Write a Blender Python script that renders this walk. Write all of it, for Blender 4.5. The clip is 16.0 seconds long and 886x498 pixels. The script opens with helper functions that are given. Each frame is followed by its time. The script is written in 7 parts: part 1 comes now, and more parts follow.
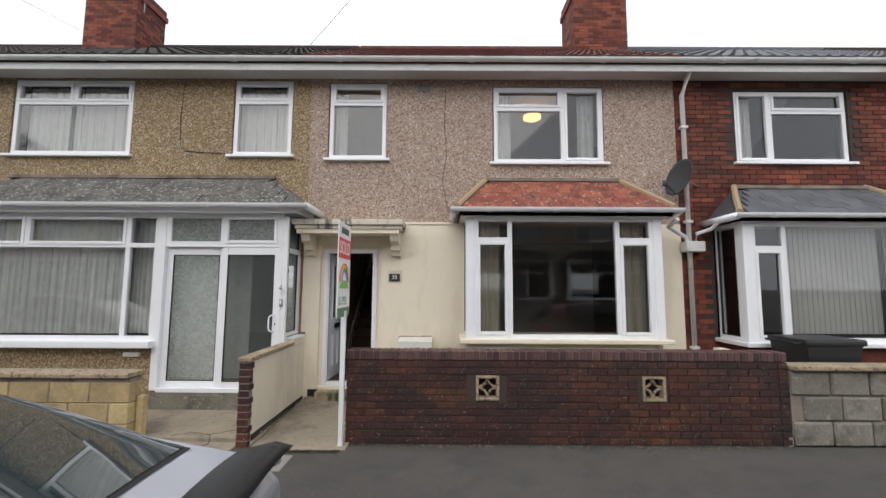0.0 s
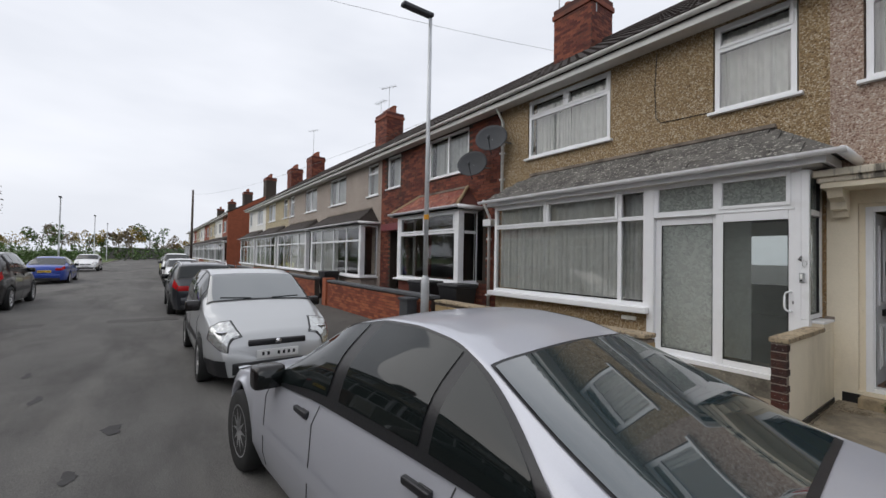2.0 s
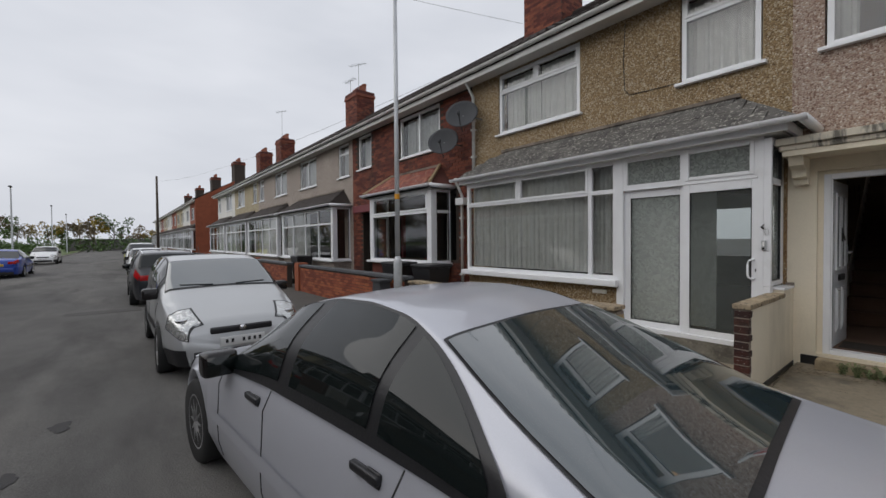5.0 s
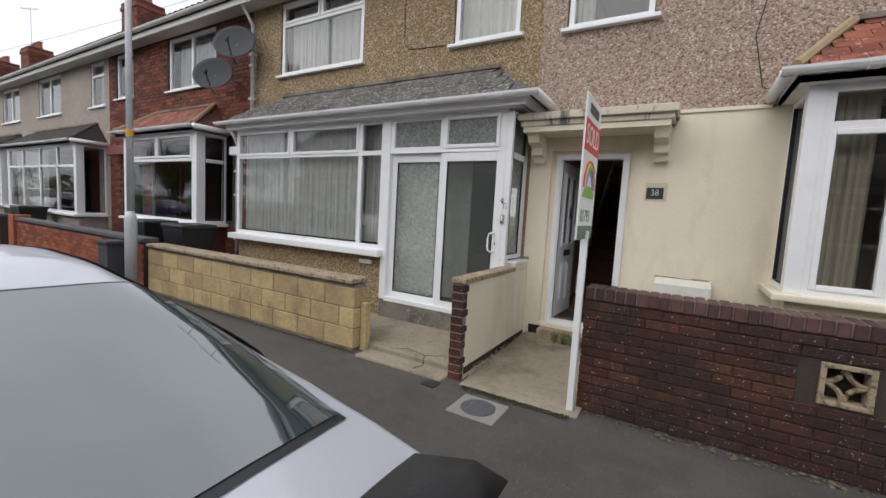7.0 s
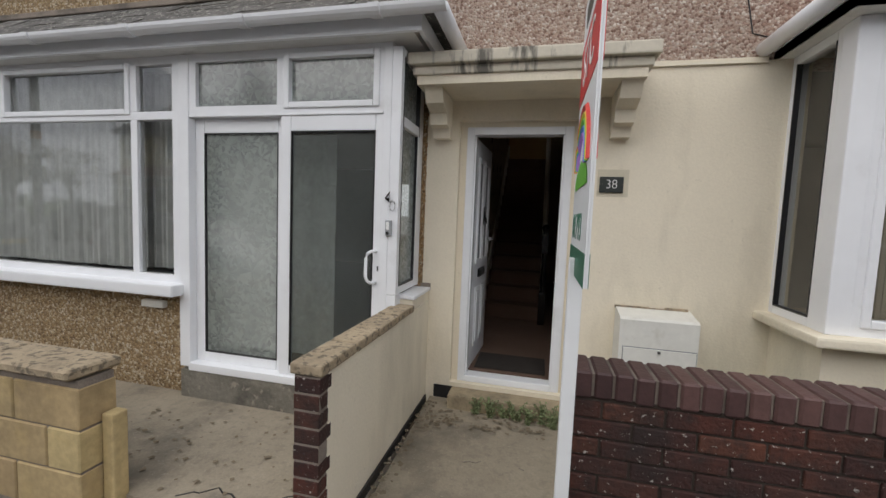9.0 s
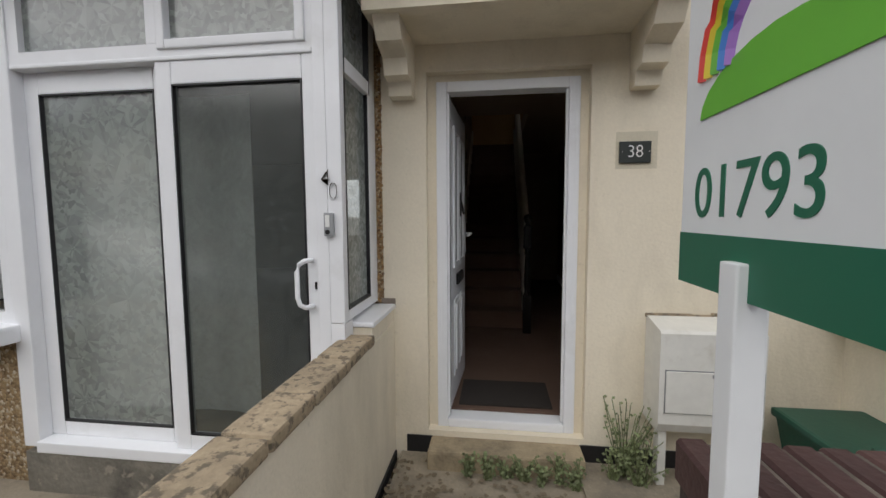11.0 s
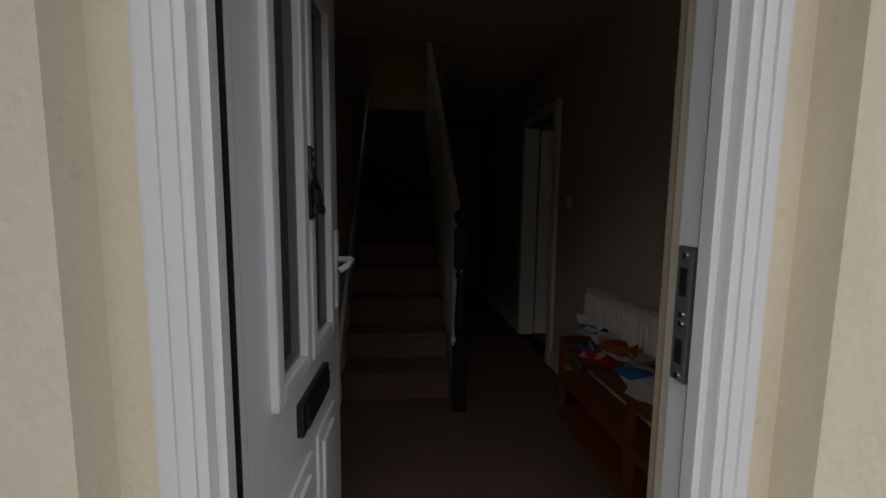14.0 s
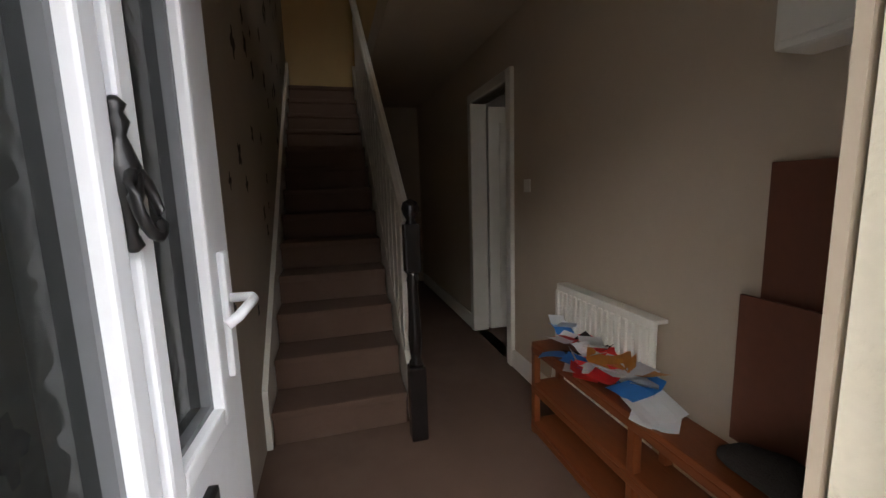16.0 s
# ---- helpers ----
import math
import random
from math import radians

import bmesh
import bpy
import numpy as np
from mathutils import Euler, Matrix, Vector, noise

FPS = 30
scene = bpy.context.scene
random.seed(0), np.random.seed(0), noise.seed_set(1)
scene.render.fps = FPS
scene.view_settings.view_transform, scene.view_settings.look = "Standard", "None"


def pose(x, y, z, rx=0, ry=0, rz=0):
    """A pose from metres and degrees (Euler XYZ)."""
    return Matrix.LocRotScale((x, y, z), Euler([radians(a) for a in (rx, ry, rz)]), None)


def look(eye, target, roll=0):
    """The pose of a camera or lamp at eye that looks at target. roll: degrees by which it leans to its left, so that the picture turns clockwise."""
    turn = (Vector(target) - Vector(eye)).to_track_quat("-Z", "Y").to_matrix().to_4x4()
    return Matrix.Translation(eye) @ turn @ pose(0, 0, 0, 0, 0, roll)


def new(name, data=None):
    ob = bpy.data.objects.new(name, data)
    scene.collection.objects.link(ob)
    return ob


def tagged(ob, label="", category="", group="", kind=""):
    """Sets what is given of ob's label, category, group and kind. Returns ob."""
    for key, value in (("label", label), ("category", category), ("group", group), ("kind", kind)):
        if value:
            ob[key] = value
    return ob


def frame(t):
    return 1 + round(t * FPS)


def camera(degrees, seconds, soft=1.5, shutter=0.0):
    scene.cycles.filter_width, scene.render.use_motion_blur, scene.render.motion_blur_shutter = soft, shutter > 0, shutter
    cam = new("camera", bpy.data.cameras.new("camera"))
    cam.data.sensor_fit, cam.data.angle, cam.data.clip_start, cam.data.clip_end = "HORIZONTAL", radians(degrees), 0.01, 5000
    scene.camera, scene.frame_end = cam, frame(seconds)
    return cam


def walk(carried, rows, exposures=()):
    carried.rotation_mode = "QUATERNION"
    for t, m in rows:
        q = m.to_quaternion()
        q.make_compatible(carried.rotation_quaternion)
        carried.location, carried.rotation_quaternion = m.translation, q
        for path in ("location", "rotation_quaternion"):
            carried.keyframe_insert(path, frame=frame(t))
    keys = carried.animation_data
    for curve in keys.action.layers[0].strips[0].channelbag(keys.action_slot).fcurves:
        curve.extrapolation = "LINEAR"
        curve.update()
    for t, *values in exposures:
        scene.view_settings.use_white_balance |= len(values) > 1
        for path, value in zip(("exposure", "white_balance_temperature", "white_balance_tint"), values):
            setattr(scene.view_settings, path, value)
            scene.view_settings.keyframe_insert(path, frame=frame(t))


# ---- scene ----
cam = camera(94.9, 16.0)
PATH = [
    (0, (0.435, -6.268, 1.727), (0.43, -4.277, 1.915), 0.3),
    (0.5, (0.351, -6.246, 1.713), (0.229, -4.258, 1.892), 0.0),
    (1, (0.126, -6.268, 1.748), (-0.491, -4.373, 1.907), 0.0),
    (1.1, (0.141, -6.341, 1.735), (-0.598, -4.489, 1.896), -0.1),
    (1.5, (-0.195, -6.374, 1.678), (-1.337, -4.736, 1.777), 0.6),
    (2, (-0.467, -6.52, 1.642), (-2.092, -5.354, 1.686), 1.1),
    (2.5, (-0.6, -6.626, 1.62), (-2.448, -5.86, 1.617), 1.2),
    (3, (-0.646, -6.676, 1.606), (-2.576, -6.153, 1.577), 1.3),
    (3.5, (-0.669, -6.698, 1.597), (-2.636, -6.337, 1.551), 1.1),
    (4, (-0.68, -6.686, 1.592), (-2.641, -6.297, 1.538), 1.3),
    (4.5, (-0.655, -6.598, 1.59), (-2.517, -5.868, 1.557), 1.1),
    (5, (-0.498, -6.349, 1.587), (-2.058, -5.098, 1.545), -0.5),
    (5.2, (-0.394, -6.208, 1.582), (-1.832, -4.819, 1.526), -0.6),
    (6.2, (0.2, -5.62, 1.56), (-1.15, -4.145, 1.44), 1.2),
    (7.3, (-0.137, -4.687, 1.521), (-1.07, -2.927, 1.334), 3.5),
    (7.5, (-0.182, -4.497, 1.499), (-1.18, -2.773, 1.322), 4.0),
    (8, (-0.369, -4.011, 1.476), (-1.367, -2.288, 1.298), 5.8),
    (8.5, (-0.489, -3.552, 1.567), (-1.414, -1.787, 1.394), 5.5),
    (9, (-0.819, -3.223, 1.589), (-1.272, -1.281, 1.433), 2.3),
    (9.2, (-0.953, -3.122, 1.592), (-1.272, -1.154, 1.435), -0.2),
    (11.3, (-1.074, -2.136, 1.501), (-1.298, -0.155, 1.34), -0.3),
    (11.5, (-1.077, -1.949, 1.477), (-1.261, 0.038, 1.333), -0.5),
    (12, (-1.066, -1.518, 1.509), (-1.178, 0.471, 1.334), 0.6),
    (12.5, (-1.138, -1.187, 1.54), (-1.094, 0.807, 1.386), 1.0),
    (13, (-1.138, -0.882, 1.568), (-0.99, 1.108, 1.433), -0.8),
    (13.5, (-1.088, -0.667, 1.594), (-1.029, 1.329, 1.489), 0.4),
    (14, (-1.12, -0.47, 1.569), (-0.894, 1.506, 1.355), 0.7),
    (14.5, (-1.177, -0.339, 1.58), (-0.726, 1.591, 1.315), 0.6),
    (15, (-1.137, -0.213, 1.572), (-0.71, 1.722, 1.299), -1.4),
    (15.5, (-1.078, -0.094, 1.592), (-0.737, 1.86, 1.332), -2.2),
    (16, (-1.104, -0.03, 1.591), (-0.588, 1.881, 1.302), -1.7),
]
EXPOSURES = [(0.0, 0.7), (0.5, 0.7), (1.0, 0.8), (1.5, 0.6), (2.0, 0.25), (3.0, 0.05), (4.0, -0.05), (5.2, -0.05), (7.3, 0.6), (8.0, 0.55), (9.2, 0.45), (11.3, 0.4), (12.5, 0.25), (13.5, 0.25), (14.0, 0.25), (14.5, 0.6), (15.2, 1.65), (15.6, 2.3), (16.0, 2.95)]
walk(cam, [(r[0], look(*r[1:])) for r in PATH], EXPOSURES)

# ---- world, sun, large lights ----
world = bpy.data.worlds.new("overcast_sky")
scene.world = world
world.use_nodes = True
wn = world.node_tree.nodes
wl = world.node_tree.links
wn.clear()
w_out = wn.new("ShaderNodeOutputWorld")
w_bg = wn.new("ShaderNodeBackground")
w_sky = wn.new("ShaderNodeTexSky")
w_sky.sky_type = "NISHITA"
w_sky.sun_disc = False
w_sky.sun_elevation = radians(38)
w_sky.sun_rotation = radians(200)
w_sky.dust_density = 6.0
w_mul = wn.new("ShaderNodeVectorMath")
w_mul.operation = "SCALE"
w_mul.inputs["Scale"].default_value = 0.06
w_cl = wn.new("ShaderNodeTexNoise")
w_cl.inputs["Scale"].default_value = 1.6
w_cl.inputs["Detail"].default_value = 4.0
w_tc = wn.new("ShaderNodeTexCoord")
w_map = wn.new("ShaderNodeMapping")
w_map.inputs["Scale"].default_value = (1.0, 1.0, 3.5)
w_ramp = wn.new("ShaderNodeValToRGB")
w_ramp.color_ramp.elements[0].position = 0.25
w_ramp.color_ramp.elements[0].color = (0.66, 0.69, 0.76, 1)
w_ramp.color_ramp.elements[1].position = 0.75
w_ramp.color_ramp.elements[1].color = (0.92, 0.94, 1.0, 1)
w_mix = wn.new("ShaderNodeMix")
w_mix.data_type = "RGBA"
w_mix.inputs["Factor"].default_value = 0.9
wl.new(w_sky.outputs["Color"], w_mul.inputs[0])
wl.new(w_tc.outputs["Generated"], w_map.inputs["Vector"])
wl.new(w_map.outputs["Vector"], w_cl.inputs["Vector"])
wl.new(w_cl.outputs["Fac"], w_ramp.inputs["Fac"])
wl.new(w_mul.outputs["Vector"], w_mix.inputs["A"])
wl.new(w_ramp.outputs["Color"], w_mix.inputs["B"])
wl.new(w_mix.outputs["Result"], w_bg.inputs["Color"])
wl.new(w_bg.outputs["Background"], w_out.inputs["Surface"])
w_bg.inputs["Strength"].default_value = 1.0

sun = new("sun", bpy.data.lights.new("sun", "SUN"))
sun.data.energy = 0.9
sun.data.angle = radians(75)
sun.data.color = (1.0, 0.97, 0.92)
sun.matrix_world = look((-8, -20, 22), (0, 0, 0))


# ---- materials ----
def material(name, colour, rough=0.7, scale=30.0, var=0.15, bump=0.15, metal=0.0, spec=0.5, big=0.8, bigvar=0.12,
             coat=0.0, per_object=0.0, stretch=(1, 1, 1), island=0.0):
    m = bpy.data.materials.new(name)
    m.use_nodes = True
    n, l = m.node_tree.nodes, m.node_tree.links
    b = n["Principled BSDF"]
    b.inputs["Roughness"].default_value = rough
    b.inputs["Metallic"].default_value = metal
    b.inputs["Specular IOR Level"].default_value = spec
    b.inputs["Coat Weight"].default_value = coat
    b.inputs["Coat Roughness"].default_value = 0.05
    tc = n.new("ShaderNodeNewGeometry")
    mp = n.new("ShaderNodeMapping")
    mp.inputs["Scale"].default_value = stretch
    l.new(tc.outputs["Position"], mp.inputs["Vector"])
    fine = n.new("ShaderNodeTexNoise")
    fine.inputs["Scale"].default_value = scale
    fine.inputs["Detail"].default_value = 5
    wide = n.new("ShaderNodeTexNoise")
    wide.inputs["Scale"].default_value = big
    wide.inputs["Detail"].default_value = 6
    wide.inputs["Roughness"].default_value = 0.65
    l.new(mp.outputs["Vector"], fine.inputs["Vector"])
    l.new(mp.outputs["Vector"], wide.inputs["Vector"])
    hsv = n.new("ShaderNodeHueSaturation")
    hsv.inputs["Color"].default_value = (*colour, 1)
    a = n.new("ShaderNodeMath")
    a.operation = "MULTIPLY_ADD"
    a.inputs[1].default_value = 2 * var
    a.inputs[2].default_value = 1 - var
    l.new(fine.outputs["Fac"], a.inputs[0])
    c = n.new("ShaderNodeMath")
    c.operation = "MULTIPLY_ADD"
    c.inputs[1].default_value = 4 * bigvar
    c.inputs[2].default_value = 1 - 2 * bigvar
    l.new(wide.outputs["Fac"], c.inputs[0])
    p = n.new("ShaderNodeMath")
    p.operation = "MULTIPLY"
    l.new(a.outputs[0], p.inputs[0])
    l.new(c.outputs[0], p.inputs[1])
    last = p
    if per_object or island:
        src = n.new("ShaderNodeObjectInfo").outputs["Random"] if per_object else n.new("ShaderNodeNewGeometry").outputs["Random Per Island"]
        k = per_object or island
        r = n.new("ShaderNodeMath")
        r.operation = "MULTIPLY_ADD"
        r.inputs[1].default_value = 2 * k
        r.inputs[2].default_value = 1 - k
        l.new(src, r.inputs[0])
        q = n.new("ShaderNodeMath")
        q.operation = "MULTIPLY"
        l.new(p.outputs[0], q.inputs[0])
        l.new(r.outputs[0], q.inputs[1])
        last = q
        hue = n.new("ShaderNodeMath")
        hue.operation = "MULTIPLY_ADD"
        hue.inputs[1].default_value = 0.014
        hue.inputs[2].default_value = 0.493
        l.new(src, hue.inputs[0])
        l.new(hue.outputs[0], hsv.inputs["Hue"])
    l.new(last.outputs[0], hsv.inputs["Value"])
    l.new(hsv.outputs["Color"], b.inputs["Base Color"])
    if bump:
        bp = n.new("ShaderNodeBump")
        bp.inputs["Strength"].default_value = bump
        bp.inputs["Distance"].default_value = 0.01
        l.new(fine.outputs["Fac"], bp.inputs["Height"])
        l.new(bp.outputs["Normal"], b.inputs["Normal"])
    return m


def weather(m, colour, scale, lo, hi, amount=1.0, stretch=(1, 1, 1), rough=None):
    """Stains, soot, lichen or specks with shapes of their own, laid over a material's colour."""
    m = M[m] if isinstance(m, str) else m
    n, l = m.node_tree.nodes, m.node_tree.links
    b = n["Principled BSDF"]
    old = b.inputs["Base Color"].links[0].from_socket
    g = n.new("ShaderNodeNewGeometry")
    mp = n.new("ShaderNodeMapping")
    mp.inputs["Scale"].default_value = stretch
    mp.inputs["Location"].default_value = (scale * 0.37, scale * 0.11, scale * 0.73)
    t = n.new("ShaderNodeTexNoise")
    t.inputs["Scale"].default_value = scale
    t.inputs["Detail"].default_value = 7
    t.inputs["Roughness"].default_value = 0.62
    r = n.new("ShaderNodeMapRange")
    r.inputs["From Min"].default_value, r.inputs["From Max"].default_value = lo, hi
    r.inputs["To Max"].default_value = amount
    mix = n.new("ShaderNodeMix")
    mix.data_type = "RGBA"
    mix.inputs["B"].default_value = (*colour, 1)
    l.new(g.outputs["Position"], mp.inputs["Vector"])
    l.new(mp.outputs["Vector"], t.inputs["Vector"])
    l.new(t.outputs["Fac"], r.inputs["Value"])
    l.new(r.outputs["Result"], mix.inputs["Factor"])
    l.new(old, mix.inputs["A"])
    l.new(mix.outputs["Result"], b.inputs["Base Color"])


def pebbledash(name, stops, scale=60.0, bump=0.8):
    """Small stones thrown into render: cells of several colours with strong relief."""
    m = material(name, (0.4, 0.3, 0.2), 0.9, scale, 0.1, 0)
    n, l = m.node_tree.nodes, m.node_tree.links
    b = n["Principled BSDF"]
    hsv = n["Hue/Saturation/Value"]
    v = n.new("ShaderNodeTexVoronoi")
    v.inputs["Scale"].default_value = scale
    l.new(n["Mapping"].outputs["Vector"], v.inputs["Vector"])
    sep = n.new("ShaderNodeSeparateColor")
    l.new(v.outputs["Color"], sep.inputs["Color"])
    ramp = n.new("ShaderNodeValToRGB")
    ramp.color_ramp.elements[0].color = (*stops[0], 1)
    ramp.color_ramp.elements[1].color = (*stops[-1], 1)
    for i, s in enumerate(stops[1:-1]):
        e = ramp.color_ramp.elements.new((i + 1) / (len(stops) - 1))
        e.color = (*s, 1)
    l.new(sep.outputs["Red"], ramp.inputs["Fac"])
    l.new(ramp.outputs["Color"], hsv.inputs["Color"])
    bp = n.new("ShaderNodeBump")
    bp.inputs["Strength"].default_value = bump
    bp.inputs["Distance"].default_value = 0.012
    bp.invert = True
    l.new(v.outputs["Distance"], bp.inputs["Height"])
    l.new(bp.outputs["Normal"], b.inputs["Normal"])
    return m


def glass(name, tint=(0.93, 0.95, 0.94), rough=0.02, ior=1.95, frosted=0.0, facets=0.0):
    m = bpy.data.materials.new(name)
    m.use_nodes = True
    n, l = m.node_tree.nodes, m.node_tree.links
    n.clear()
    out = n.new("ShaderNodeOutputMaterial")
    mix = n.new("ShaderNodeMixShader")
    tr = n.new("ShaderNodeBsdfTransparent")
    tr.inputs["Color"].default_value = (*tint, 1)
    gl = n.new("ShaderNodeBsdfGlossy")
    gl.inputs["Roughness"].default_value = rough
    fr = n.new("ShaderNodeFresnel")
    fr.inputs["IOR"].default_value = ior
    through_it = tr
    if frosted:
        df = n.new("ShaderNodeBsdfTranslucent")
        df.inputs["Color"].default_value = (0.75, 0.8, 0.78, 1)
        d2 = n.new("ShaderNodeBsdfDiffuse")
        d2.inputs["Color"].default_value = (0.6, 0.66, 0.62, 1)
        m1 = n.new("ShaderNodeMixShader")
        m1.inputs[0].default_value = 0.55
        l.new(df.outputs[0], m1.inputs[1])
        l.new(d2.outputs[0], m1.inputs[2])
        m2 = n.new("ShaderNodeMixShader")
        m2.inputs[0].default_value = frosted
        l.new(tr.outputs[0], m2.inputs[1])
        l.new(m1.outputs[0], m2.inputs[2])
        through_it = m2
        no = n.new("ShaderNodeTexVoronoi")
        no.inputs["Scale"].default_value = 45.0
        tc = n.new("ShaderNodeTexCoord")
        l.new(tc.outputs["Object"], no.inputs["Vector"])
        bp = n.new("ShaderNodeBump")
        bp.inputs["Strength"].default_value = 0.3
        bp.inputs["Distance"].default_value = 0.003
        l.new(no.outputs["Distance"], bp.inputs["Height"])
        l.new(bp.outputs["Normal"], gl.inputs["Normal"])
        l.new(bp.outputs["Normal"], d2.inputs["Normal"])
        if facets:
            star = n.new("ShaderNodeTexVoronoi")
            star.inputs["Scale"].default_value = facets
            away = n.new("ShaderNodeVectorMath")
            away.operation = "SUBTRACT"
            l.new(tc.outputs["Object"], star.inputs["Vector"])
            cell = n.new("ShaderNodeVectorMath")
            cell.operation = "SCALE"
            cell.inputs["Scale"].default_value = 1.0
            l.new(star.outputs["Position"], cell.inputs[0])
            l.new(tc.outputs["Object"], away.inputs[0])
            l.new(cell.outputs["Vector"], away.inputs[1])
            unit = n.new("ShaderNodeVectorMath")
            unit.operation = "NORMALIZE"
            l.new(away.outputs["Vector"], unit.inputs[0])
            shard = n.new("ShaderNodeTexVoronoi")
            shard.inputs["Scale"].default_value = 2.6
            mixv = n.new("ShaderNodeVectorMath")
            mixv.operation = "ADD"
            l.new(unit.outputs["Vector"], mixv.inputs[0])
            l.new(star.outputs["Color"], mixv.inputs[1])
            l.new(mixv.outputs["Vector"], shard.inputs["Vector"])
            sepc = n.new("ShaderNodeSeparateColor")
            l.new(shard.outputs["Color"], sepc.inputs["Color"])
            amt = n.new("ShaderNodeMapRange")
            amt.inputs["To Min"].default_value = frosted * 0.72
            amt.inputs["To Max"].default_value = min(1.0, frosted * 1.3)
            l.new(sepc.outputs["Red"], amt.inputs["Value"])
            l.new(amt.outputs["Result"], m2.inputs[0])
            l.new(sepc.outputs["Red"], bp.inputs["Height"])
            bp.inputs["Strength"].default_value = 0.1
    l.new(fr.outputs[0], mix.inputs[0])
    l.new(through_it.outputs[0], mix.inputs[1])
    l.new(gl.outputs[0], mix.inputs[2])
    l.new(mix.outputs[0], out.inputs["Surface"])
    return m


def glowing(name, colour, strength):
    m = bpy.data.materials.new(name)
    m.use_nodes = True
    b = m.node_tree.nodes["Principled BSDF"]
    b.inputs["Emission Color"].default_value = (*colour, 1)
    b.inputs["Emission Strength"].default_value = strength
    return m


M = {}
M["upvc"] = material("white_upvc", (0.82, 0.83, 0.85), 0.32, 8, 0.03, 0.02, big=1.5, bigvar=0.04)
M["upvc_old"] = material("weathered_white_plastic", (0.66, 0.66, 0.64), 0.45, 12, 0.08, 0.05, big=2.0, bigvar=0.1)
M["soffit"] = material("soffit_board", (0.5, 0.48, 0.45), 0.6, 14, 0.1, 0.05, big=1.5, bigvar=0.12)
M["cream"] = material("cream_render", (0.79, 0.715, 0.57), 0.88, 60, 0.06, 0.24, big=1.1, bigvar=0.05)
M["pink_dash"] = pebbledash("pink_pebbledash", [(0.18, 0.105, 0.078), (0.31, 0.21, 0.165), (0.385, 0.29, 0.235), (0.47, 0.39, 0.32), (0.34, 0.23, 0.172), (0.63, 0.57, 0.5)], 62)
M["tan_dash"] = pebbledash("tan_pebbledash", [(0.13, 0.083, 0.042), (0.265, 0.18, 0.09), (0.33, 0.23, 0.12), (0.20, 0.135, 0.07), (0.42, 0.33, 0.21), (0.5, 0.43, 0.33)], 62)
M["grey_dash"] = pebbledash("grey_pebbledash", [(0.25, 0.21, 0.18), (0.36, 0.31, 0.27), (0.45, 0.39, 0.35)], 50, 0.5)
M["buff_dash"] = pebbledash("buff_pebbledash", [(0.30, 0.24, 0.15), (0.42, 0.36, 0.24), (0.50, 0.44, 0.32)], 50, 0.5)
M["tan_grey_dash"] = pebbledash("drab_pebbledash", [(0.2, 0.165, 0.12), (0.3, 0.25, 0.18), (0.38, 0.33, 0.25)], 50, 0.6)
M["brick_orange"] = material("orange_brick", (0.27, 0.075, 0.036), 0.85, 45, 0.3, 0.4, big=3, bigvar=0.2, island=0.35)
M["cream_patch"] = material("faded_cream_patch", (0.66, 0.6, 0.46), 0.88, 60, 0.08, 0.4)
M["bell_grey"] = material("grey_plastic", (0.33, 0.34, 0.35), 0.4, 30, 0.06, 0.03)
M["strip_stone"] = material("loose_stone", (0.23, 0.135, 0.06), 0.9, 40, 0.3, 0.4, island=0.6)
M["yellow_render"] = material("pale_yellow_render", (0.58, 0.51, 0.31), 0.85, 40, 0.06, 0.3)
M["white_render"] = material("white_render", (0.7, 0.69, 0.66), 0.85, 40, 0.06, 0.3)
M["brick_red"] = material("red_brick", (0.165, 0.044, 0.026), 0.85, 45, 0.3, 0.4, big=5, bigvar=0.2, island=0.5)
M["brick_piece"] = material("red_wall_brick", (0.082, 0.025, 0.015), 0.85, 60, 0.35, 0.8, big=7, bigvar=0.3, per_object=0.42)
M["brick_coping"] = material("blue_brindle_brick", (0.085, 0.042, 0.038), 0.6, 50, 0.25, 0.3, big=9, bigvar=0.2, per_object=0.45)
M["mortar"] = material("mortar", (0.24, 0.2, 0.165), 0.95, 80, 0.2, 0.5, big=3, bigvar=0.15)
M["dark_mortar"] = material("sooty_mortar", (0.055, 0.042, 0.034), 0.95, 80, 0.25, 0.5, big=3, bigvar=0.2)
M["stone_block"] = material("buff_stone_block", (0.44, 0.33, 0.17), 0.9, 28, 0.2, 0.35, big=3.5, bigvar=0.2, per_object=0.14)
M["grey_block"] = material("grey_stone_block", (0.19, 0.175, 0.145), 0.95, 35, 0.3, 0.7, big=4, bigvar=0.25, per_object=0.25)
M["coping_stone"] = material("weathered_coping", (0.36, 0.285, 0.19), 0.95, 45, 0.3, 0.6, big=5, bigvar=0.25)
M["concrete"] = material("worn_concrete", (0.3, 0.255, 0.19), 0.95, 70, 0.18, 0.35, big=1.6, bigvar=0.22)
M["step"] = material("step_concrete", (0.36, 0.29, 0.19), 0.95, 60, 0.2, 0.5, big=4, bigvar=0.25)
M["tarmac"] = material("pavement_tarmac", (0.08, 0.073, 0.066), 0.92, 160, 0.4, 0.6, big=0.9, bigvar=0.2)
M["road"] = material("road_asphalt", (0.105, 0.101, 0.096), 0.92, 95, 0.75, 1.0, big=0.55, bigvar=0.28)
M["kerb"] = material("kerb_concrete", (0.24, 0.22, 0.2), 0.9, 60, 0.2, 0.4, big=2, bigvar=0.15, per_object=0.1)
M["oil"] = material("oil_stain", (0.022, 0.02, 0.02), 0.7, 60, 0.3, 0.2)
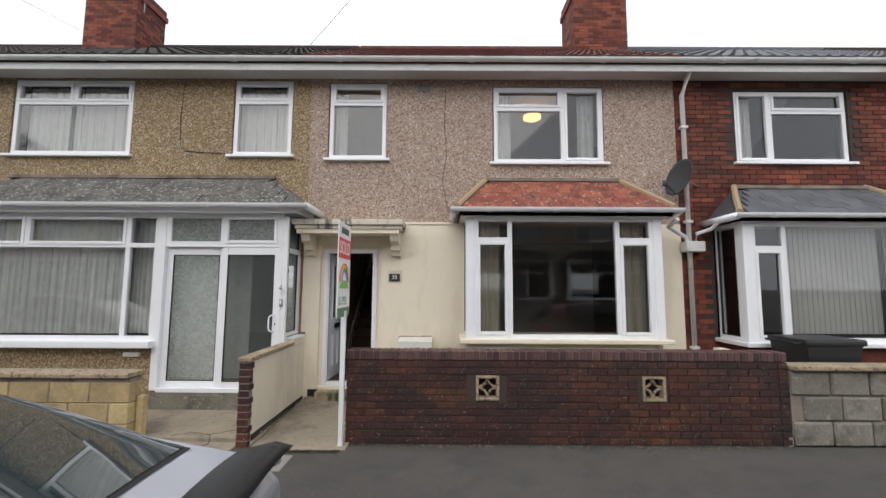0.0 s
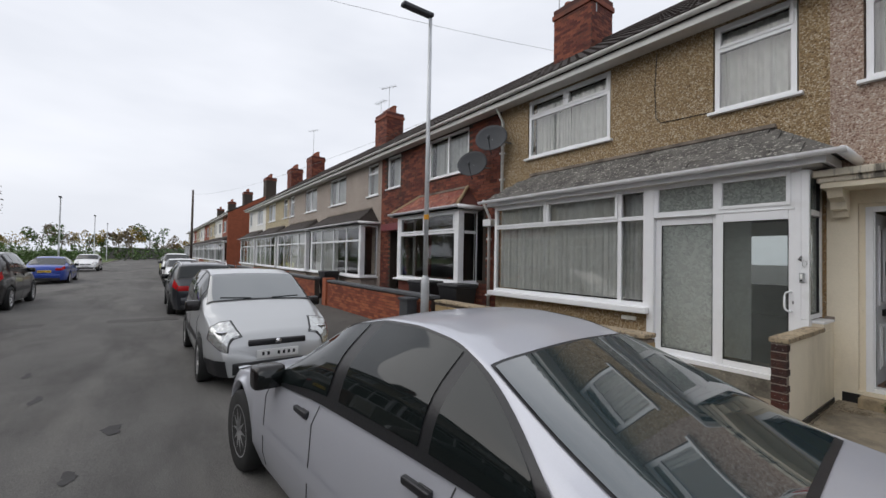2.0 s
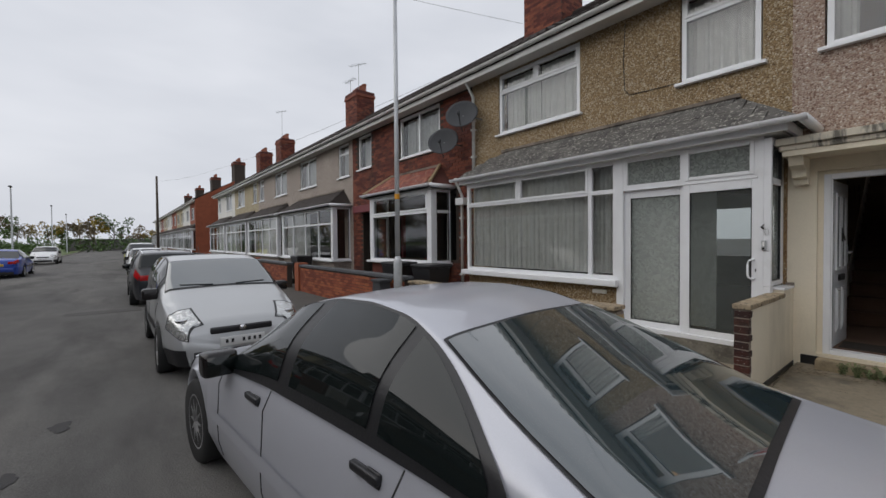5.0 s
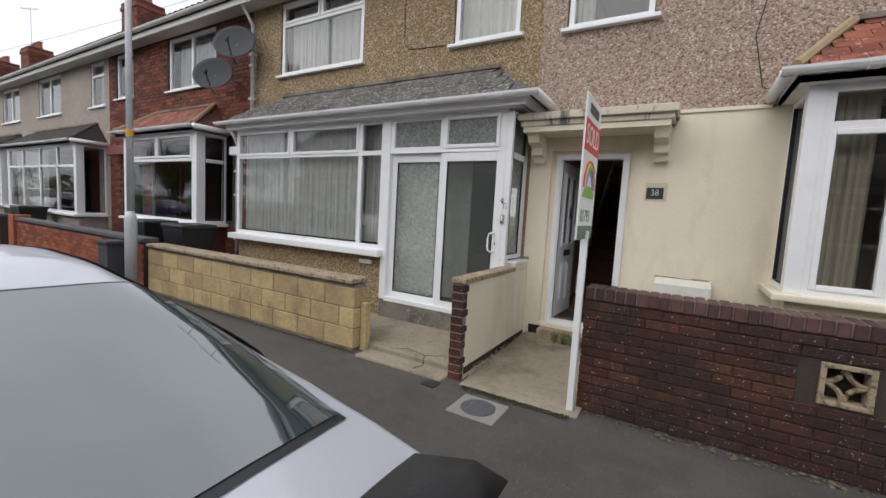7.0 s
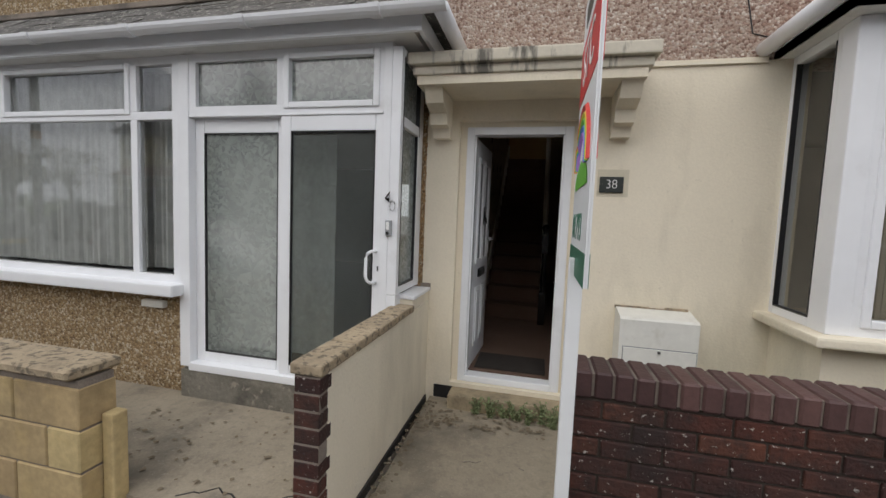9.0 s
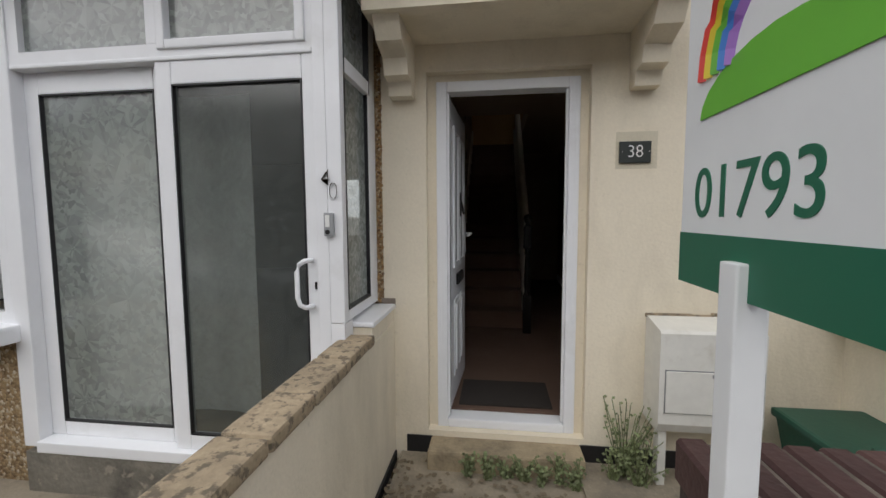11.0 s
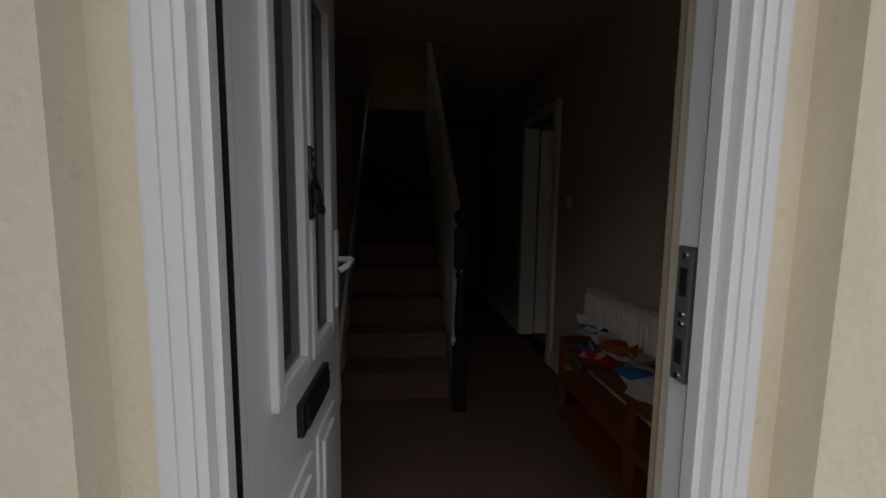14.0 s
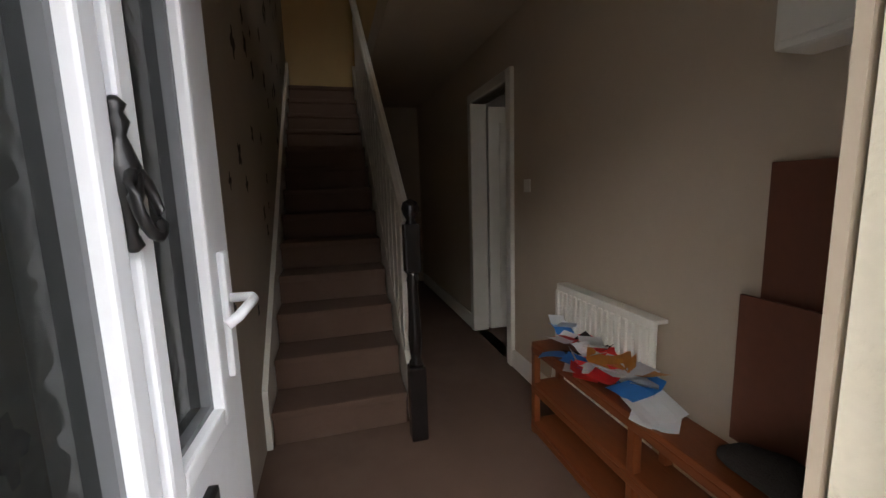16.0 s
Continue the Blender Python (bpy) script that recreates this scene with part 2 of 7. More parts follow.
M["patch"] = material("asphalt_patch", (0.075, 0.071, 0.068), 0.9, 140, 0.3, 0.4, big=1, bigvar=0.15)
M["slate_grey"] = material("grey_slate", (0.105, 0.098, 0.09), 0.8, 45, 0.3, 0.4, big=6, bigvar=0.3, per_object=0.25)
M["slate_dark"] = material("dark_slate", (0.10, 0.105, 0.115), 0.6, 40, 0.2, 0.3, big=3, bigvar=0.2, per_object=0.2)
M["tile_red"] = material("red_clay_tile", (0.24, 0.07, 0.045), 0.8, 50, 0.3, 0.4, big=7, bigvar=0.3, per_object=0.25)
M["tile_brown"] = material("brown_roof_tile", (0.03, 0.022, 0.019), 0.85, 40, 0.3, 0.4, big=2, bigvar=0.25)
M["tile_maroon"] = material("maroon_roof_tile", (0.125, 0.045, 0.035), 0.85, 40, 0.3, 0.4, big=2, bigvar=0.25)
M["hip"] = material("hip_mortar", (0.36, 0.27, 0.16), 0.95, 50, 0.25, 0.5)
M["lichen"] = material("lichen", (0.5, 0.47, 0.4), 0.95, 90, 0.2, 0.4)
M["lead"] = material("lead_flashing", (0.2, 0.205, 0.215), 0.5, 20, 0.12, 0.1, metal=0.3)
M["pot"] = material("chimney_pot", (0.26, 0.085, 0.05), 0.8, 30, 0.2, 0.2)
M["glass"] = glass("window_glass")
M["frost"] = glass("obscured_glass", frosted=0.55, rough=0.12, facets=9.0)
# Same glass as frost, with the dark behind the right panel tinted in.
M["frost_dark"] = glass("obscured_glass_shaded", (0.5, 0.54, 0.52), frosted=0.16, rough=0.16, facets=9.0)
M["frost_side"] = glass("leaf_patterned_glass", (0.75, 0.78, 0.74), frosted=0.5, rough=0.16, facets=11.0)
M["door_glass"] = glass("dark_patterned_glass", (0.3, 0.3, 0.3), frosted=0.07, rough=0.12, ior=1.5)
M["net"] = material("net_curtain", (0.74, 0.75, 0.74), 0.9, 150, 0.3, 0.5, big=14, bigvar=0.16, stretch=(1, 1, 0.6))
M["drape"] = material("cream_curtain", (0.6, 0.55, 0.45), 0.9, 60, 0.1, 0.1)
M["blind"] = material("vertical_blind", (0.6, 0.6, 0.58), 0.85, 60, 0.06, 0.05, island=0.08)
M["room"] = material("room_plaster", (0.5, 0.47, 0.43), 0.9, 20, 0.05, 0.05)
# Room dimness is put into this dark colour; the far building shares it.
M["dark_room"] = material("room_shade_colour", (0.11, 0.105, 0.10), 0.9, 20, 0.05, 0.05)
M["black_plastic"] = material("black_plastic", (0.016, 0.016, 0.018), 0.4, 60, 0.2, 0.15)
M["grey_metal"] = material("grey_steel", (0.3, 0.31, 0.32), 0.4, 30, 0.1, 0.05, metal=0.8)
M["galv"] = material("galvanised_steel", (0.55, 0.57, 0.59), 0.5, 25, 0.12, 0.05, metal=0.2, big=2, bigvar=0.15)
M["dish"] = material("grey_dish_paint", (0.065, 0.068, 0.074), 0.7, 20, 0.12, 0.03, spec=0.25)
M["chrome"] = material("chrome", (0.7, 0.7, 0.72), 0.12, 20, 0.03, 0, metal=1.0)
M["black_iron"] = material("black_ironmongery", (0.025, 0.024, 0.024), 0.35, 40, 0.2, 0.1, metal=0.4)
M["wood_pole"] = material("creosoted_pole", (0.075, 0.06, 0.05), 0.9, 20, 0.25, 0.3, stretch=(4, 4, 0.3))
M["white_box"] = material("white_grp", (0.70, 0.69, 0.64), 0.5, 20, 0.05, 0.05, big=2.5, bigvar=0.1)
M["sign_white"] = material("sign_white", (0.8, 0.81, 0.81), 0.4, 10, 0.02, 0)
M["sign_red"] = material("sign_red", (0.62, 0.03, 0.035), 0.4, 10, 0.03, 0)
M["sign_green"] = material("sign_green", (0.01, 0.13, 0.07), 0.4, 10, 0.03, 0)
M["lime"] = material("bright_green", (0.16, 0.5, 0.05), 0.4, 10, 0.05, 0)
M["rb_red"] = material("rainbow_red", (0.7, 0.06, 0.05), 0.4, 10, 0.02, 0)
M["rb_yellow"] = material("rainbow_yellow", (0.8, 0.6, 0.05), 0.4, 10, 0.02, 0)
M["rb_blue"] = material("rainbow_blue", (0.08, 0.25, 0.65), 0.4, 10, 0.02, 0)
M["rb_violet"] = material("rainbow_violet", (0.4, 0.2, 0.6), 0.4, 10, 0.02, 0)
M["plaque"] = material("dark_green_slate", (0.028, 0.034, 0.03), 0.4, 60, 0.2, 0.1)
M["letter_white"] = material("white_lettering", (0.8, 0.8, 0.78), 0.5, 20, 0.02, 0)
M["bronze"] = material("dark_bronze_numerals", (0.05, 0.035, 0.025), 0.35, 30, 0.2, 0.1, metal=0.6)
M["carpet"] = material("brown_carpet", (0.135, 0.082, 0.058), 1.0, 260, 0.3, 0.6, big=2.2, bigvar=0.12)
M["mat"] = material("door_mat", (0.03, 0.024, 0.02), 1.0, 200, 0.4, 0.7)
M["hall_wall"] = material("hall_paint", (0.52, 0.43, 0.33), 0.75, 12, 0.03, 0.04, big=1.2, bigvar=0.05)
M["landing_wall"] = material("landing_paint", (0.55, 0.37, 0.16), 0.75, 12, 0.03, 0.04)
M["wallpaper"] = material("cream_wallpaper", (0.4, 0.35, 0.28), 0.8, 40, 0.06, 0.05)
M["floral"] = material("dark_floral_print", (0.03, 0.025, 0.025), 0.8, 40, 0.1, 0.05)
M["gloss_white"] = material("white_gloss_paint", (0.76, 0.73, 0.66), 0.3, 15, 0.03, 0.03)
M["black_gloss"] = material("black_gloss_wood", (0.012, 0.01, 0.01), 0.22, 20, 0.2, 0.05)
M["pine"] = material("orange_pine", (0.17, 0.047, 0.013), 0.45, 25, 0.2, 0.08, stretch=(6, 0.6, 6), big=3, bigvar=0.15)
M["hardboard"] = material("dark_hardboard", (0.15, 0.055, 0.03), 0.65, 30, 0.12, 0.05)
M["bin_green"] = material("green_bin_plastic", (0.012, 0.07, 0.045), 0.45, 40, 0.15, 0.1)
M["weed"] = material("pale_weed", (0.16, 0.19, 0.085), 0.7, 30, 0.3, 0.1, island=0.4)
M["leaf"] = material("leaf_green", (0.075, 0.13, 0.035), 0.6, 30, 0.3, 0.1, island=0.4)
M["leaf_yellow"] = material("autumn_leaf", (0.28, 0.2, 0.03), 0.6, 30, 0.3, 0.1, island=0.4)
M["twig"] = material("bare_twigs", (0.19, 0.15, 0.1), 0.9, 30, 0.2, 0.2)
M["grass"] = material("meadow_grass", (0.085, 0.12, 0.035), 0.95, 25, 0.3, 0.4, big=0.2, bigvar=0.25)
M["moss"] = material("dark_moss", (0.045, 0.045, 0.022), 0.95, 60, 0.3, 0.4, island=0.5)
M["bark"] = material("bark", (0.09, 0.07, 0.05), 0.95, 25, 0.3, 0.6)
M["warm_lamp"] = glowing("warm_lamp_glow", (1.0, 0.55, 0.2), 1.1)
M["tyre"] = material("tyre_rubber", (0.018, 0.018, 0.018), 0.85, 50, 0.2, 0.2)
M["alloy"] = material("alloy_wheel", (0.5, 0.5, 0.51), 0.35, 20, 0.06, 0, metal=0.8)
M["car_glass"] = material("car_window_glass", (0.008, 0.011, 0.011), 0.03, 10, 0.05, 0, spec=0.5)
gb = next(n for n in M["car_glass"].node_tree.nodes if n.type == "BSDF_PRINCIPLED")
gb.inputs["Coat Weight"].default_value = 0.0
gb.inputs["Coat IOR"].default_value = 1.45
gb.inputs["Coat Roughness"].default_value = 0.02
# Car glass again, its brighter sky reflection put into coat and paler tint.
M["car_rear_glass"] = material("tinted_sky_bright_glass", (0.03, 0.045, 0.05), 0.03, 10, 0.05, 0, spec=1.0)
gb = next(n for n in M["car_rear_glass"].node_tree.nodes if n.type == "BSDF_PRINCIPLED")
gb.inputs["Coat Weight"].default_value = 1.0
gb.inputs["Coat IOR"].default_value = 2.0
gb.inputs["Coat Roughness"].default_value = 0.02
M["head_lens"] = material("headlamp_lens", (0.6, 0.61, 0.6), 0.1, 22, 0.4, 0.9, metal=0.75)
M["tail_lens"] = material("red_tail_lens", (0.45, 0.012, 0.015), 0.15, 30, 0.15, 0.05)
M["plate_w"] = material("white_number_plate", (0.75, 0.75, 0.74), 0.4, 10, 0.02, 0)
M["plate_y"] = material("yellow_number_plate", (0.75, 0.5, 0.04), 0.4, 10, 0.02, 0)
M["orange"] = material("orange_band", (0.65, 0.3, 0.02), 0.5, 10, 0.05, 0)
M["oxblood"] = material("oxblood_paint", (0.16, 0.012, 0.018), 0.35, 20, 0.1, 0.05)
M["paper_w"] = material("white_paper", (0.84, 0.84, 0.84), 0.7, 20, 0.04, 0)
M["paper_b"] = material("blue_leaflet", (0.06, 0.3, 0.75), 0.5, 20, 0.2, 0)
M["paper_r"] = material("red_leaflet", (0.75, 0.05, 0.05), 0.5, 20, 0.2, 0)
M["paper_o"] = material("orange_leaflet", (0.6, 0.25, 0.04), 0.5, 20, 0.2, 0)
M["paper_v"] = material("violet_leaflet", (0.4, 0.12, 0.42), 0.5, 20, 0.2, 0)


weather("brick_piece", (0.02, 0.014, 0.013), 1.6, 0.38, 0.62, 0.85)
weather("brick_piece", (0.02, 0.016, 0.014), 14, 0.52, 0.7, 0.7)
weather("brick_piece", (0.5, 0.47, 0.43), 55, 0.635, 0.66, 0.75)
weather("brick_red", (0.03, 0.02, 0.016), 1.1, 0.5, 0.72, 0.75)
weather("brick_red", (0.03, 0.02, 0.016), 9, 0.54, 0.74, 0.6)
weather("mortar", (0.07, 0.06, 0.05), 3, 0.45, 0.65, 0.7)
weather("slate_grey", (0.035, 0.033, 0.03), 4, 0.48, 0.66, 0.8)
weather("slate_grey", (0.42, 0.41, 0.36), 24, 0.575, 0.615, 0.85)
weather("tile_red", (0.04, 0.022, 0.018), 5, 0.5, 0.68, 0.7)
weather("tile_red", (0.45, 0.4, 0.34), 22, 0.6, 0.64, 0.85)
weather("tile_maroon", (0.03, 0.02, 0.018), 3, 0.5, 0.7, 0.6)
weather("cream", (0.42, 0.37, 0.27), 1.7, 0.5, 0.7, 0.4, (1, 1, 0.35))
weather("cream", (0.5, 0.45, 0.34), 22, 0.62, 0.72, 0.35)
weather("concrete", (0.12, 0.105, 0.085), 1.9, 0.5, 0.68, 0.7)
weather("concrete", (0.14, 0.125, 0.1), 17, 0.5, 0.72, 0.45)
weather("concrete", (0.42, 0.37, 0.29), 45, 0.6, 0.68, 0.4)
weather("step", (0.12, 0.1, 0.07), 6, 0.5, 0.7, 0.6)
weather("coping_stone", (0.07, 0.06, 0.048), 26, 0.52, 0.6, 0.7)
weather("coping_stone", (0.15, 0.12, 0.085), 4, 0.5, 0.7, 0.4)
M["canopy"] = material("painted_canopy", (0.6, 0.55, 0.45), 0.85, 30, 0.1, 0.2, big=3, bigvar=0.1)
weather("canopy", (0.035, 0.032, 0.03), 9, 0.52, 0.62, 0.8, (1, 0.3, 0.2))
weather("stone_block", (0.13, 0.1, 0.065), 2.6, 0.52, 0.74, 0.65)
weather("stone_block", (0.5, 0.36, 0.14), 5, 0.56, 0.75, 0.5)
weather("grey_block", (0.06, 0.055, 0.048), 4, 0.48, 0.66, 0.7)
weather("grey_block", (0.38, 0.34, 0.27), 14, 0.6, 0.68, 0.6)
weather("tarmac", (0.19, 0.175, 0.16), 75, 0.6, 0.66, 0.75)
weather("tarmac", (0.04, 0.037, 0.034), 2.3, 0.5, 0.72, 0.45)
weather("tarmac", (0.13, 0.12, 0.105), 6, 0.56, 0.7, 0.3)
weather("road", (0.2, 0.19, 0.18), 70, 0.6, 0.67, 0.6)
weather("road", (0.045, 0.042, 0.04), 0.9, 0.5, 0.66, 0.7, (0.35, 1, 1))
weather("road", (0.19, 0.18, 0.165), 0.6, 0.5, 0.66, 0.5, (0.2, 1, 1))
weather("upvc_old", (0.22, 0.21, 0.19), 6, 0.56, 0.74, 0.55, (0.5, 1, 2))
weather("upvc", (0.5, 0.49, 0.46), 3.2, 0.6, 0.82, 0.35)
weather("carpet", (0.2, 0.135, 0.1), 1.6, 0.52, 0.75, 0.5)
weather("white_box", (0.45, 0.42, 0.34), 7, 0.58, 0.75, 0.5)
weather("gloss_white", (0.5, 0.46, 0.38), 2.5, 0.58, 0.8, 0.4)
weather("galv", (0.2, 0.2, 0.2), 9, 0.55, 0.72, 0.5, (1, 1, 0.2))


def paint(name, colour, flake=0.35):
    return material(name, colour, 0.35, 200, 0.05, 0, metal=flake, spec=0.5, big=0.8, bigvar=0.02, coat=0.7)


# ---- building helpers ----
def box(bm, x0, x1, y0, y1, z0, z1, bevel=0.0):
    if x0 > x1:
        x0, x1 = x1, x0
    if y0 > y1:
        y0, y1 = y1, y0
    if z0 > z1:
        z0, z1 = z1, z0
    v = [bm.verts.new(p) for p in ((x0, y0, z0), (x1, y0, z0), (x1, y1, z0), (x0, y1, z0),
                                   (x0, y0, z1), (x1, y0, z1), (x1, y1, z1), (x0, y1, z1))]
    f = [bm.faces.new([v[i] for i in q]) for q in ((0, 3, 2, 1), (4, 5, 6, 7), (0, 1, 5, 4), (1, 2, 6, 5), (2, 3, 7, 6), (3, 0, 4, 7))]
    if bevel:
        edges = list({e for q in f for e in q.edges})
        bmesh.ops.bevel(bm, geom=edges, offset=min(bevel, 0.45 * min(x1 - x0, y1 - y0, z1 - z0)), segments=2, affect="EDGES", profile=0.6)
    return bm


def boxes(*rows, bevel=0.0):
    bm = bmesh.new()
    for r in rows:
        box(bm, *r, bevel=bevel)
    return bm


def prism(bm, pts, y0, y1):
    """A flat outline of (x, z) points given thickness along y."""
    a = [bm.verts.new((x, y0, z)) for x, z in pts]
    b = [bm.verts.new((x, y1, z)) for x, z in pts]
    n = len(pts)
    bm.faces.new(a[::-1])
    bm.faces.new(b)
    for i in range(n):
        bm.faces.new((a[i], a[(i + 1) % n], b[(i + 1) % n], b[i]))
    return bm


def solid(bm, rings, cap=True):
    """Skin between closed rings with equal numbers of points."""
    vs = [[bm.verts.new(p) for p in r] for r in rings]
    n = len(vs[0])
    for a, b in zip(vs, vs[1:]):
        for i in range(n):
            bm.faces.new((a[i], a[(i + 1) % n], b[(i + 1) % n], b[i]))
    if cap:
        bm.faces.new(vs[0][::-1])
        bm.faces.new(vs[-1])
    return bm


def tube(bm, pts, r, n=8):
    """A round bar along points; r may be one radius or one for each point."""
    pts = [Vector(p) for p in pts]
    rr = r if isinstance(r, (list, tuple)) else [r] * len(pts)
    rings = []
    for i, p in enumerate(pts):
        d = (pts[min(i + 1, len(pts) - 1)] - pts[max(i - 1, 0)]).normalized()
        side = d.cross(Vector((0, 0, 1)) if abs(d.z) < 0.9 else Vector((1, 0, 0))).normalized()
        up = side.cross(d)
        rings.append([p + rr[i] * (math.cos(2 * math.pi * k / n) * side + math.sin(2 * math.pi * k / n) * up) for k in range(n)])
    return solid(bm, rings)


def lathe(bm, c, prof, n=16, axis="z"):
    """Turned shape round an axis through c from (radius, height) pairs."""
    rings = []
    for r, h in prof:
        ring = []
        for k in range(n):
            a = 2 * math.pi * k / n
            u, w = r * math.cos(a), r * math.sin(a)
            p = (u, w, h) if axis == "z" else (u, h, w) if axis == "y" else (h, u, w)
            ring.append((c[0] + p[0], c[1] + p[1], c[2] + p[2]))
        rings.append(ring)
    return solid(bm, rings)


def thing(name, at, label, category, group="", kind=""):
    e = new(name)
    e.location = at
    e.empty_display_size = 0.2
    return tagged(e, label, category, group, kind)


def origin(ob):
    o = Vector((0, 0, 0))
    while ob:
        o = o + ob.location
        ob = ob.parent
    return o


def part(name, bm, mat, parent=None, label="", smooth=False, kind="", category=""):
    """One mesh object from a bmesh in world places, under a thing or part."""
    bmesh.ops.recalc_face_normals(bm, faces=bm.faces)
    if parent:
        bmesh.ops.translate(bm, verts=bm.verts, vec=-origin(parent))
    me = bpy.data.meshes.new(name)
    bm.to_mesh(me)
    bm.free()
    me.materials.append(M[mat] if isinstance(mat, str) else mat)
    if smooth:
        me.polygons.foreach_set("use_smooth", [True] * len(me.polygons))
    ob = new(name, me)
    if parent:
        ob.parent = parent
    return tagged(ob, label, category, "", kind)


def sheet(name, corners, mat, parent, label=""):
    """One pane of glass from its corners, counter-clockwise as seen from outside."""
    bm = bmesh.new()
    bm.faces.new([bm.verts.new(Vector(c) - origin(parent)) for c in corners])
    me = bpy.data.meshes.new(name)
    bm.to_mesh(me)
    bm.free()
    me.materials.append(M[mat])
    ob = new(name, me)
    ob.parent = parent
    ob.visible_shadow = False
    return tagged(ob, label)


def solo(name, bm, mat, label, category, group="", kind="", smooth=False):
    return tagged(part(name, bm, mat, None, "", smooth), label, category, group, kind)


def pierced(bm, x0, x1, z0, z1, y0, y1, holes):
    """A wall plate in one closed skin, with rectangular holes right through it."""
    xs = sorted({x0, x1, *[min(x1, max(x0, v)) for h in holes for v in h[:2]]})
    zs = sorted({z0, z1, *[min(z1, max(z0, v)) for h in holes for v in h[2:4]]})
    nx, nz = len(xs) - 1, len(zs) - 1

    def full(i, k):
        if not (0 <= i < nx and 0 <= k < nz):
            return False
        cx, cz = (xs[i] + xs[i + 1]) / 2, (zs[k] + zs[k + 1]) / 2
        return not any(h[0] < cx < h[1] and h[2] < cz < h[3] for h in holes)
    got = {}

    def v(i, k, y):
        if (i, k, y) not in got:
            got[i, k, y] = bm.verts.new((xs[i], y, zs[k]))
        return got[i, k, y]
    for i in range(nx):
        for k in range(nz):
            if not full(i, k):
                continue
            bm.faces.new((v(i, k, y0), v(i + 1, k, y0), v(i + 1, k + 1, y0), v(i, k + 1, y0)))
            bm.faces.new((v(i, k, y1), v(i, k + 1, y1), v(i + 1, k + 1, y1), v(i + 1, k, y1)))
            for (di, dk), (a, b) in (((-1, 0), ((i, k + 1), (i, k))), ((1, 0), ((i + 1, k), (i + 1, k + 1))), ((0, -1), ((i, k), (i + 1, k))), ((0, 1), ((i + 1, k + 1), (i, k + 1)))):
                if not full(i + di, k + dk):
                    bm.faces.new((v(*a, y0), v(*a, y1), v(*b, y1), v(*b, y0)))
    return bm




def piece_mesh(name, sx, sy, sz, mat, bevel=0.004):
    bm = box(bmesh.new(), -sx / 2, sx / 2, -sy / 2, sy / 2, -sz / 2, sz / 2, bevel=0)
    if bevel:
        bmesh.ops.bevel(bm, geom=list(bm.edges), offset=bevel, segments=1, affect="EDGES")
    me = bpy.data.meshes.new(name)
    bm.to_mesh(me)
    bm.free()
    me.materials.append(M[mat])
    return me


def put_piece(name, me, parent, at, tilt=0.0):
    o = new(name, me)
    o.parent = parent
    o.location = Vector(at) - origin(parent)
    o.rotation_euler = (random.uniform(-tilt, tilt), random.uniform(-tilt, tilt), random.uniform(-tilt, tilt))
    return o


# ---- ground ----
NORTH_KERB, SOUTH_KERB, ROAD_Z = -3.9, -11.9, -0.11


def ground():
    bm = bmesh.new()
    xs = [-900, -300, -120, -60] + [-40 + 2 * i for i in range(36)] + [60, 300, 900]
    ys = [(-900, -0.16), (-300, -0.16), (-60, -0.16), (SOUTH_KERB - 0.1, ROAD_Z - 0.02), (-10.2, ROAD_Z + 0.03), (-7.9, ROAD_Z + 0.05), (-5.6, ROAD_Z + 0.03),
          (NORTH_KERB + 0.1, ROAD_Z - 0.02), (60, -0.16), (300, -0.16), (900, -0.16)]
    rows = [[bm.verts.new((x, y, z)) for x in xs] for y, z in ys]
    for a, b in zip(rows, rows[1:]):
        for i in range(len(xs) - 1):
            bm.faces.new((a[i], a[i + 1], b[i + 1], b[i]))
    return solo("road", bm, "road", "worn grey asphalt street with stains between parked cars", "road", kind="structure", smooth=True)


ground()
solo("pavement_north", boxes((-110, 30, NORTH_KERB + 0.13, -1.55, -0.3, 0.0)), "tarmac", "dark tarmac footway beside the garden walls", "pavement", kind="structure")
far_walk = bmesh.new()
solid(far_walk, [[(x, SOUTH_KERB - 0.13, -0.3), (x, SOUTH_KERB - 0.13, 0.0), (x, -13.9, 0.2), (x, -15.55, 0.25), (x, -15.55, -0.3)] for x in (-23.1, 30)])
solo("pavement_south", far_walk, "tarmac", "dark tarmac footway along the far terrace", "pavement", kind="structure")
solo("meadow", boxes((-420, -23.3, -400, -12.1, -0.4, 0.02)), "grass", "open rough grass field beyond the last house", "grass", kind="stuff")

kerb_mesh = None


def kerbs(y, label):
    global kerb_mesh
    k = thing("kerb", (0, y, 0), label, "kerb", kind="structure")
    if not kerb_mesh:
        bm = box(bmesh.new(), -0.455, 0.455, -0.065, 0.065, -0.25, 0.004, bevel=0.012)
        kerb_mesh = bpy.data.meshes.new("kerbstone")
        bm.to_mesh(kerb_mesh)
        bm.free()
        kerb_mesh.materials.append(M["kerb"])
    for i in range(44):
        s = new("kerbstone", kerb_mesh)
        s.parent = k
        s.location = (-28 + 0.92 * i, 0, 0)
    part("kerb_run", boxes((-110, -28.5, y - 0.065, y + 0.065, -0.25, 0.004)), "kerb", k)


kerbs(NORTH_KERB + 0.065, "worn concrete kerbstones along the footway")
kerbs(SOUTH_KERB - 0.065, "worn concrete kerbstones along the far footway")


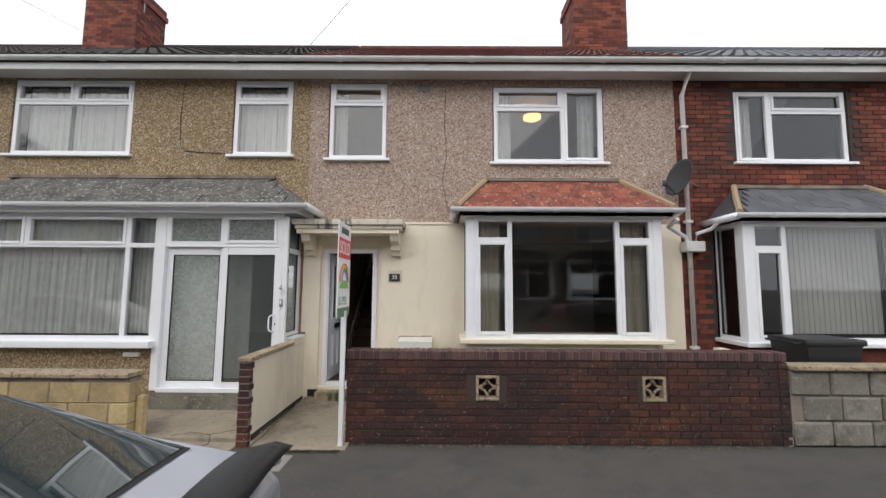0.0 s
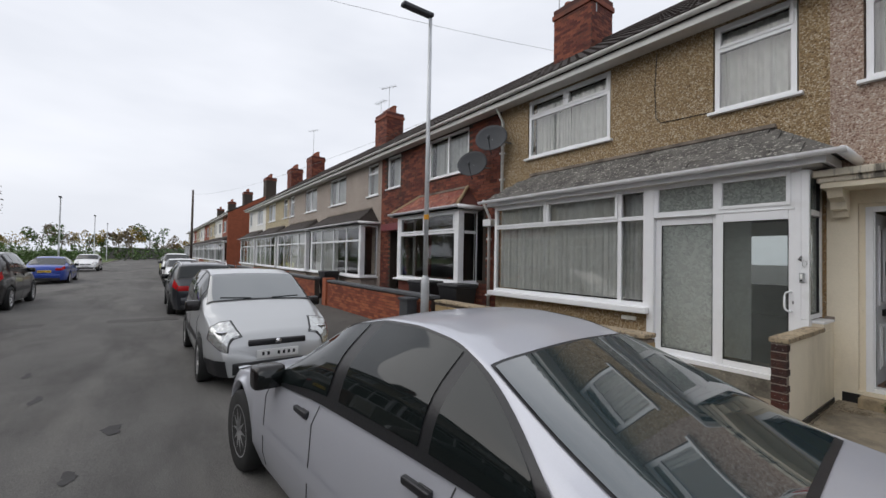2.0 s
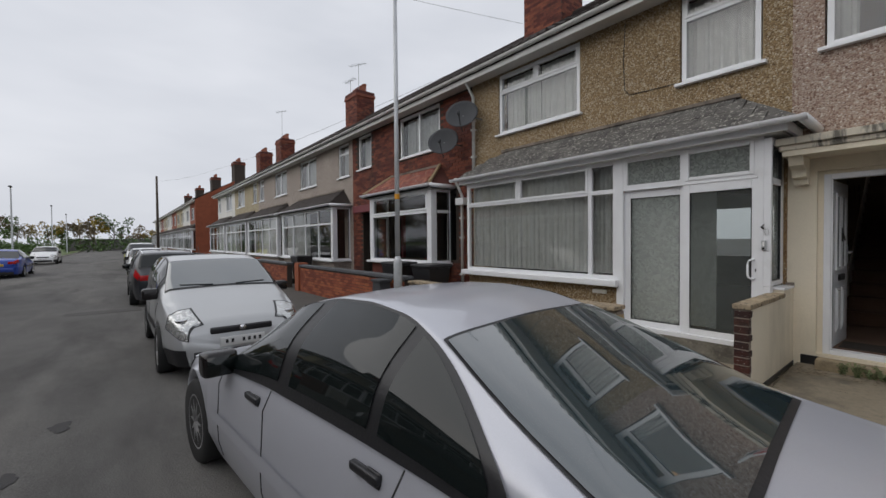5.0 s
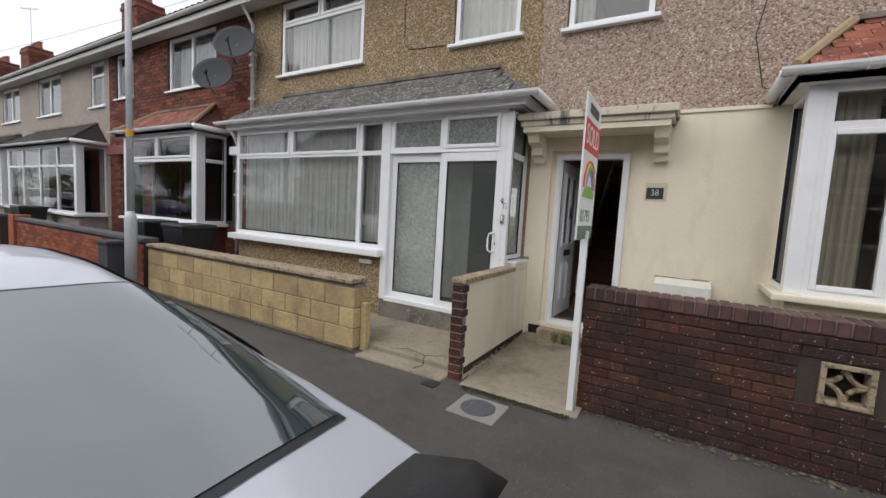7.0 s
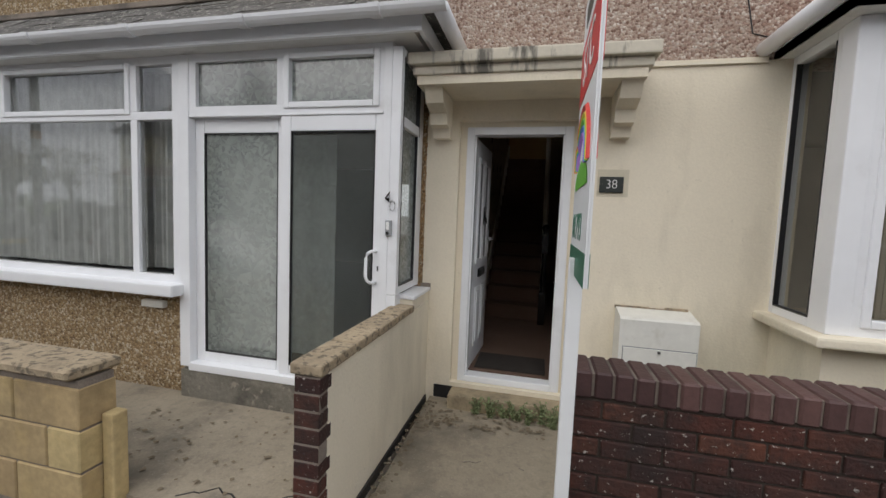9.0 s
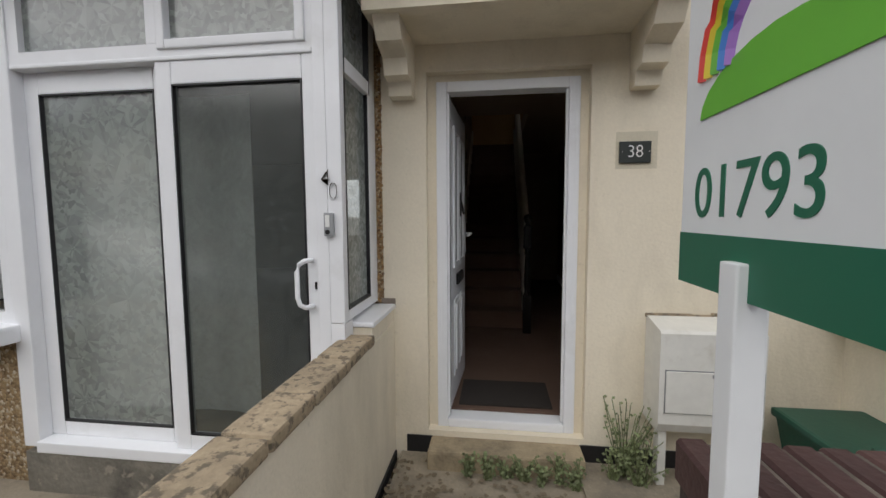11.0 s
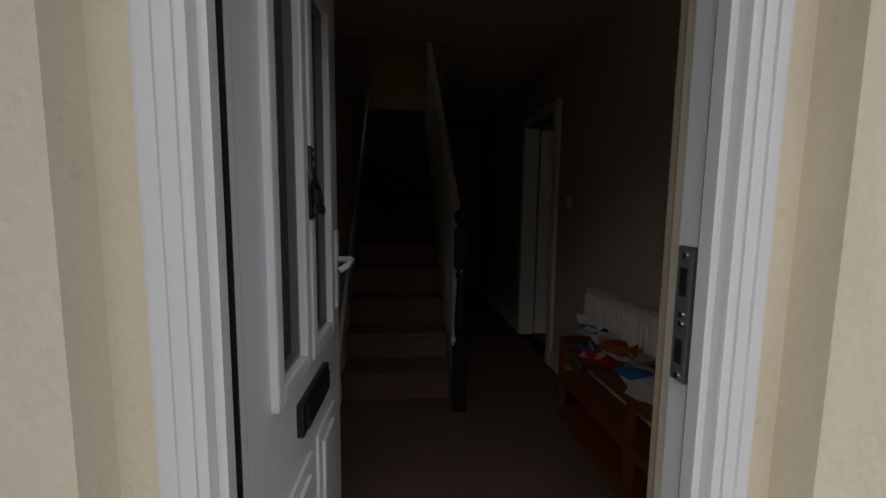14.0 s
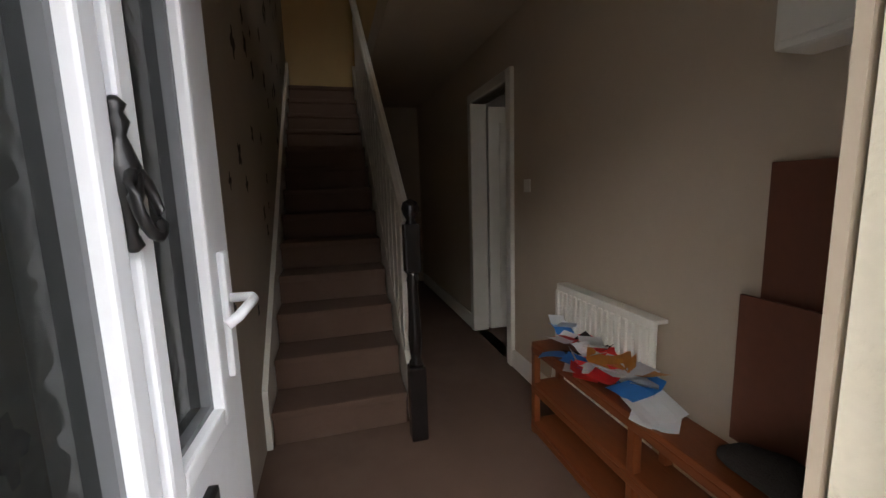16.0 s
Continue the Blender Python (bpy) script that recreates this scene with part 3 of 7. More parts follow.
def blotch(cx, cy, rx, ry, mat, z, label, name="oil_stain", cat="stain", seed=1):
    rnd = random.Random(seed)
    bm = bmesh.new()
    n = 26
    ph = [rnd.uniform(0, 6.28) for _ in range(4)]
    ring = []
    for i in range(n):
        a = 2 * math.pi * i / n
        k = 1 + 0.28 * math.sin(2 * a + ph[0]) + 0.2 * math.sin(3 * a + ph[1]) + 0.12 * math.sin(7 * a + ph[2])
        ring.append(bm.verts.new((cx + rx * k * math.cos(a), cy + ry * k * math.sin(a), z)))
    bm.faces.new(ring)
    return solo(name, bm, mat, label, cat, group="road stains", kind="structure")


def road_z(y):
    k = [(SOUTH_KERB - 0.1, ROAD_Z - 0.02), (-10.2, ROAD_Z + 0.03), (-7.9, ROAD_Z + 0.05), (-5.6, ROAD_Z + 0.03), (NORTH_KERB + 0.1, ROAD_Z - 0.02)]
    for (a, za), (b, zb) in zip(k, k[1:]):
        if a <= y <= b:
            return za + (zb - za) * (y - a) / (b - a)
    return ROAD_Z


for i, (cx, cy, rx, ry) in enumerate([(-3.9, -7.35, 0.42, 0.11), (-3.35, -7.3, 0.16, 0.1), (-4.1, -7.05, 0.1, 0.05), (-4.6, -7.15, 0.09, 0.06), (-5.5, -6.95, 0.1, 0.09),
                                      (-5.0, -7.9, 0.09, 0.05), (-4.5, -8.1, 0.1, 0.04), (-5.6, -8.1, 0.11, 0.04), (-4.9, -9.5, 0.16, 0.07), (-6.3, -8.2, 0.1, 0.04),
                                      (-5.2, -8.6, 0.09, 0.03), (-4.3, -8.7, 0.1, 0.04), (-6.9, -7.7, 0.14, 0.05), (-8.2, -8.0, 0.12, 0.05), (-4.0, -8.4, 0.07, 0.03)]):
    blotch(cx, cy + 0.17, rx, ry, "oil", road_z(cy + 0.17) + 0.006, "dark oil stain soaked into the asphalt", seed=i)
solo("trench_patch", boxes((-13.5, -13.0, -10.4, -5.9, -0.2, road_z(-8) - 0.004)), "patch", "darker tarmac trench patch across the street", "road patch", kind="structure")
solo("footway_patch", boxes((-7.0, -2.2, -3.5, -2.85, -0.05, 0.005)), "patch", "darker strip of newer tarmac in the footway", "road patch", kind="structure")


# ---- windows, curtains, gutters ----
def window(parent, x0, x1, z0, z1, y, face, bars, lights=(), sill=True, pane="glass", fw=0.06, name="window", sillw=0.09):
    """A white framed window in the x-z plane. y: the outer face of the frame; face: -1 if it looks to -y. bars: ('v' or 'h', at, from, to) bars inside the
    frame; lights: opening sashes (x0, x1, z0, z1)."""
    f = -face
    w = part(name, pierced(bmesh.new(), x0, x1, z0, z1, y, y + f * 0.07, [(x0 + fw, x1 - fw, z0 + fw, z1 - fw)]), "upvc", parent)
    for way, at, a, b in bars:
        h = 0.032
        r = (at - h, at + h, y, y + f * 0.068, a, b) if way == "v" else (a, b, y, y + f * 0.068, at - h, at + h)
        part("mullion" if way == "v" else "transom", boxes(r, bevel=0.005), "upvc", w)
    for a, b, c, d in lights:
        s = 0.045
        part("sash", boxes((a, a + s, y - f * 0.014, y + f * 0.04, c, d), (b - s, b, y - f * 0.014, y + f * 0.04, c, d),
                           (a + s, b - s, y - f * 0.014, y + f * 0.04, c, c + s), (a + s, b - s, y - f * 0.014, y + f * 0.04, d - s, d), bevel=0.008), "upvc", w)
    yp, a, b = y + f * 0.03, (x0 + 0.02, x1 - 0.02)[f < 0], (x1 - 0.02, x0 + 0.02)[f < 0]
    sheet("pane", [(a, yp, z0 + 0.02), (b, yp, z0 + 0.02), (b, yp, z1 - 0.02), (a, yp, z1 - 0.02)], pane, w)
    if sill:
        part("sill", boxes((x0 - 0.07, x1 + 0.07, y - f * sillw, y + f * 0.05, z0 - 0.045, z0 - 0.002), bevel=0.008), "upvc", w)
    return w


def side_window(parent, y0, y1, z0, z1, x, f, pane="glass", transom=None):
    """A framed light in the y-z plane. f: +1 if the room lies to +x."""
    fw = 0.055
    w = part("side_window", boxes((x, x + f * 0.07, y0, y0 + fw, z0, z1), (x, x + f * 0.07, y1 - fw, y1, z0, z1), (x, x + f * 0.07, y0 + fw, y1 - fw, z0, z0 + fw),
                                  (x, x + f * 0.07, y0 + fw, y1 - fw, z1 - fw, z1), bevel=0.006), "upvc", parent)
    if transom:
        part("transom", boxes((x, x + f * 0.068, y0 + fw, y1 - fw, transom - 0.035, transom + 0.035), bevel=0.005), "upvc", w)
    xp, a, b = x + f * 0.03, (y1 - 0.02, y0 + 0.02)[f < 0], (y0 + 0.02, y1 - 0.02)[f < 0]
    sheet("pane", [(xp, a, z0 + 0.02), (xp, b, z0 + 0.02), (xp, b, z1 - 0.02), (xp, a, z1 - 0.02)], pane, w)
    part("gasket", boxes((x - f * 0.002, x + f * 0.03, y0 + fw, y0 + fw + 0.008, z0 + fw, z1 - fw), (x - f * 0.002, x + f * 0.03, y1 - fw - 0.008, y1 - fw, z0 + fw, z1 - fw), (x - f * 0.002, x + f * 0.03, y0 + fw + 0.008, y1 - fw - 0.008, z0 + fw, z0 + fw + 0.008)), "black_plastic", w)
    return w


def curtain(x0, x1, z0, z1, y, mat, label, amp=0.022, wave=0.11, name="net_curtain", group="net curtains"):
    bm = bmesh.new()
    n = max(8, int((x1 - x0) / 0.018))
    rnd = random.Random(int(1000 * abs(x0)) + int(z0 * 10))
    ph = rnd.uniform(0, 6)
    cols = []
    for i in range(n + 1):
        x = x0 + (x1 - x0) * i / n
        d = amp * (math.sin(2 * math.pi * x / wave + ph) + 0.5 * math.sin(2 * math.pi * x / (wave * 0.37) + 2 * ph) + 0.6 * math.sin(2 * math.pi * x / (wave * 3.1)))
        cols.append([bm.verts.new((x, y + d * k, z)) for z, k in ((z0, 1.2), ((z0 + z1) / 2, 1), (z1, 0.6))])
    for a, b in zip(cols, cols[1:]):
        for j in (0, 1):
            bm.faces.new((a[j], b[j], b[j + 1], a[j + 1]))
    return solo(name, bm, mat, label, "curtain", group=group)


def gutter(parent, x0, x1, y, z, label="white half-round gutter", joints=2.0, mat="upvc_old"):
    bm = bmesh.new()
    prof = [(y + 0.055 * math.cos(a), z + 0.055 * math.sin(a)) for a in [math.pi * (1 + k / 8) for k in range(9)]]
    inner = [(y + 0.048 * math.cos(a), z + 0.048 * math.sin(a)) for a in [math.pi * (2 - k / 8) for k in range(9)]]
    solid(bm, [[(x0, a, b) for a, b in prof + inner], [(x1, a, b) for a, b in prof + inner]])
    g = part("gutter", bm, mat, parent, label, smooth=False)
    x = x0 + 0.5
    while x < x1:
        bm = bmesh.new()
        p = [(y + 0.064 * math.cos(a), z + 0.064 * math.sin(a)) for a in [math.pi * (1 + k / 8) for k in range(9)]]
        solid(bm, [[(x, a, b) for a, b in p], [(x + 0.07, a, b) for a, b in p]])
        part("gutter_bracket", bm, mat, g)
        x += joints
    return g


def pantile_roof(parent, x0, x1, y0, z0, y1, z1, mat, pitch=0.21, rows=14):
    """A slope of rolled tiles from the eave (y0, z0) to the ridge (y1, z1), each course lapping the one below."""
    bm = bmesh.new()
    n = int((x1 - x0) / pitch) * 8
    d = Vector((0, y1 - y0, z1 - z0))
    nrm = Vector((0, -d.z, d.y)).normalized()
    if nrm.z < 0:
        nrm = -nrm
    for r in range(rows):
        pts = []
        for t, lift in ((r / rows, 0.028), ((r + 1.08) / rows, 0.0), (r / rows, -0.01)):
            base = Vector((0, y0, z0)) + d * t
            line = []
            for i in range(n + 1):
                x = x0 + (x1 - x0) * i / n
                w = 0.024 * max(0.0, math.sin(2 * math.pi * (x - x0) / pitch)) if t > -1 else 0
                p = base + nrm * (lift + w)
                line.append(bm.verts.new((x, p.y, p.z)))
            pts.append(line)
        for i in range(n):
            bm.faces.new((pts[0][i], pts[0][i + 1], pts[1][i + 1], pts[1][i]))
            bm.faces.new((pts[2][i], pts[2][i + 1], pts[0][i + 1], pts[0][i]))
    return part("roof_tiles", bm, mat, parent, kind="stuff")


def downpipe(parent, x, y, z0, z1, neck=0.25, r=0.036):
    p = part("downpipe", tube(bmesh.new(), [(x, y - neck, z1), (x, y - neck + 0.02, z1 - 0.1), (x, y, z1 - 0.38), (x, y, z0)], r, 10), "upvc_old", parent, "white plastic downpipe", smooth=True)
    for z in (z0 + 0.5, (z0 + z1) / 2, z1 - 0.9):
        part("pipe_clip", boxes((x - 0.055, x + 0.055, y - 0.045, y + 0.04, z - 0.02, z + 0.02), bevel=0.006), "upvc_old", p)
    return p


def brick_bond(bm, x0, x1, z0, z1, y, holes, depth=0.012, face=-1):
    """Stretcher bricks standing proud of a mortar bed, in one mesh."""
    row = 0
    z = z0
    while z + 0.065 <= z1 + 1e-6:
        x = x0 - (0.1125 if row % 2 else 0)
        while x < x1:
            a, b = max(x, x0), min(x + 0.215, x1)
            if b - a > 0.04 and not any(h[0] - 0.01 < b and a < h[1] + 0.01 and h[2] - 0.01 < z + 0.065 and z < h[3] + 0.01 for h in holes):
                d = depth * random.uniform(0.7, 1.2)
                box(bm, a, b, y, y + face * d, z, z + 0.065)
            x += 0.225
        z += 0.075
        row += 1
    return bm


def aerial(at, h, label, yaw=0.0):
    e = thing("tv_aerial", at, label, "aerial", group="roof aerials")
    x, y, z = at
    part("mast", tube(bmesh.new(), [(x, y, z), (x, y, z + h)], 0.014, 6), "grey_metal", e)
    c, s = math.cos(yaw), math.sin(yaw)
    part("boom", tube(bmesh.new(), [(x - 0.5 * c, y - 0.5 * s, z + h - 0.05), (x + 0.45 * c, y + 0.45 * s, z + h - 0.05)], 0.01, 6), "grey_metal", e)
    for i in range(9):
        t = -0.48 + 0.11 * i
        part("element", tube(bmesh.new(), [(x + t * c - 0.16 * s, y + t * s + 0.16 * c, z + h - 0.04), (x + t * c + 0.16 * s, y + t * s - 0.16 * c, z + h - 0.04)], 0.005, 5), "grey_metal", e)
    return e


def chimney(x, y, z0, z1, label, pots=4, w=1.25, d=0.95, bricks=True):
    c = thing("chimney_stack", (x, y, z0), label, "chimney", group="chimney stacks")
    part("shaft", boxes((x - w / 2, x + w / 2, y - d / 2, y + d / 2, z0, z1 - 0.16)), "dark_mortar", c)
    if bricks:
        bm = bmesh.new()
        brick_bond(bm, x - w / 2, x + w / 2, z0, z1 - 0.2, y - d / 2, [])
        m = Matrix.Rotation(radians(90), 4, "Z")
        for side in (1, -1):
            b2 = bmesh.new()
            brick_bond(b2, -d / 2, d / 2, z0, z1 - 0.2, 0, [])
            rot = Matrix.Translation((x + side * w / 2, y, 0)) @ Matrix.Rotation(radians(90 * side), 4, "Z")
            bmesh.ops.transform(b2, matrix=rot, verts=b2.verts)
            t = bpy.data.meshes.new("tmp")
            b2.to_mesh(t)
            b2.free()
            bm.from_mesh(t)
            bpy.data.meshes.remove(t)
        part("brickwork", bm, "brick_red", c, kind="stuff")
    part("oversail", boxes((x - w / 2 - 0.05, x + w / 2 + 0.05, y - d / 2 - 0.05, y + d / 2 + 0.05, z1 - 0.3, z1 - 0.16), (x - w / 2 - 0.02, x + w / 2 + 0.02, y - d / 2 - 0.02, y + d / 2 + 0.02, z1 - 0.16, z1), bevel=0.01), "brick_red", c)
    part("flashing", boxes((x - w / 2 - 0.03, x + w / 2 + 0.03, y - d / 2 - 0.05, y - d / 2 - 0.015, z0 - 0.1, z0 + 0.22), bevel=0.01), "lead", c)
    for i in range(pots):
        px = x + (i - (pots - 1) / 2) * (w - 0.25) / max(1, pots - 1)
        part("pot", lathe(bmesh.new(), (px, y, z1), [(0.12, -0.02), (0.115, 0.05), (0.1, 0.07), (0.095, 0.3), (0.12, 0.31), (0.12, 0.36), (0.085, 0.37), (0.08, 0.3)], 12), "pot", c, smooth=False)
    return c


# ---- the terrace houses ----
def house(x0, x1, mat, holes, label, y=0.0, f=1, top=5.1, roof="tile_brown", ridge=7.7, depth=7.0, brick=None, base=0.0, roof_rows=14, group="terrace houses", pitch=0.21,
          brick_z=None):
    """A terrace house: a front wall pierced for its openings, party walls, back wall, floors and roof. f: +1 if the house lies to +y of its front."""
    h = thing("house", ((x0 + x1) / 2, y, 0), label, "house", group=group)
    bm = bmesh.new()
    pierced(bm, x0, x1, -0.2, top, y, y + f * 0.26, holes)
    part("front_wall", bm, mat, h)
    if brick:
        za = brick_z or 0.0
        bm = bmesh.new()
        brick_bond(bm, x0 + 0.005, x1 - 0.005, za, top - 0.02, y, holes, face=-f)
        part("brickwork", bm, brick, h, kind="stuff")
    bm = pierced(bmesh.new(), x0, x1, -0.2, top, y + f * depth, y + f * (depth - 0.25), [(x0 + 2.6, x1 - 1.2, 1.1, 2.4), (x0 + 1.2, x0 + 2.6, 3.8, 4.9), (x1 - 2.4, x1 - 0.8, 3.8, 4.9)])
    part("back_wall", bm, "room", h)
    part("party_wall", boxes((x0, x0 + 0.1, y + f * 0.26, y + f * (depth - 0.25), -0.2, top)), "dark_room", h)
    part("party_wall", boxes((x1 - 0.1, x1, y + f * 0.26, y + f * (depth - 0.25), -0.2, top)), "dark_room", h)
    ym, zm = y + f * depth / 2, ridge
    e = y - f * 0.36
    bm = bmesh.new()
    solid(bm, [[(x, e, top + 0.1), (x, ym, zm - 0.06), (x, ym + f * (depth / 2 + 0.3), top + 0.1), (x, ym + f * (depth / 2 + 0.3), top + 0.04), (x, ym, zm - 0.14), (x, e, top + 0.02)] for x in (x0, x1)])
    r = part("roof", bm, roof, h)
    pantile_roof(h, x0, x1, e - f * 0.02, top + 0.13, ym, zm, roof, pitch, roof_rows)
    part("ridge", boxes((x0, x1, ym - 0.1, ym + 0.1, zm - 0.05, zm + 0.07), bevel=0.04), roof, h)
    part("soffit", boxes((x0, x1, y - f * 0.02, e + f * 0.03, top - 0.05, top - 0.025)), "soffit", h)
    part("fascia", boxes((x0, x1, e + f * 0.03, e + f * 0.005, top - 0.08, top + 0.1), bevel=0.004), "upvc_old", h)
    gutter(h, x0, x1, e - f * 0.055, top + 0.085)
    return h


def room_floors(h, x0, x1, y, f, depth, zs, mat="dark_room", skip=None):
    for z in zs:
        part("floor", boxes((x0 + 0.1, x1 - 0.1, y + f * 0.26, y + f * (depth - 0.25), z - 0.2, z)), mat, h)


def hip_roof(parent, x0, x1, yw, yf, z0, z1, inset, mat, tile=None, tw=0.165, rows=6, hips=True, f=1):
    """The lean-to hipped roof of a bay: eave at yf, z0, top line on the wall at yw, z1, drawn in by inset at both ends."""
    bm = bmesh.new()
    a = [bm.verts.new(p) for p in ((x0, yw, z0), (x0, yf, z0), (x1, yf, z0), (x1, yw, z0))]
    b = [bm.verts.new(p) for p in ((x0 + inset, yw, z1), (x1 - inset, yw, z1))]
    for q in ((a[0], a[1], b[0]), (a[1], a[2], b[1], b[0]), (a[2], a[3], b[1]), (a[0], b[0], b[1], a[3]), (a[0], a[3], a[2], a[1])):
        bm.faces.new(q)
    r = part("bay_roof", bm, mat, parent)
    d = Vector((0, yw - yf, z1 - z0))
    ang = math.atan2(d.z, abs(d.y))
    ln = d.length / rows
    bm = box(bmesh.new(), -tw / 2 + 0.003, tw / 2 - 0.003, -0.02, ln * 1.06, 0.006, 0.02)
    me = bpy.data.meshes.new("tile")
    bm.to_mesh(me)
    bm.free()
    me.materials.append(M[tile or mat])
    n = int((x1 - x0) / tw) + 1
    for k in range(rows):
        t0 = k / rows
        la, lb = x0 + inset * (k + 0.55) / rows, x1 - inset * (k + 0.55) / rows
        for i in range(n + 1):
            x = x0 + tw * (i + (0.5 if k % 2 else 0.0))
            if x - tw * 0.3 < la or x + tw * 0.3 > lb:
                continue
            o = new("tile", me)
            o.parent = r
            p = Vector((x, yf, z0)) + d * t0 - origin(r)
            o.location = p + Vector((0, 0, random.uniform(0, 0.006)))
            o.rotation_euler = (ang * f + random.uniform(-0.02, 0.02), 0, 0 if f > 0 else math.pi)
            if f < 0:
                o.rotation_euler = (ang, 0, math.pi)
    if hips:
        for xa, xb in ((x0, x0 + inset), (x1, x1 - inset)):
            part("hip_tile", tube(bmesh.new(), [(xa, yf, z0 + 0.03), ((xa + xb) / 2, (yw + yf) / 2, (z0 + z1) / 2 + 0.03), (xb, yw - f * 0.03, z1 + 0.02)], 0.042, 7), "hip", r, smooth=False)
    part("flashing", boxes((x0 + inset - 0.05, x1 - inset + 0.05, yw - f * 0.03, yw - f * 0.1, z1 - 0.03, z1 + 0.025), bevel=0.01), "mortar", r)
    return r


def bay(h, x0, x1, proj, z0, z1, base, bars, lights, roof, inset, ztop, y=0.0, f=1, tile=None, tw=0.165, rows=6, side=True, gut=True, zbase=-0.2, transom=None, hips=True, pane="glass", sill="upvc", post=0.12):
    """A square bay window with its dwarf wall, sill, glazed front, side lights and hipped roof."""
    yf = y - f * proj
    part("bay_base", boxes((x0 + 0.03, x1 - 0.03, yf + f * 0.05, y, zbase, z0 - 0.06)), base, h)
    part("bay_sill", boxes((x0 - 0.08, x1 + 0.08, yf - f * 0.09, y, z0 - 0.06, z0), bevel=0.015), sill, h)
    window(h, x0 + post, x1 - post, z0, z1, yf + f * 0.01, -f, bars, lights, sill=False, name="bay_window", pane=pane)
    for xa in (x0, x1 - post):
        part("corner_post", boxes((xa, xa + post, yf, yf + f * 0.12, z0, z1), bevel=0.008), "upvc", h)
    if side:
        ya, yb = sorted((yf + f * 0.12, y))
        side_window(h, ya, yb, z0, z1, x0 + 0.01, 1, transom=transom)
        side_window(h, ya, yb, z0, z1, x1 - 0.01, -1, transom=transom)
    part("bay_ceiling", boxes((x0 - 0.1, x1 + 0.1, yf - f * 0.12, y, z1, z1 + 0.05)), "upvc_old", h)
    part("bay_fascia", boxes((x0 - 0.1, x1 + 0.1, yf - f * 0.12, yf - f * 0.1, z1, z1 + 0.1), (x0 - 0.1, x0 - 0.08, yf - f * 0.1, y, z1, z1 + 0.1), (x1 + 0.08, x1 + 0.1, yf - f * 0.1, y, z1, z1 + 0.1)), "upvc_old", h)
    hip_roof(h, x0 - 0.12, x1 + 0.12, y - f * 0.002, yf - f * 0.14, z1 + 0.1, ztop, inset, roof, tile, tw, rows, hips, f)
    if gut:
        gutter(h, x0 - 0.22, x1 + 0.22, yf - f * 0.18, z1 + 0.1, joints=0.9, mat="upvc")
        for xe, s in ((x0 - 0.17, 1), (x1 + 0.17, -1)):
            bm = tube(bmesh.new(), [(xe, yf - f * 0.16, z1 + 0.065), (xe, y - f * 0.02, z1 + 0.065)], 0.05, 10)
            part("gutter_return", bm, "upvc", h, smooth=True)


# ---- number 38: pink pebbledash above, cream render below ----
DOOR = (-1.42, -0.595, 0.235, 2.315)
H38 = [(-1.468, -0.552, 0.235, 2.35), (-1.42, -0.49, 3.74, 5.0), (1.2, 2.97, 3.69, 4.95), (0.86, 3.38, 1.03, 2.72)]
h38 = house(-1.7, 4.1, "pink_dash", [(-1.71, 4.11, -0.3, 2.72), *H38], "pink pebbledash and cream terrace house with an open front door", roof="tile_maroon", depth=7.0)
part("lower_wall", pierced(bmesh.new(), -1.7, 4.1, -0.2, 2.72, -0.012, 0.25, H38), "cream", h38, "smooth cream painted render")
part("render_drip", boxes((-1.7, 0.6, -0.03, 0.0, 2.70, 2.735)), "cream", h38)
for a in (DOOR[0] - 0.005,):
    part("plinth", boxes((-1.6, DOOR[0] - 0.02, -0.02, -0.011, -0.05, 0.2)), "black_plastic", h38, "black bitumen plinth")
    part("plinth", boxes((DOOR[1] + 0.02, 0.7, -0.02, -0.011, -0.05, 0.2)), "black_plastic", h38, "black bitumen plinth")
window(h38, -1.40, -0.50, 3.75, 4.99, 0.02, -1, [("h", 4.66, -1.34, -0.56)], [(-1.35, -0.55, 4.68, 4.94)])
window(h38, 1.22, 2.96, 3.70, 4.94, 0.02, -1, [("v", 2.32, 3.76, 4.88), ("h", 4.58, 1.28, 2.29)], [(2.35, 2.92, 3.74, 4.9), (1.26, 2.29, 4.61, 4.9)])
bay(h38, 0.74, 3.49, 0.6, 1.03, 2.72, "cream", [("v", 1.36, 1.09, 2.66), ("v", 2.87, 1.09, 2.66), ("h", 2.4, 0.92, 1.33), ("h", 2.4, 2.9, 3.31)],
    [(0.9, 1.33, 1.08, 2.37), (2.9, 3.33, 1.08, 2.37)], "tile_red", 0.48, 3.4, tile="tile_red", tw=0.17, rows=6, transom=None, sill="cream")
part("floor", boxes((0.22, 4.0, 0.26, 6.75, 0.1, 0.29)), "carpet", h38)
curtain(0.95, 1.25, 1.1, 2.68, -0.35, "drape", "cream curtain drawn back beside the bay window", 0.03, 0.1, "curtain", "front room curtains")
curtain(3.0, 3.3, 1.1, 2.68, -0.35, "drape", "cream curtain drawn back beside the bay window", 0.03, 0.1, "curtain", "front room curtains")
curtain(1.28, 1.52, 3.75, 4.9, 0.22, "net", "white curtain gathered at the upstairs window", 0.02, 0.09, "curtain", "upstairs curtains")
curtain(2.62, 2.9, 3.75, 4.9, 0.22, "net", "white curtain gathered at the upstairs window", 0.02, 0.09, "curtain", "upstairs curtains")
curtain(-1.36, -1.16, 3.78, 4.9, 0.22, "net", "white curtain gathered at the small upstairs window", 0.02, 0.09, "curtain", "upstairs curtains")
downpipe(h38, 4.19, -0.07, 0.35, 5.15)
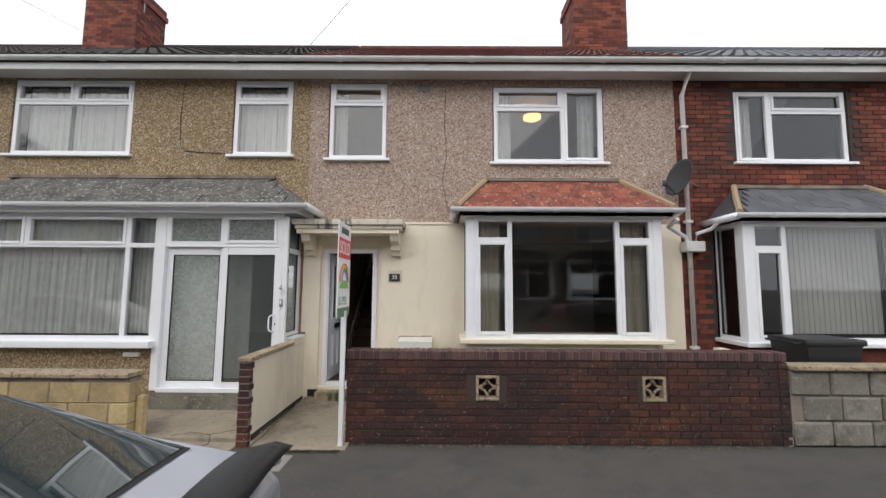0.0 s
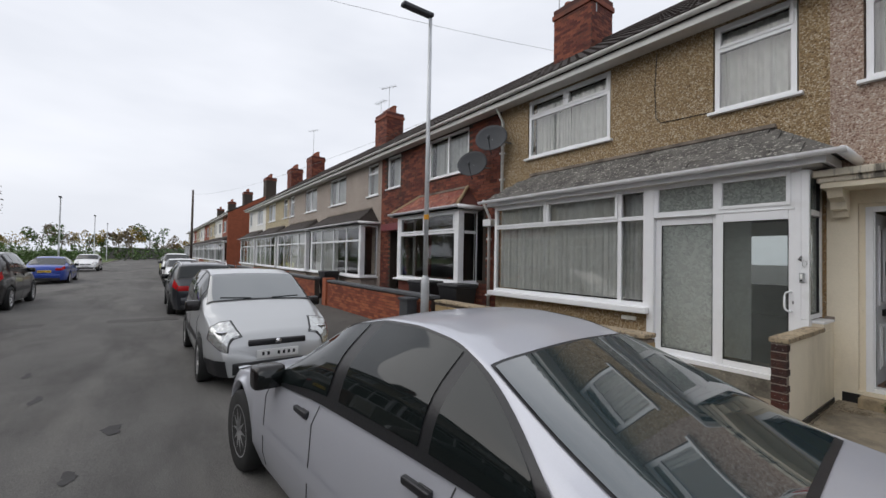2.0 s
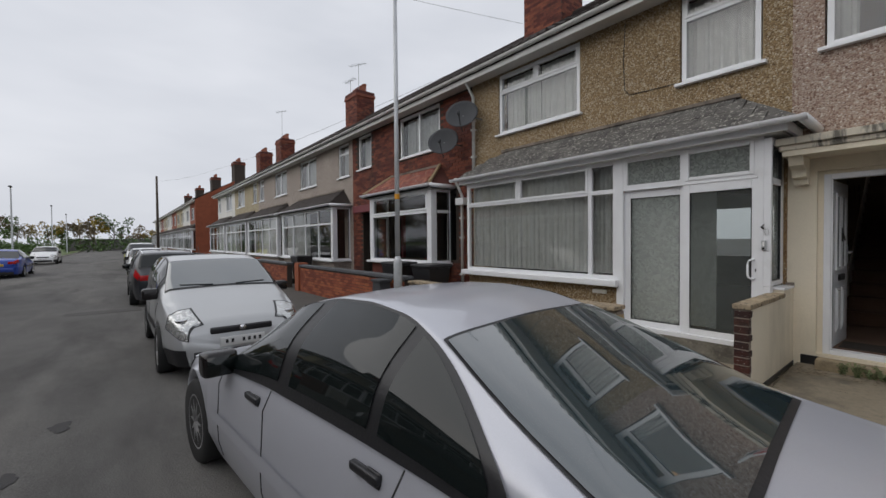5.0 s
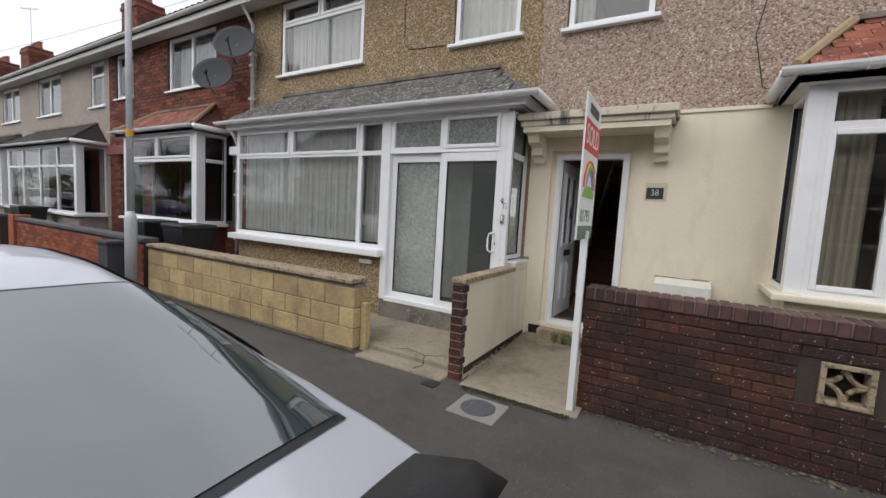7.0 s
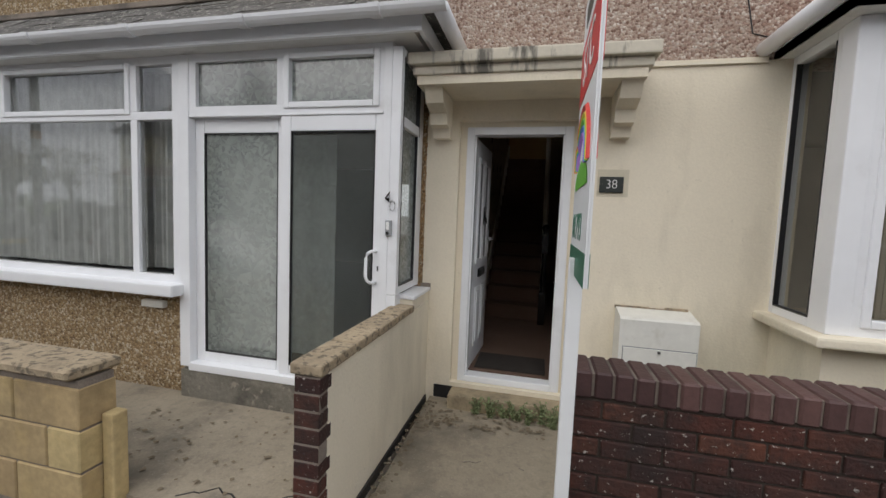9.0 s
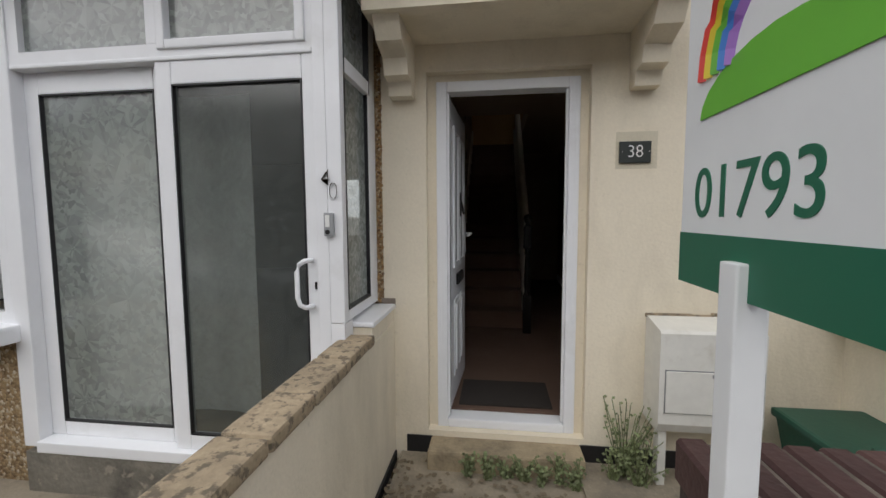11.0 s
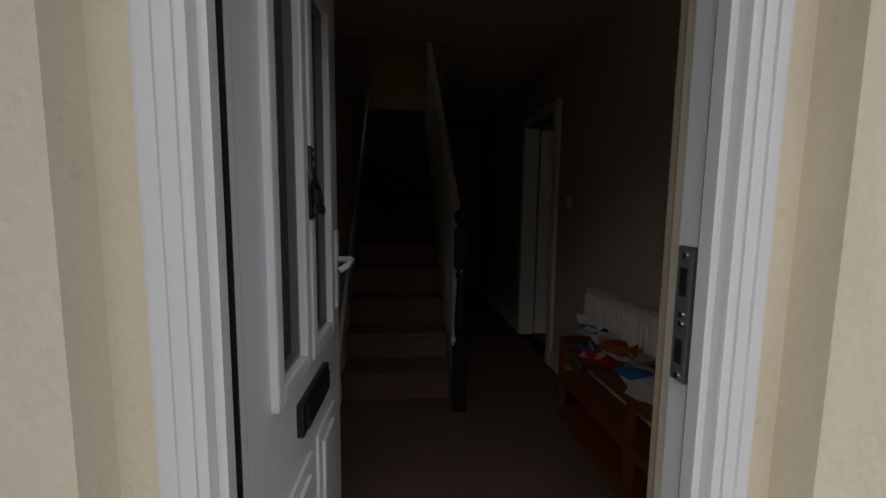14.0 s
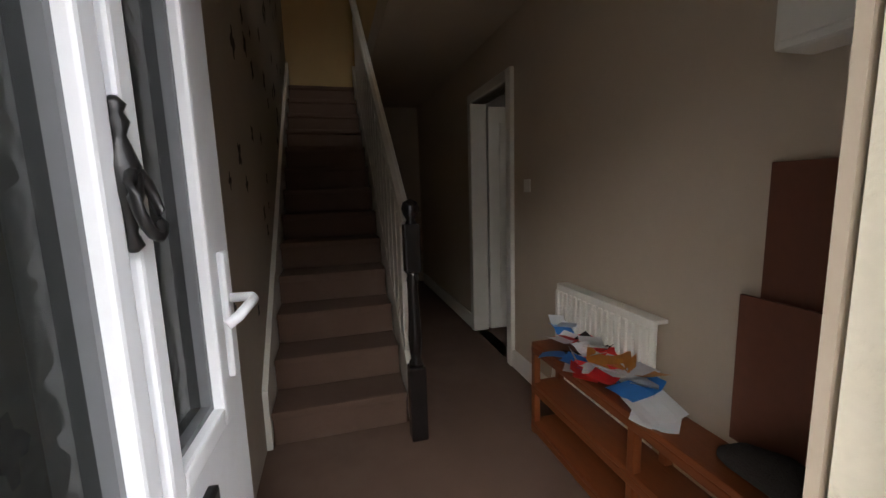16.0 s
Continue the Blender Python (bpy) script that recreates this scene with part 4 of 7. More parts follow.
part("hopper", boxes((4.07, 4.36, -0.2, -0.03, 2.28, 2.44), bevel=0.02), "upvc_old", h38, "white plastic rainwater hopper")
part("waste_pipe", tube(bmesh.new(), [(3.66, -0.7, 2.68), (3.7, -0.4, 2.62), (4.1, -0.14, 2.5), (4.13, -0.12, 2.42)], 0.03, 8), "upvc", h38, smooth=True)
part("waste_pipe", tube(bmesh.new(), [(4.45, -0.42, 2.72), (4.45, -0.2, 2.62), (4.27, -0.14, 2.56), (4.25, -0.12, 2.42)], 0.03, 8), "upvc", h38, smooth=True)
part("air_vent", boxes((0.0, 0.2, -0.012, 0.01, 4.86, 4.96), bevel=0.004), "lead", h38)


def pendant(x, y, z, label, k=1.0):
    e = thing("pendant_lamp", (x, y, z), label, "lamp", group="upstairs lamps")
    part("shade", lathe(bmesh.new(), (x, y, z), [(0.12 * k, -0.02 * k), (0.16 * k, 0.0), (0.16 * k, 0.05 * k), (0.05 * k, 0.09 * k)], 16), "warm_lamp", e, "glowing warm shade", smooth=True)
    part("flex", tube(bmesh.new(), [(x, y, z + 0.08 * k), (x, y, 5.03)], 0.005, 5), "gloss_white", e)


pendant(2.03, 0.9, 4.8, "lit warm pendant lamp in the upstairs bedroom")
pendant(-0.52, 0.41, 4.84, "small lit bulb hanging in the upstairs box room", 0.4)
part("crack", tube(bmesh.new(), [(0.45, -0.002, 4.9), (0.43, -0.002, 4.3), (0.47, -0.002, 3.8), (0.4, -0.002, 3.4), (0.5, -0.002, 2.9), (0.62, -0.004, 2.86)], 0.005, 5), "black_plastic", h38, "thin black cable on the wall")

# porch canopy over the door
can = thing("door_canopy", (-0.95, 0, 2.6), "weathered stone canopy on two brackets above the door", "canopy")
part("slab", boxes((-1.76, -0.16, -0.5, -0.014, 2.62, 2.70), (-1.73, -0.19, -0.46, -0.014, 2.56, 2.62), bevel=0.012), "canopy", can)
part("soffit", boxes((-1.7, -0.22, -0.44, -0.014, 2.5, 2.56)), "cream", can, "cream painted underside")
for x in (-1.66, -0.36):
    bm = prism(bmesh.new(), [(-0.4, 2.5), (-0.014, 2.5), (-0.014, 2.2), (-0.1, 2.2), (-0.12, 2.27), (-0.2, 2.28), (-0.22, 2.36), (-0.34, 2.4)], 0, 0.13)
    bmesh.ops.transform(bm, matrix=Matrix.Translation((x, 0, 0)) @ Matrix(((0, 1, 0, 0), (1, 0, 0, 0), (0, 0, 1, 0), (0, 0, 0, 1))), verts=bm.verts)
    part("bracket", bm, "cream", can, "scrolled cream bracket")

# door frame and open door
part("reveal", boxes((-1.468, DOOR[0] + 0.003, 0.052, 0.25, 0.2, 2.35)), "cream", h38)
part("reveal", boxes((DOOR[1] - 0.003, -0.552, 0.052, 0.25, 0.2, 2.35)), "cream", h38)
part("reveal", boxes((DOOR[0] + 0.003, DOOR[1] - 0.003, 0.052, 0.25, 2.312, 2.35)), "cream", h38)
frame_38 = thing("door_frame", (-1.0, 0.07, 0.235), "white plastic front door frame with a low threshold", "door frame")
x0, x1, zb, zt = DOOR[0] + 0.004, DOOR[1] - 0.004, 0.235, 2.311
part("jamb", boxes((x0, x0 + 0.062, 0.038, 0.15, zb, zt), bevel=0.006), "upvc", frame_38)
part("jamb", boxes((x1 - 0.062, x1, 0.038, 0.15, zb, zt), bevel=0.006), "upvc", frame_38)
part("rebate", boxes((x0 + 0.0625, x0 + 0.075, 0.06, 0.085, zb + 0.06, zt - 0.06), (x1 - 0.075, x1 - 0.0625, 0.06, 0.085, zb + 0.06, zt - 0.06)), "upvc", frame_38)
part("moulding", boxes((x0 + 0.018, x0 + 0.026, 0.033, 0.04, zb + 0.02, zt - 0.02), (x0 + 0.04, x0 + 0.048, 0.033, 0.04, zb + 0.02, zt - 0.02)), "upvc", frame_38)
part("moulding", boxes((x1 - 0.026, x1 - 0.018, 0.033, 0.04, zb + 0.02, zt - 0.02), (x1 - 0.048, x1 - 0.04, 0.033, 0.04, zb + 0.02, zt - 0.02)), "upvc", frame_38)
# Black strips drawn for the shade in the open gaps at the hinge.
part("hinge_gap", boxes((x0 + 0.0625, x0 + 0.0755, 0.098, 0.106, zb + 0.06, zt - 0.06)), "black_plastic", frame_38)
part("hinge_stop", boxes((x0 + 0.0625, x0 + 0.0755, 0.107, 0.128, zb + 0.06, zt - 0.06)), "upvc", frame_38)
part("hinge_gap", boxes((x0 + 0.0625, x0 + 0.0735, 0.129, 0.134, zb + 0.06, zt - 0.06)), "black_plastic", frame_38)
part("seal", boxes((x0 + 0.0625, x0 + 0.069, 0.086, 0.094, zb + 0.06, zt - 0.06), (x1 - 0.069, x1 - 0.0625, 0.086, 0.094, zb + 0.06, zt - 0.06)), "black_plastic", frame_38)
part("head", boxes((x0 + 0.062, x1 - 0.062, 0.038, 0.15, zt - 0.06, zt), bevel=0.006), "upvc", frame_38)
part("threshold", boxes((x0 + 0.062, x1 - 0.062, 0.03, 0.16, zb, zb + 0.055), bevel=0.012), "upvc", frame_38)
keep = part("lock_keep", boxes((x1 - 0.07, x1 - 0.063, 0.1, 0.135, 1.29, 1.51), bevel=0.003), "grey_metal", frame_38, "steel lock keep with slots")
for z0, z1 in ((1.32, 1.36), (1.43, 1.475)):
    part("slot", boxes((x1 - 0.0715, x1 - 0.0705, 0.11, 0.125, z0, z1)), "black_plastic", keep)
for z in (1.3, 1.385, 1.4, 1.495):
    part("screw", lathe(bmesh.new(), (x1 - 0.0712, 0.117, z), [(0.005, -0.001), (0.005, 0.001)], 8, "x"), "chrome", keep)


def front_door(hx, hy, yaw):
    """The panelled door leaf, hinged at its own origin and swung into the hall."""
    e = thing("front_door", (hx, hy, 0.30), "white panelled plastic front door standing open into the hall", "door")
    e.rotation_euler = (0, 0, radians(yaw))
    W, H, T = 0.70, 1.94, 0.058

    def put(name, bm, mat, label="", parent=None, smooth=False):
        bmesh.ops.recalc_face_normals(bm, faces=bm.faces)
        me = bpy.data.meshes.new(name)
        bm.to_mesh(me)
        bm.free()
        me.materials.append(M[mat])
        if smooth:
            me.polygons.foreach_set("use_smooth", [True] * len(me.polygons))
        o = new(name, me)
        o.parent = parent or e
        return tagged(o, label)
    wins = [(0.115, 0.295, 0.92, 1.78), (0.365, 0.56, 0.92, 1.78)]
    leaf = put("leaf", pierced(bmesh.new(), -0.02, W, 0, H, 0, T, wins), "upvc")
    for a, b, c, d in wins:
        w = put("glazing_bead", boxes((a - 0.025, a + 0.012, -0.014, T + 0.014, c - 0.025, d + 0.025), (b - 0.012, b + 0.025, -0.014, T + 0.014, c - 0.025, d + 0.025),
                                      (a + 0.012, b - 0.012, -0.014, T + 0.014, c - 0.025, c + 0.012), (a + 0.012, b - 0.012, -0.014, T + 0.014, d - 0.012, d + 0.025), bevel=0.006), "upvc")
        gp = bmesh.new()
        gp.faces.new([gp.verts.new(q) for q in ((a, 0.02, c), (b, 0.02, c), (b, 0.02, d), (a, 0.02, d))])
        gm = bpy.data.meshes.new("pane")
        gp.to_mesh(gm)
        gp.free()
        gm.materials.append(M["door_glass"])
        put("seal", boxes((a + 0.011, a + 0.022, 0.004, 0.036, c + 0.011, d - 0.011), (b - 0.022, b - 0.011, 0.004, 0.036, c + 0.011, d - 0.011), (a + 0.022, b - 0.022, 0.004, 0.036, c + 0.011, c + 0.022), (a + 0.022, b - 0.022, 0.004, 0.036, d - 0.022, d - 0.011)), "lead", "grey glazing seal", w)
        g = tagged(new("pane", gm), "obscured glass")
        g.parent = w
    for a, b, c, d in [(0.13, 0.325, 0.16, 0.68), (0.385, 0.58, 0.16, 0.68)]:
        put("raised_panel", boxes((a, b, -0.008, 0.0005, c, d), (a + 0.035, b - 0.035, -0.016, 0.0, c + 0.035, d - 0.035), (a, b, T - 0.0005, T + 0.008, c, d), bevel=0.006), "upvc")
    lb = put("letterbox", boxes((0.23, 0.48, -0.016, 0.004, 0.765, 0.84), bevel=0.006), "black_iron", "dark metal letterbox")
    put("flap", boxes((0.25, 0.46, -0.022, -0.015, 0.775, 0.825), bevel=0.004), "black_iron", "", lb)
    kn = put("knocker", lathe(bmesh.new(), (0.328, -0.014, 1.315), [(0.004, -0.082), (0.011, -0.075), (0.006, -0.06), (0.01, -0.045), (0.016, -0.02), (0.017, 0.01), (0.011, 0.03), (0.007, 0.042), (0.012, 0.056), (0.007, 0.066), (0.011, 0.074), (0.004, 0.082)], 10), "black_iron", "dark metal ring knocker", smooth=True)
    put("ring", tube(bmesh.new(), [(0.328 + 0.022 * math.sin(a), -0.032 + 0.008 * math.cos(a), 1.285 + 0.036 * math.cos(a)) for a in [2 * math.pi * k / 14 for k in range(15)]], 0.0065, 8), "black_iron", "", kn, True)
    for s, y0 in ((-1, 0.0), (1, T)):
        hp = put("handle_plate", boxes((W - 0.07, W - 0.035, y0 - 0.002 if s > 0 else y0 - 0.012, y0 + 0.012 if s > 0 else y0 + 0.002, 0.95, 1.19), bevel=0.005), "upvc", "white handle plate")
        put("lever", tube(bmesh.new(), [(W - 0.052, y0 + s * 0.005, 1.1), (W - 0.052, y0 + s * 0.05, 1.1), (W - 0.075, y0 + s * 0.058, 1.1), (W - 0.17, y0 + s * 0.055, 1.095), (W - 0.18, y0 + s * 0.04, 1.085)], 0.009, 8), "upvc", "", hp, True)
    put("lock_edge", boxes((W - 0.001, W + 0.003, 0.018, 0.04, 0.2, 1.75)), "grey_metal", "steel lock strip")
    return e


front_door(DOOR[0] + 0.075, 0.155, 87)

# plaque with the number
pl = thing("number_plaque", (-0.32, -0.012, 1.88), "dark slate house number plaque with white figures", "house number")
part("slate", boxes((-0.404, -0.240, -0.028, -0.012, 1.817, 1.932), bevel=0.004), "plaque", pl)
for x in (-0.39, -0.25):
    part("screw", lathe(bmesh.new(), (x, -0.028, 1.877), [(0.0035, -0.002), (0.0035, 0.002)], 8, "y"), "chrome", pl)
part("old_plaque_mark", boxes((-0.42, -0.205, -0.0135, -0.0115, 1.786, 1.985)), "cream_patch", pl, "paler patch of older paint")


def lettering(text, size, m, mat, parent, name="lettering", depth=0.002, squeeze=1.0, weight=0.0):
    c = bpy.data.curves.new(name, "FONT")
    c.body = text
    c.size = size
    c.extrude = depth
    c.offset = weight
    c.align_x, c.align_y = "CENTER", "CENTER"
    o = bpy.data.objects.new(name, c)
    scene.collection.objects.link(o)
    dg = bpy.context.evaluated_depsgraph_get()
    me = bpy.data.meshes.new_from_object(o.evaluated_get(dg))
    bpy.data.objects.remove(o)
    bpy.data.curves.remove(c)
    me.transform(m @ Matrix.Diagonal((squeeze, 1, 1, 1)))
    me.transform(Matrix.Translation(-origin(parent)))
    me.materials.clear()
    me.materials.append(M[mat])
    t = new(name, me)
    t.parent = parent
    return t


lettering("38", 0.094, pose(-0.322, -0.029, 1.875, 90, 0, 0), "letter_white", pl, "numerals", 0.001, 0.9, weight=-0.0012)

# meter box on legs
mb = thing("meter_box", (0.02, -0.11, 0.3), "white plastic gas meter cabinet on short legs against the wall", "meter box")
bm = bmesh.new()
solid(bm, [[(x, -0.013, 0.41), (x, -0.2, 0.41), (x, -0.226, 0.46), (x, -0.226, 0.935), (x, -0.21, 0.948), (x, -0.013, 0.985)] for x in (-0.232, 0.268)])
part("cabinet", bm, "white_box", mb)
part("door_seam", boxes((-0.206, 0.262, -0.229, -0.225, 0.52, 0.748)), "lead", mb)
part("door", boxes((-0.202, 0.258, -0.235, -0.2285, 0.524, 0.743), bevel=0.004), "white_box", mb)
part("latch", lathe(bmesh.new(), (0.025, -0.236, 0.725), [(0.011, -0.004), (0.011, 0.004)], 12, "y"), "grey_metal", mb)
part("key_slot", lathe(bmesh.new(), (0.025, -0.2395, 0.725), [(0.005, -0.001), (0.005, 0.001)], 8, "y"), "black_iron", mb)
for x in (-0.19, 0.2):
    part("leg", boxes((x - 0.02, x + 0.02, -0.18, -0.12, 0.1, 0.42)), "white_box", mb)
for x0, x1, zz in ((-0.24, 0.0, 0.994), (0.0, 0.12, 0.99), (0.1, 0.255, 1.0)):
    part("mortar_fillet", boxes((x0, x1, -0.03, -0.012, 0.972, zz), bevel=0.006), "coping_stone", mb)

# step, path, front garden
solo("door_step", boxes((-1.45, -0.57, -0.18, 0.0, 0.0, 0.2), bevel=0.02), "step", "worn concrete step below the front door", "step")
path_bm = bmesh.new()
solid(path_bm, [[(x, -1.8, -0.3), (x, -1.8, 0.012), (x, -0.9, 0.05), (x, -0.02, 0.095), (x, -0.02, -0.3)] for x in (-1.63, -0.6)])
solo("path_38", path_bm, "concrete", "worn concrete path to the open front door", "path", kind="structure")
solo("garden_38", boxes((-0.6, 4.2, -1.5, -0.02, -0.3, 0.1)), "concrete", "plain concrete front yard behind the brick wall", "ground", kind="structure")
solo("garden_40", boxes((-7.3, -1.82, -1.6, -0.3, -0.3, 0.055)), "concrete", "cracked concrete front yard with leaves", "ground", kind="structure")
solo("drive_edge", boxes((-2.85, -1.8, -1.84, -1.6, -0.3, 0.02), bevel=0.02), "concrete", "broken concrete apron at the gateway", "path", kind="structure")
solo("garden_36", boxes((4.25, 12, -1.6, -0.02, -0.3, 0.1)), "concrete", "concrete yard behind the block wall", "ground", kind="structure")

# dividing wall between 40 and 38
dv = thing("divider_wall", (-1.73, -0.9, 0), "low cream rendered wall with stone coping between the two front yards", "garden wall")
part("render", boxes((-1.792, -1.668, -1.665, -0.014, -0.1, 0.905), bevel=0.008), "cream", dv)
part("render_head", boxes((-1.785, -1.672, -0.45, -0.014, 0.906, 0.984), bevel=0.006), "cream", dv)
part("damp_skirt", boxes((-1.668, -1.655, -1.66, -0.05, 0.05, 0.115), bevel=0.005), "black_plastic", dv, "black mould along the foot")
y0, k = -1.745, 0
for ln in (0.34, 0.27, 0.33, 0.24, 0.1):
    part("coping_stone", boxes((-1.807 + 0.004 * (k % 2), -1.654 + 0.003 * (k % 3), y0, y0 + ln - 0.007, 0.906, 0.956 + 0.003 * (k % 2)), bevel=0.012), "coping_stone", dv)
    y0, k = y0 + ln, k + 1
pier = piece_mesh("pier_brick", 0.122, 0.1, 0.067, "brick_piece")
for k in range(12):
    put_piece("brick", pier, dv, (-1.73 + random.uniform(-0.003, 0.003), -1.685, 0.035 + 0.075 * k), 0.004)
part("pier_mortar", boxes((-1.789, -1.671, -1.732, -1.666, -0.1, 0.9)), "mortar", dv)

# house 40
H40 = [(-2.95, -1.99, 3.78, 5.04), (-6.5, -4.56, 3.78, 5.04), (-6.8, -1.8, 0.3, 2.75)]
h40 = house(-7.3, -1.7, "tan_dash", H40, "tan pebbledash terrace house with a glazed white porch", roof="tile_brown")
window(h40, -2.93, -2.01, 3.80, 5.03, 0.02, -1, [("h", 4.68, -2.87, -2.07)], [(-2.9, -2.04, 4.7, 4.99)])
window(h40, -6.48, -4.58, 3.80, 5.03, 0.02, -1, [("h", 4.66, -6.42, -4.64), ("v", -5.53, 4.68, 4.98)], [(-6.45, -5.55, 4.68, 4.99), (-5.51, -4.61, 4.68, 4.99)])
curtain(-2.9, -2.04, 3.84, 4.98, 0.2, "net", "white patterned net curtain behind the upstairs window")
curtain(-6.44, -5.55, 3.84, 4.98, 0.2, "net", "white patterned net curtain behind the upstairs window")
curtain(-5.52, -4.62, 3.84, 4.98, 0.2, "net", "white patterned net curtain behind the upstairs window")
room_floors(h40, -7.3, -1.7, 0, 1, 7.0, [0.3, 2.95])
YP = -0.55
part("bay_base", boxes((-6.9, -3.58, YP + 0.05, 0, -0.2, 0.9)), "tan_dash", h40)
part("bay_sill", boxes((-6.98, -3.56, YP - 0.12, 0, 0.88, 0.975), bevel=0.015), "upvc", h40)
window(h40, -6.9, -3.6, 0.975, 2.75, YP, -1, [("v", -5.5, 2.33, 2.69), ("v", -4.04, 1.03, 2.268), ("v", -4.04, 2.332, 2.69), ("h", 2.3, -6.84, -3.66)],
       [(-6.86, -5.52, 2.31, 2.71), (-5.48, -4.07, 2.31, 2.71)], sill=False, name="bay_window")
curtain(-6.84, -4.1, 1.05, 2.7, YP + 0.14, "net", "long white lace net curtain behind the porch window", 0.016, 0.14)
curtain(-6.84, -3.75, 1.05, 2.7, YP + 0.22, "net", "second white lace net curtain behind the porch window", 0.02, 0.12)
part("door_post", boxes((-3.6, -3.5, YP - 0.01, YP + 0.1, 0.3, 2.75), bevel=0.008), "upvc", h40)
part("door_post", boxes((-1.895, -1.838, YP - 0.012, YP + 0.1, 0.3, 2.75), bevel=0.004), "upvc", h40)
part("corner_panel", boxes((-1.8375, -1.77, YP - 0.012, YP + 0.1, 0.3, 1.028), bevel=0.004), "upvc", h40)
window(h40, -3.5, -1.895, 2.3, 2.75, YP, -1, [("v", -2.7, 2.36, 2.7)], [(-2.67, -1.93, 2.33, 2.72)], sill=False, name="fanlight", pane="frost")
d40 = thing("sliding_porch_door", (-2.7, YP, 0.3), "white sliding porch door with two obscured glass panels", "door")
for a, b, yy, pn in ((-3.5, -2.67, YP + 0.055, "frost"), (-2.7, -1.87, YP + 0.005, "frost_dark")):
    s = part("sash", boxes((a, a + 0.085, yy, yy + 0.045, 0.34, 2.28), (b - 0.085, b, yy, yy + 0.045, 0.34, 2.28), (a + 0.085, b - 0.085, yy, yy + 0.045, 0.34, 0.42), (a + 0.085, b - 0.085, yy, yy + 0.045, 2.17, 2.28), bevel=0.008), "upvc", d40)
    sheet("pane", [(a + 0.07, yy + 0.02, 0.4), (b - 0.07, yy + 0.02, 0.4), (b - 0.07, yy + 0.02, 2.19), (a + 0.07, yy + 0.02, 2.19)], pn, s)
    part("gasket", boxes((a + 0.085, a + 0.092, yy - 0.001, yy + 0.02, 0.42, 2.17), (b - 0.092, b - 0.085, yy - 0.001, yy + 0.02, 0.42, 2.17), (a + 0.092, b - 0.092, yy - 0.001, yy + 0.02, 2.163, 2.17), (a + 0.092, b - 0.092, yy - 0.001, yy + 0.02, 0.42, 0.428)), "black_plastic", s)
part("track", boxes((-3.5, -1.9, YP - 0.03, YP + 0.1, 0.28, 0.34), (-3.5, -1.9, YP - 0.005, YP + 0.1, 2.28, 2.3), bevel=0.006), "upvc", d40)
part("pull_handle", tube(bmesh.new(), [(-1.925, YP - 0.002, 1.11), (-1.945, YP - 0.045, 1.11), (-1.965, YP - 0.058, 1.125), (-1.975, YP - 0.062, 1.16), (-1.975, YP - 0.062, 1.28), (-1.965, YP - 0.058, 1.315), (-1.945, YP - 0.045, 1.33), (-1.925, YP - 0.002, 1.33)], 0.0115, 10), "upvc", d40, "white D-shaped pull handle", smooth=True)
part("keyhole", boxes((-1.918, -1.908, YP - 0.0005, YP + 0.006, 1.19, 1.225), bevel=0.002), "black_iron", d40)
curtain(-3.47, -2.4, 0.4, 2.2, YP + 0.3, "net", "pale net curtain half drawn behind the sliding porch door", 0.008, 0.5)
n40 = thing("number_figures", (-1.84, YP, 1.7), "dark bronze number 40 on the white porch post", "house number")
for text, fx, fz, fs in (("4", -1.843, 1.708, 0.118), ("0", -1.808, 1.648, 0.12)):
    lettering(text, fs, pose(fx, YP - 0.018, fz, 90, 0, 0), "bronze", n40, "figure", 0.004, 0.85, weight=-0.006)
bell = thing("door_bell", (-1.828, YP, 1.5), "small grey door bell push on the white porch post", "door bell")
part("case", boxes((-1.852, -1.806, YP - 0.034, YP - 0.012, 1.445, 1.553), bevel=0.006), "bell_grey", bell)
part("name_card", boxes((-1.843, -1.823, YP - 0.0365, YP - 0.033, 1.487, 1.542), bevel=0.001), "letter_white", bell, "blank white name card")
part("button", lathe(bmesh.new(), (-1.832, YP - 0.035, 1.464), [(0.011, -0.003), (0.011, 0.004)], 12, "y"), "black_iron", bell)
side_window(h40, YP - 0.012, -0.07, 1.03, 2.72, -1.768, -1, "frost_side", transom=2.24)
part("side_bead", boxes((-1.7685, -1.764, -0.16, -0.125, 1.085, 2.2), bevel=0.002), "upvc", h40)
part("return_base", boxes((-1.86, -1.79, YP + 0.1, 0, -0.1, 0.96)), "tan_dash", h40)
part("side_sill", boxes((-1.8, -1.66, -0.46, -0.014, 0.985, 1.012), bevel=0.008), "upvc", h40, "white plastic sill")
part("wall_fillet", boxes((-1.835, -1.769, -0.0695, -0.021, 1.03, 2.72)), "upvc", h40)
rag = bmesh.new()
rng = random.Random(44)
for k in range(110):
    zk = 1.03 + 0.0148 * k
    for _ in range(3):
        cx, rr = -1.751 + rng.uniform(-0.017, 0.017), rng.uniform(0.005, 0.011)
        bmesh.ops.create_icosphere(rag, subdivisions=1, radius=rr, matrix=pose(cx, -0.013 - rng.uniform(0, 0.006), zk + rng.uniform(-0.007, 0.007)))
part("raw_edge", boxes((-1.772, -1.732, -0.019, -0.0125, 1.02, 2.66)), "tan_dash", h40, "strip of bare brown pebbledash")
part("render_edge", boxes((-1.732, -1.7005, -0.0118, -0.002, -0.1, 2.715)), "cream", h40, "cream render edge")
part("pebble_strip", rag, "strip_stone", h40, "brown stones of the bare pebbledash strip", kind="stuff")
part("mortar_smear", boxes((-1.745, -1.66, -0.022, -0.0125, 0.985, 1.045), bevel=0.006), "mortar", h40)
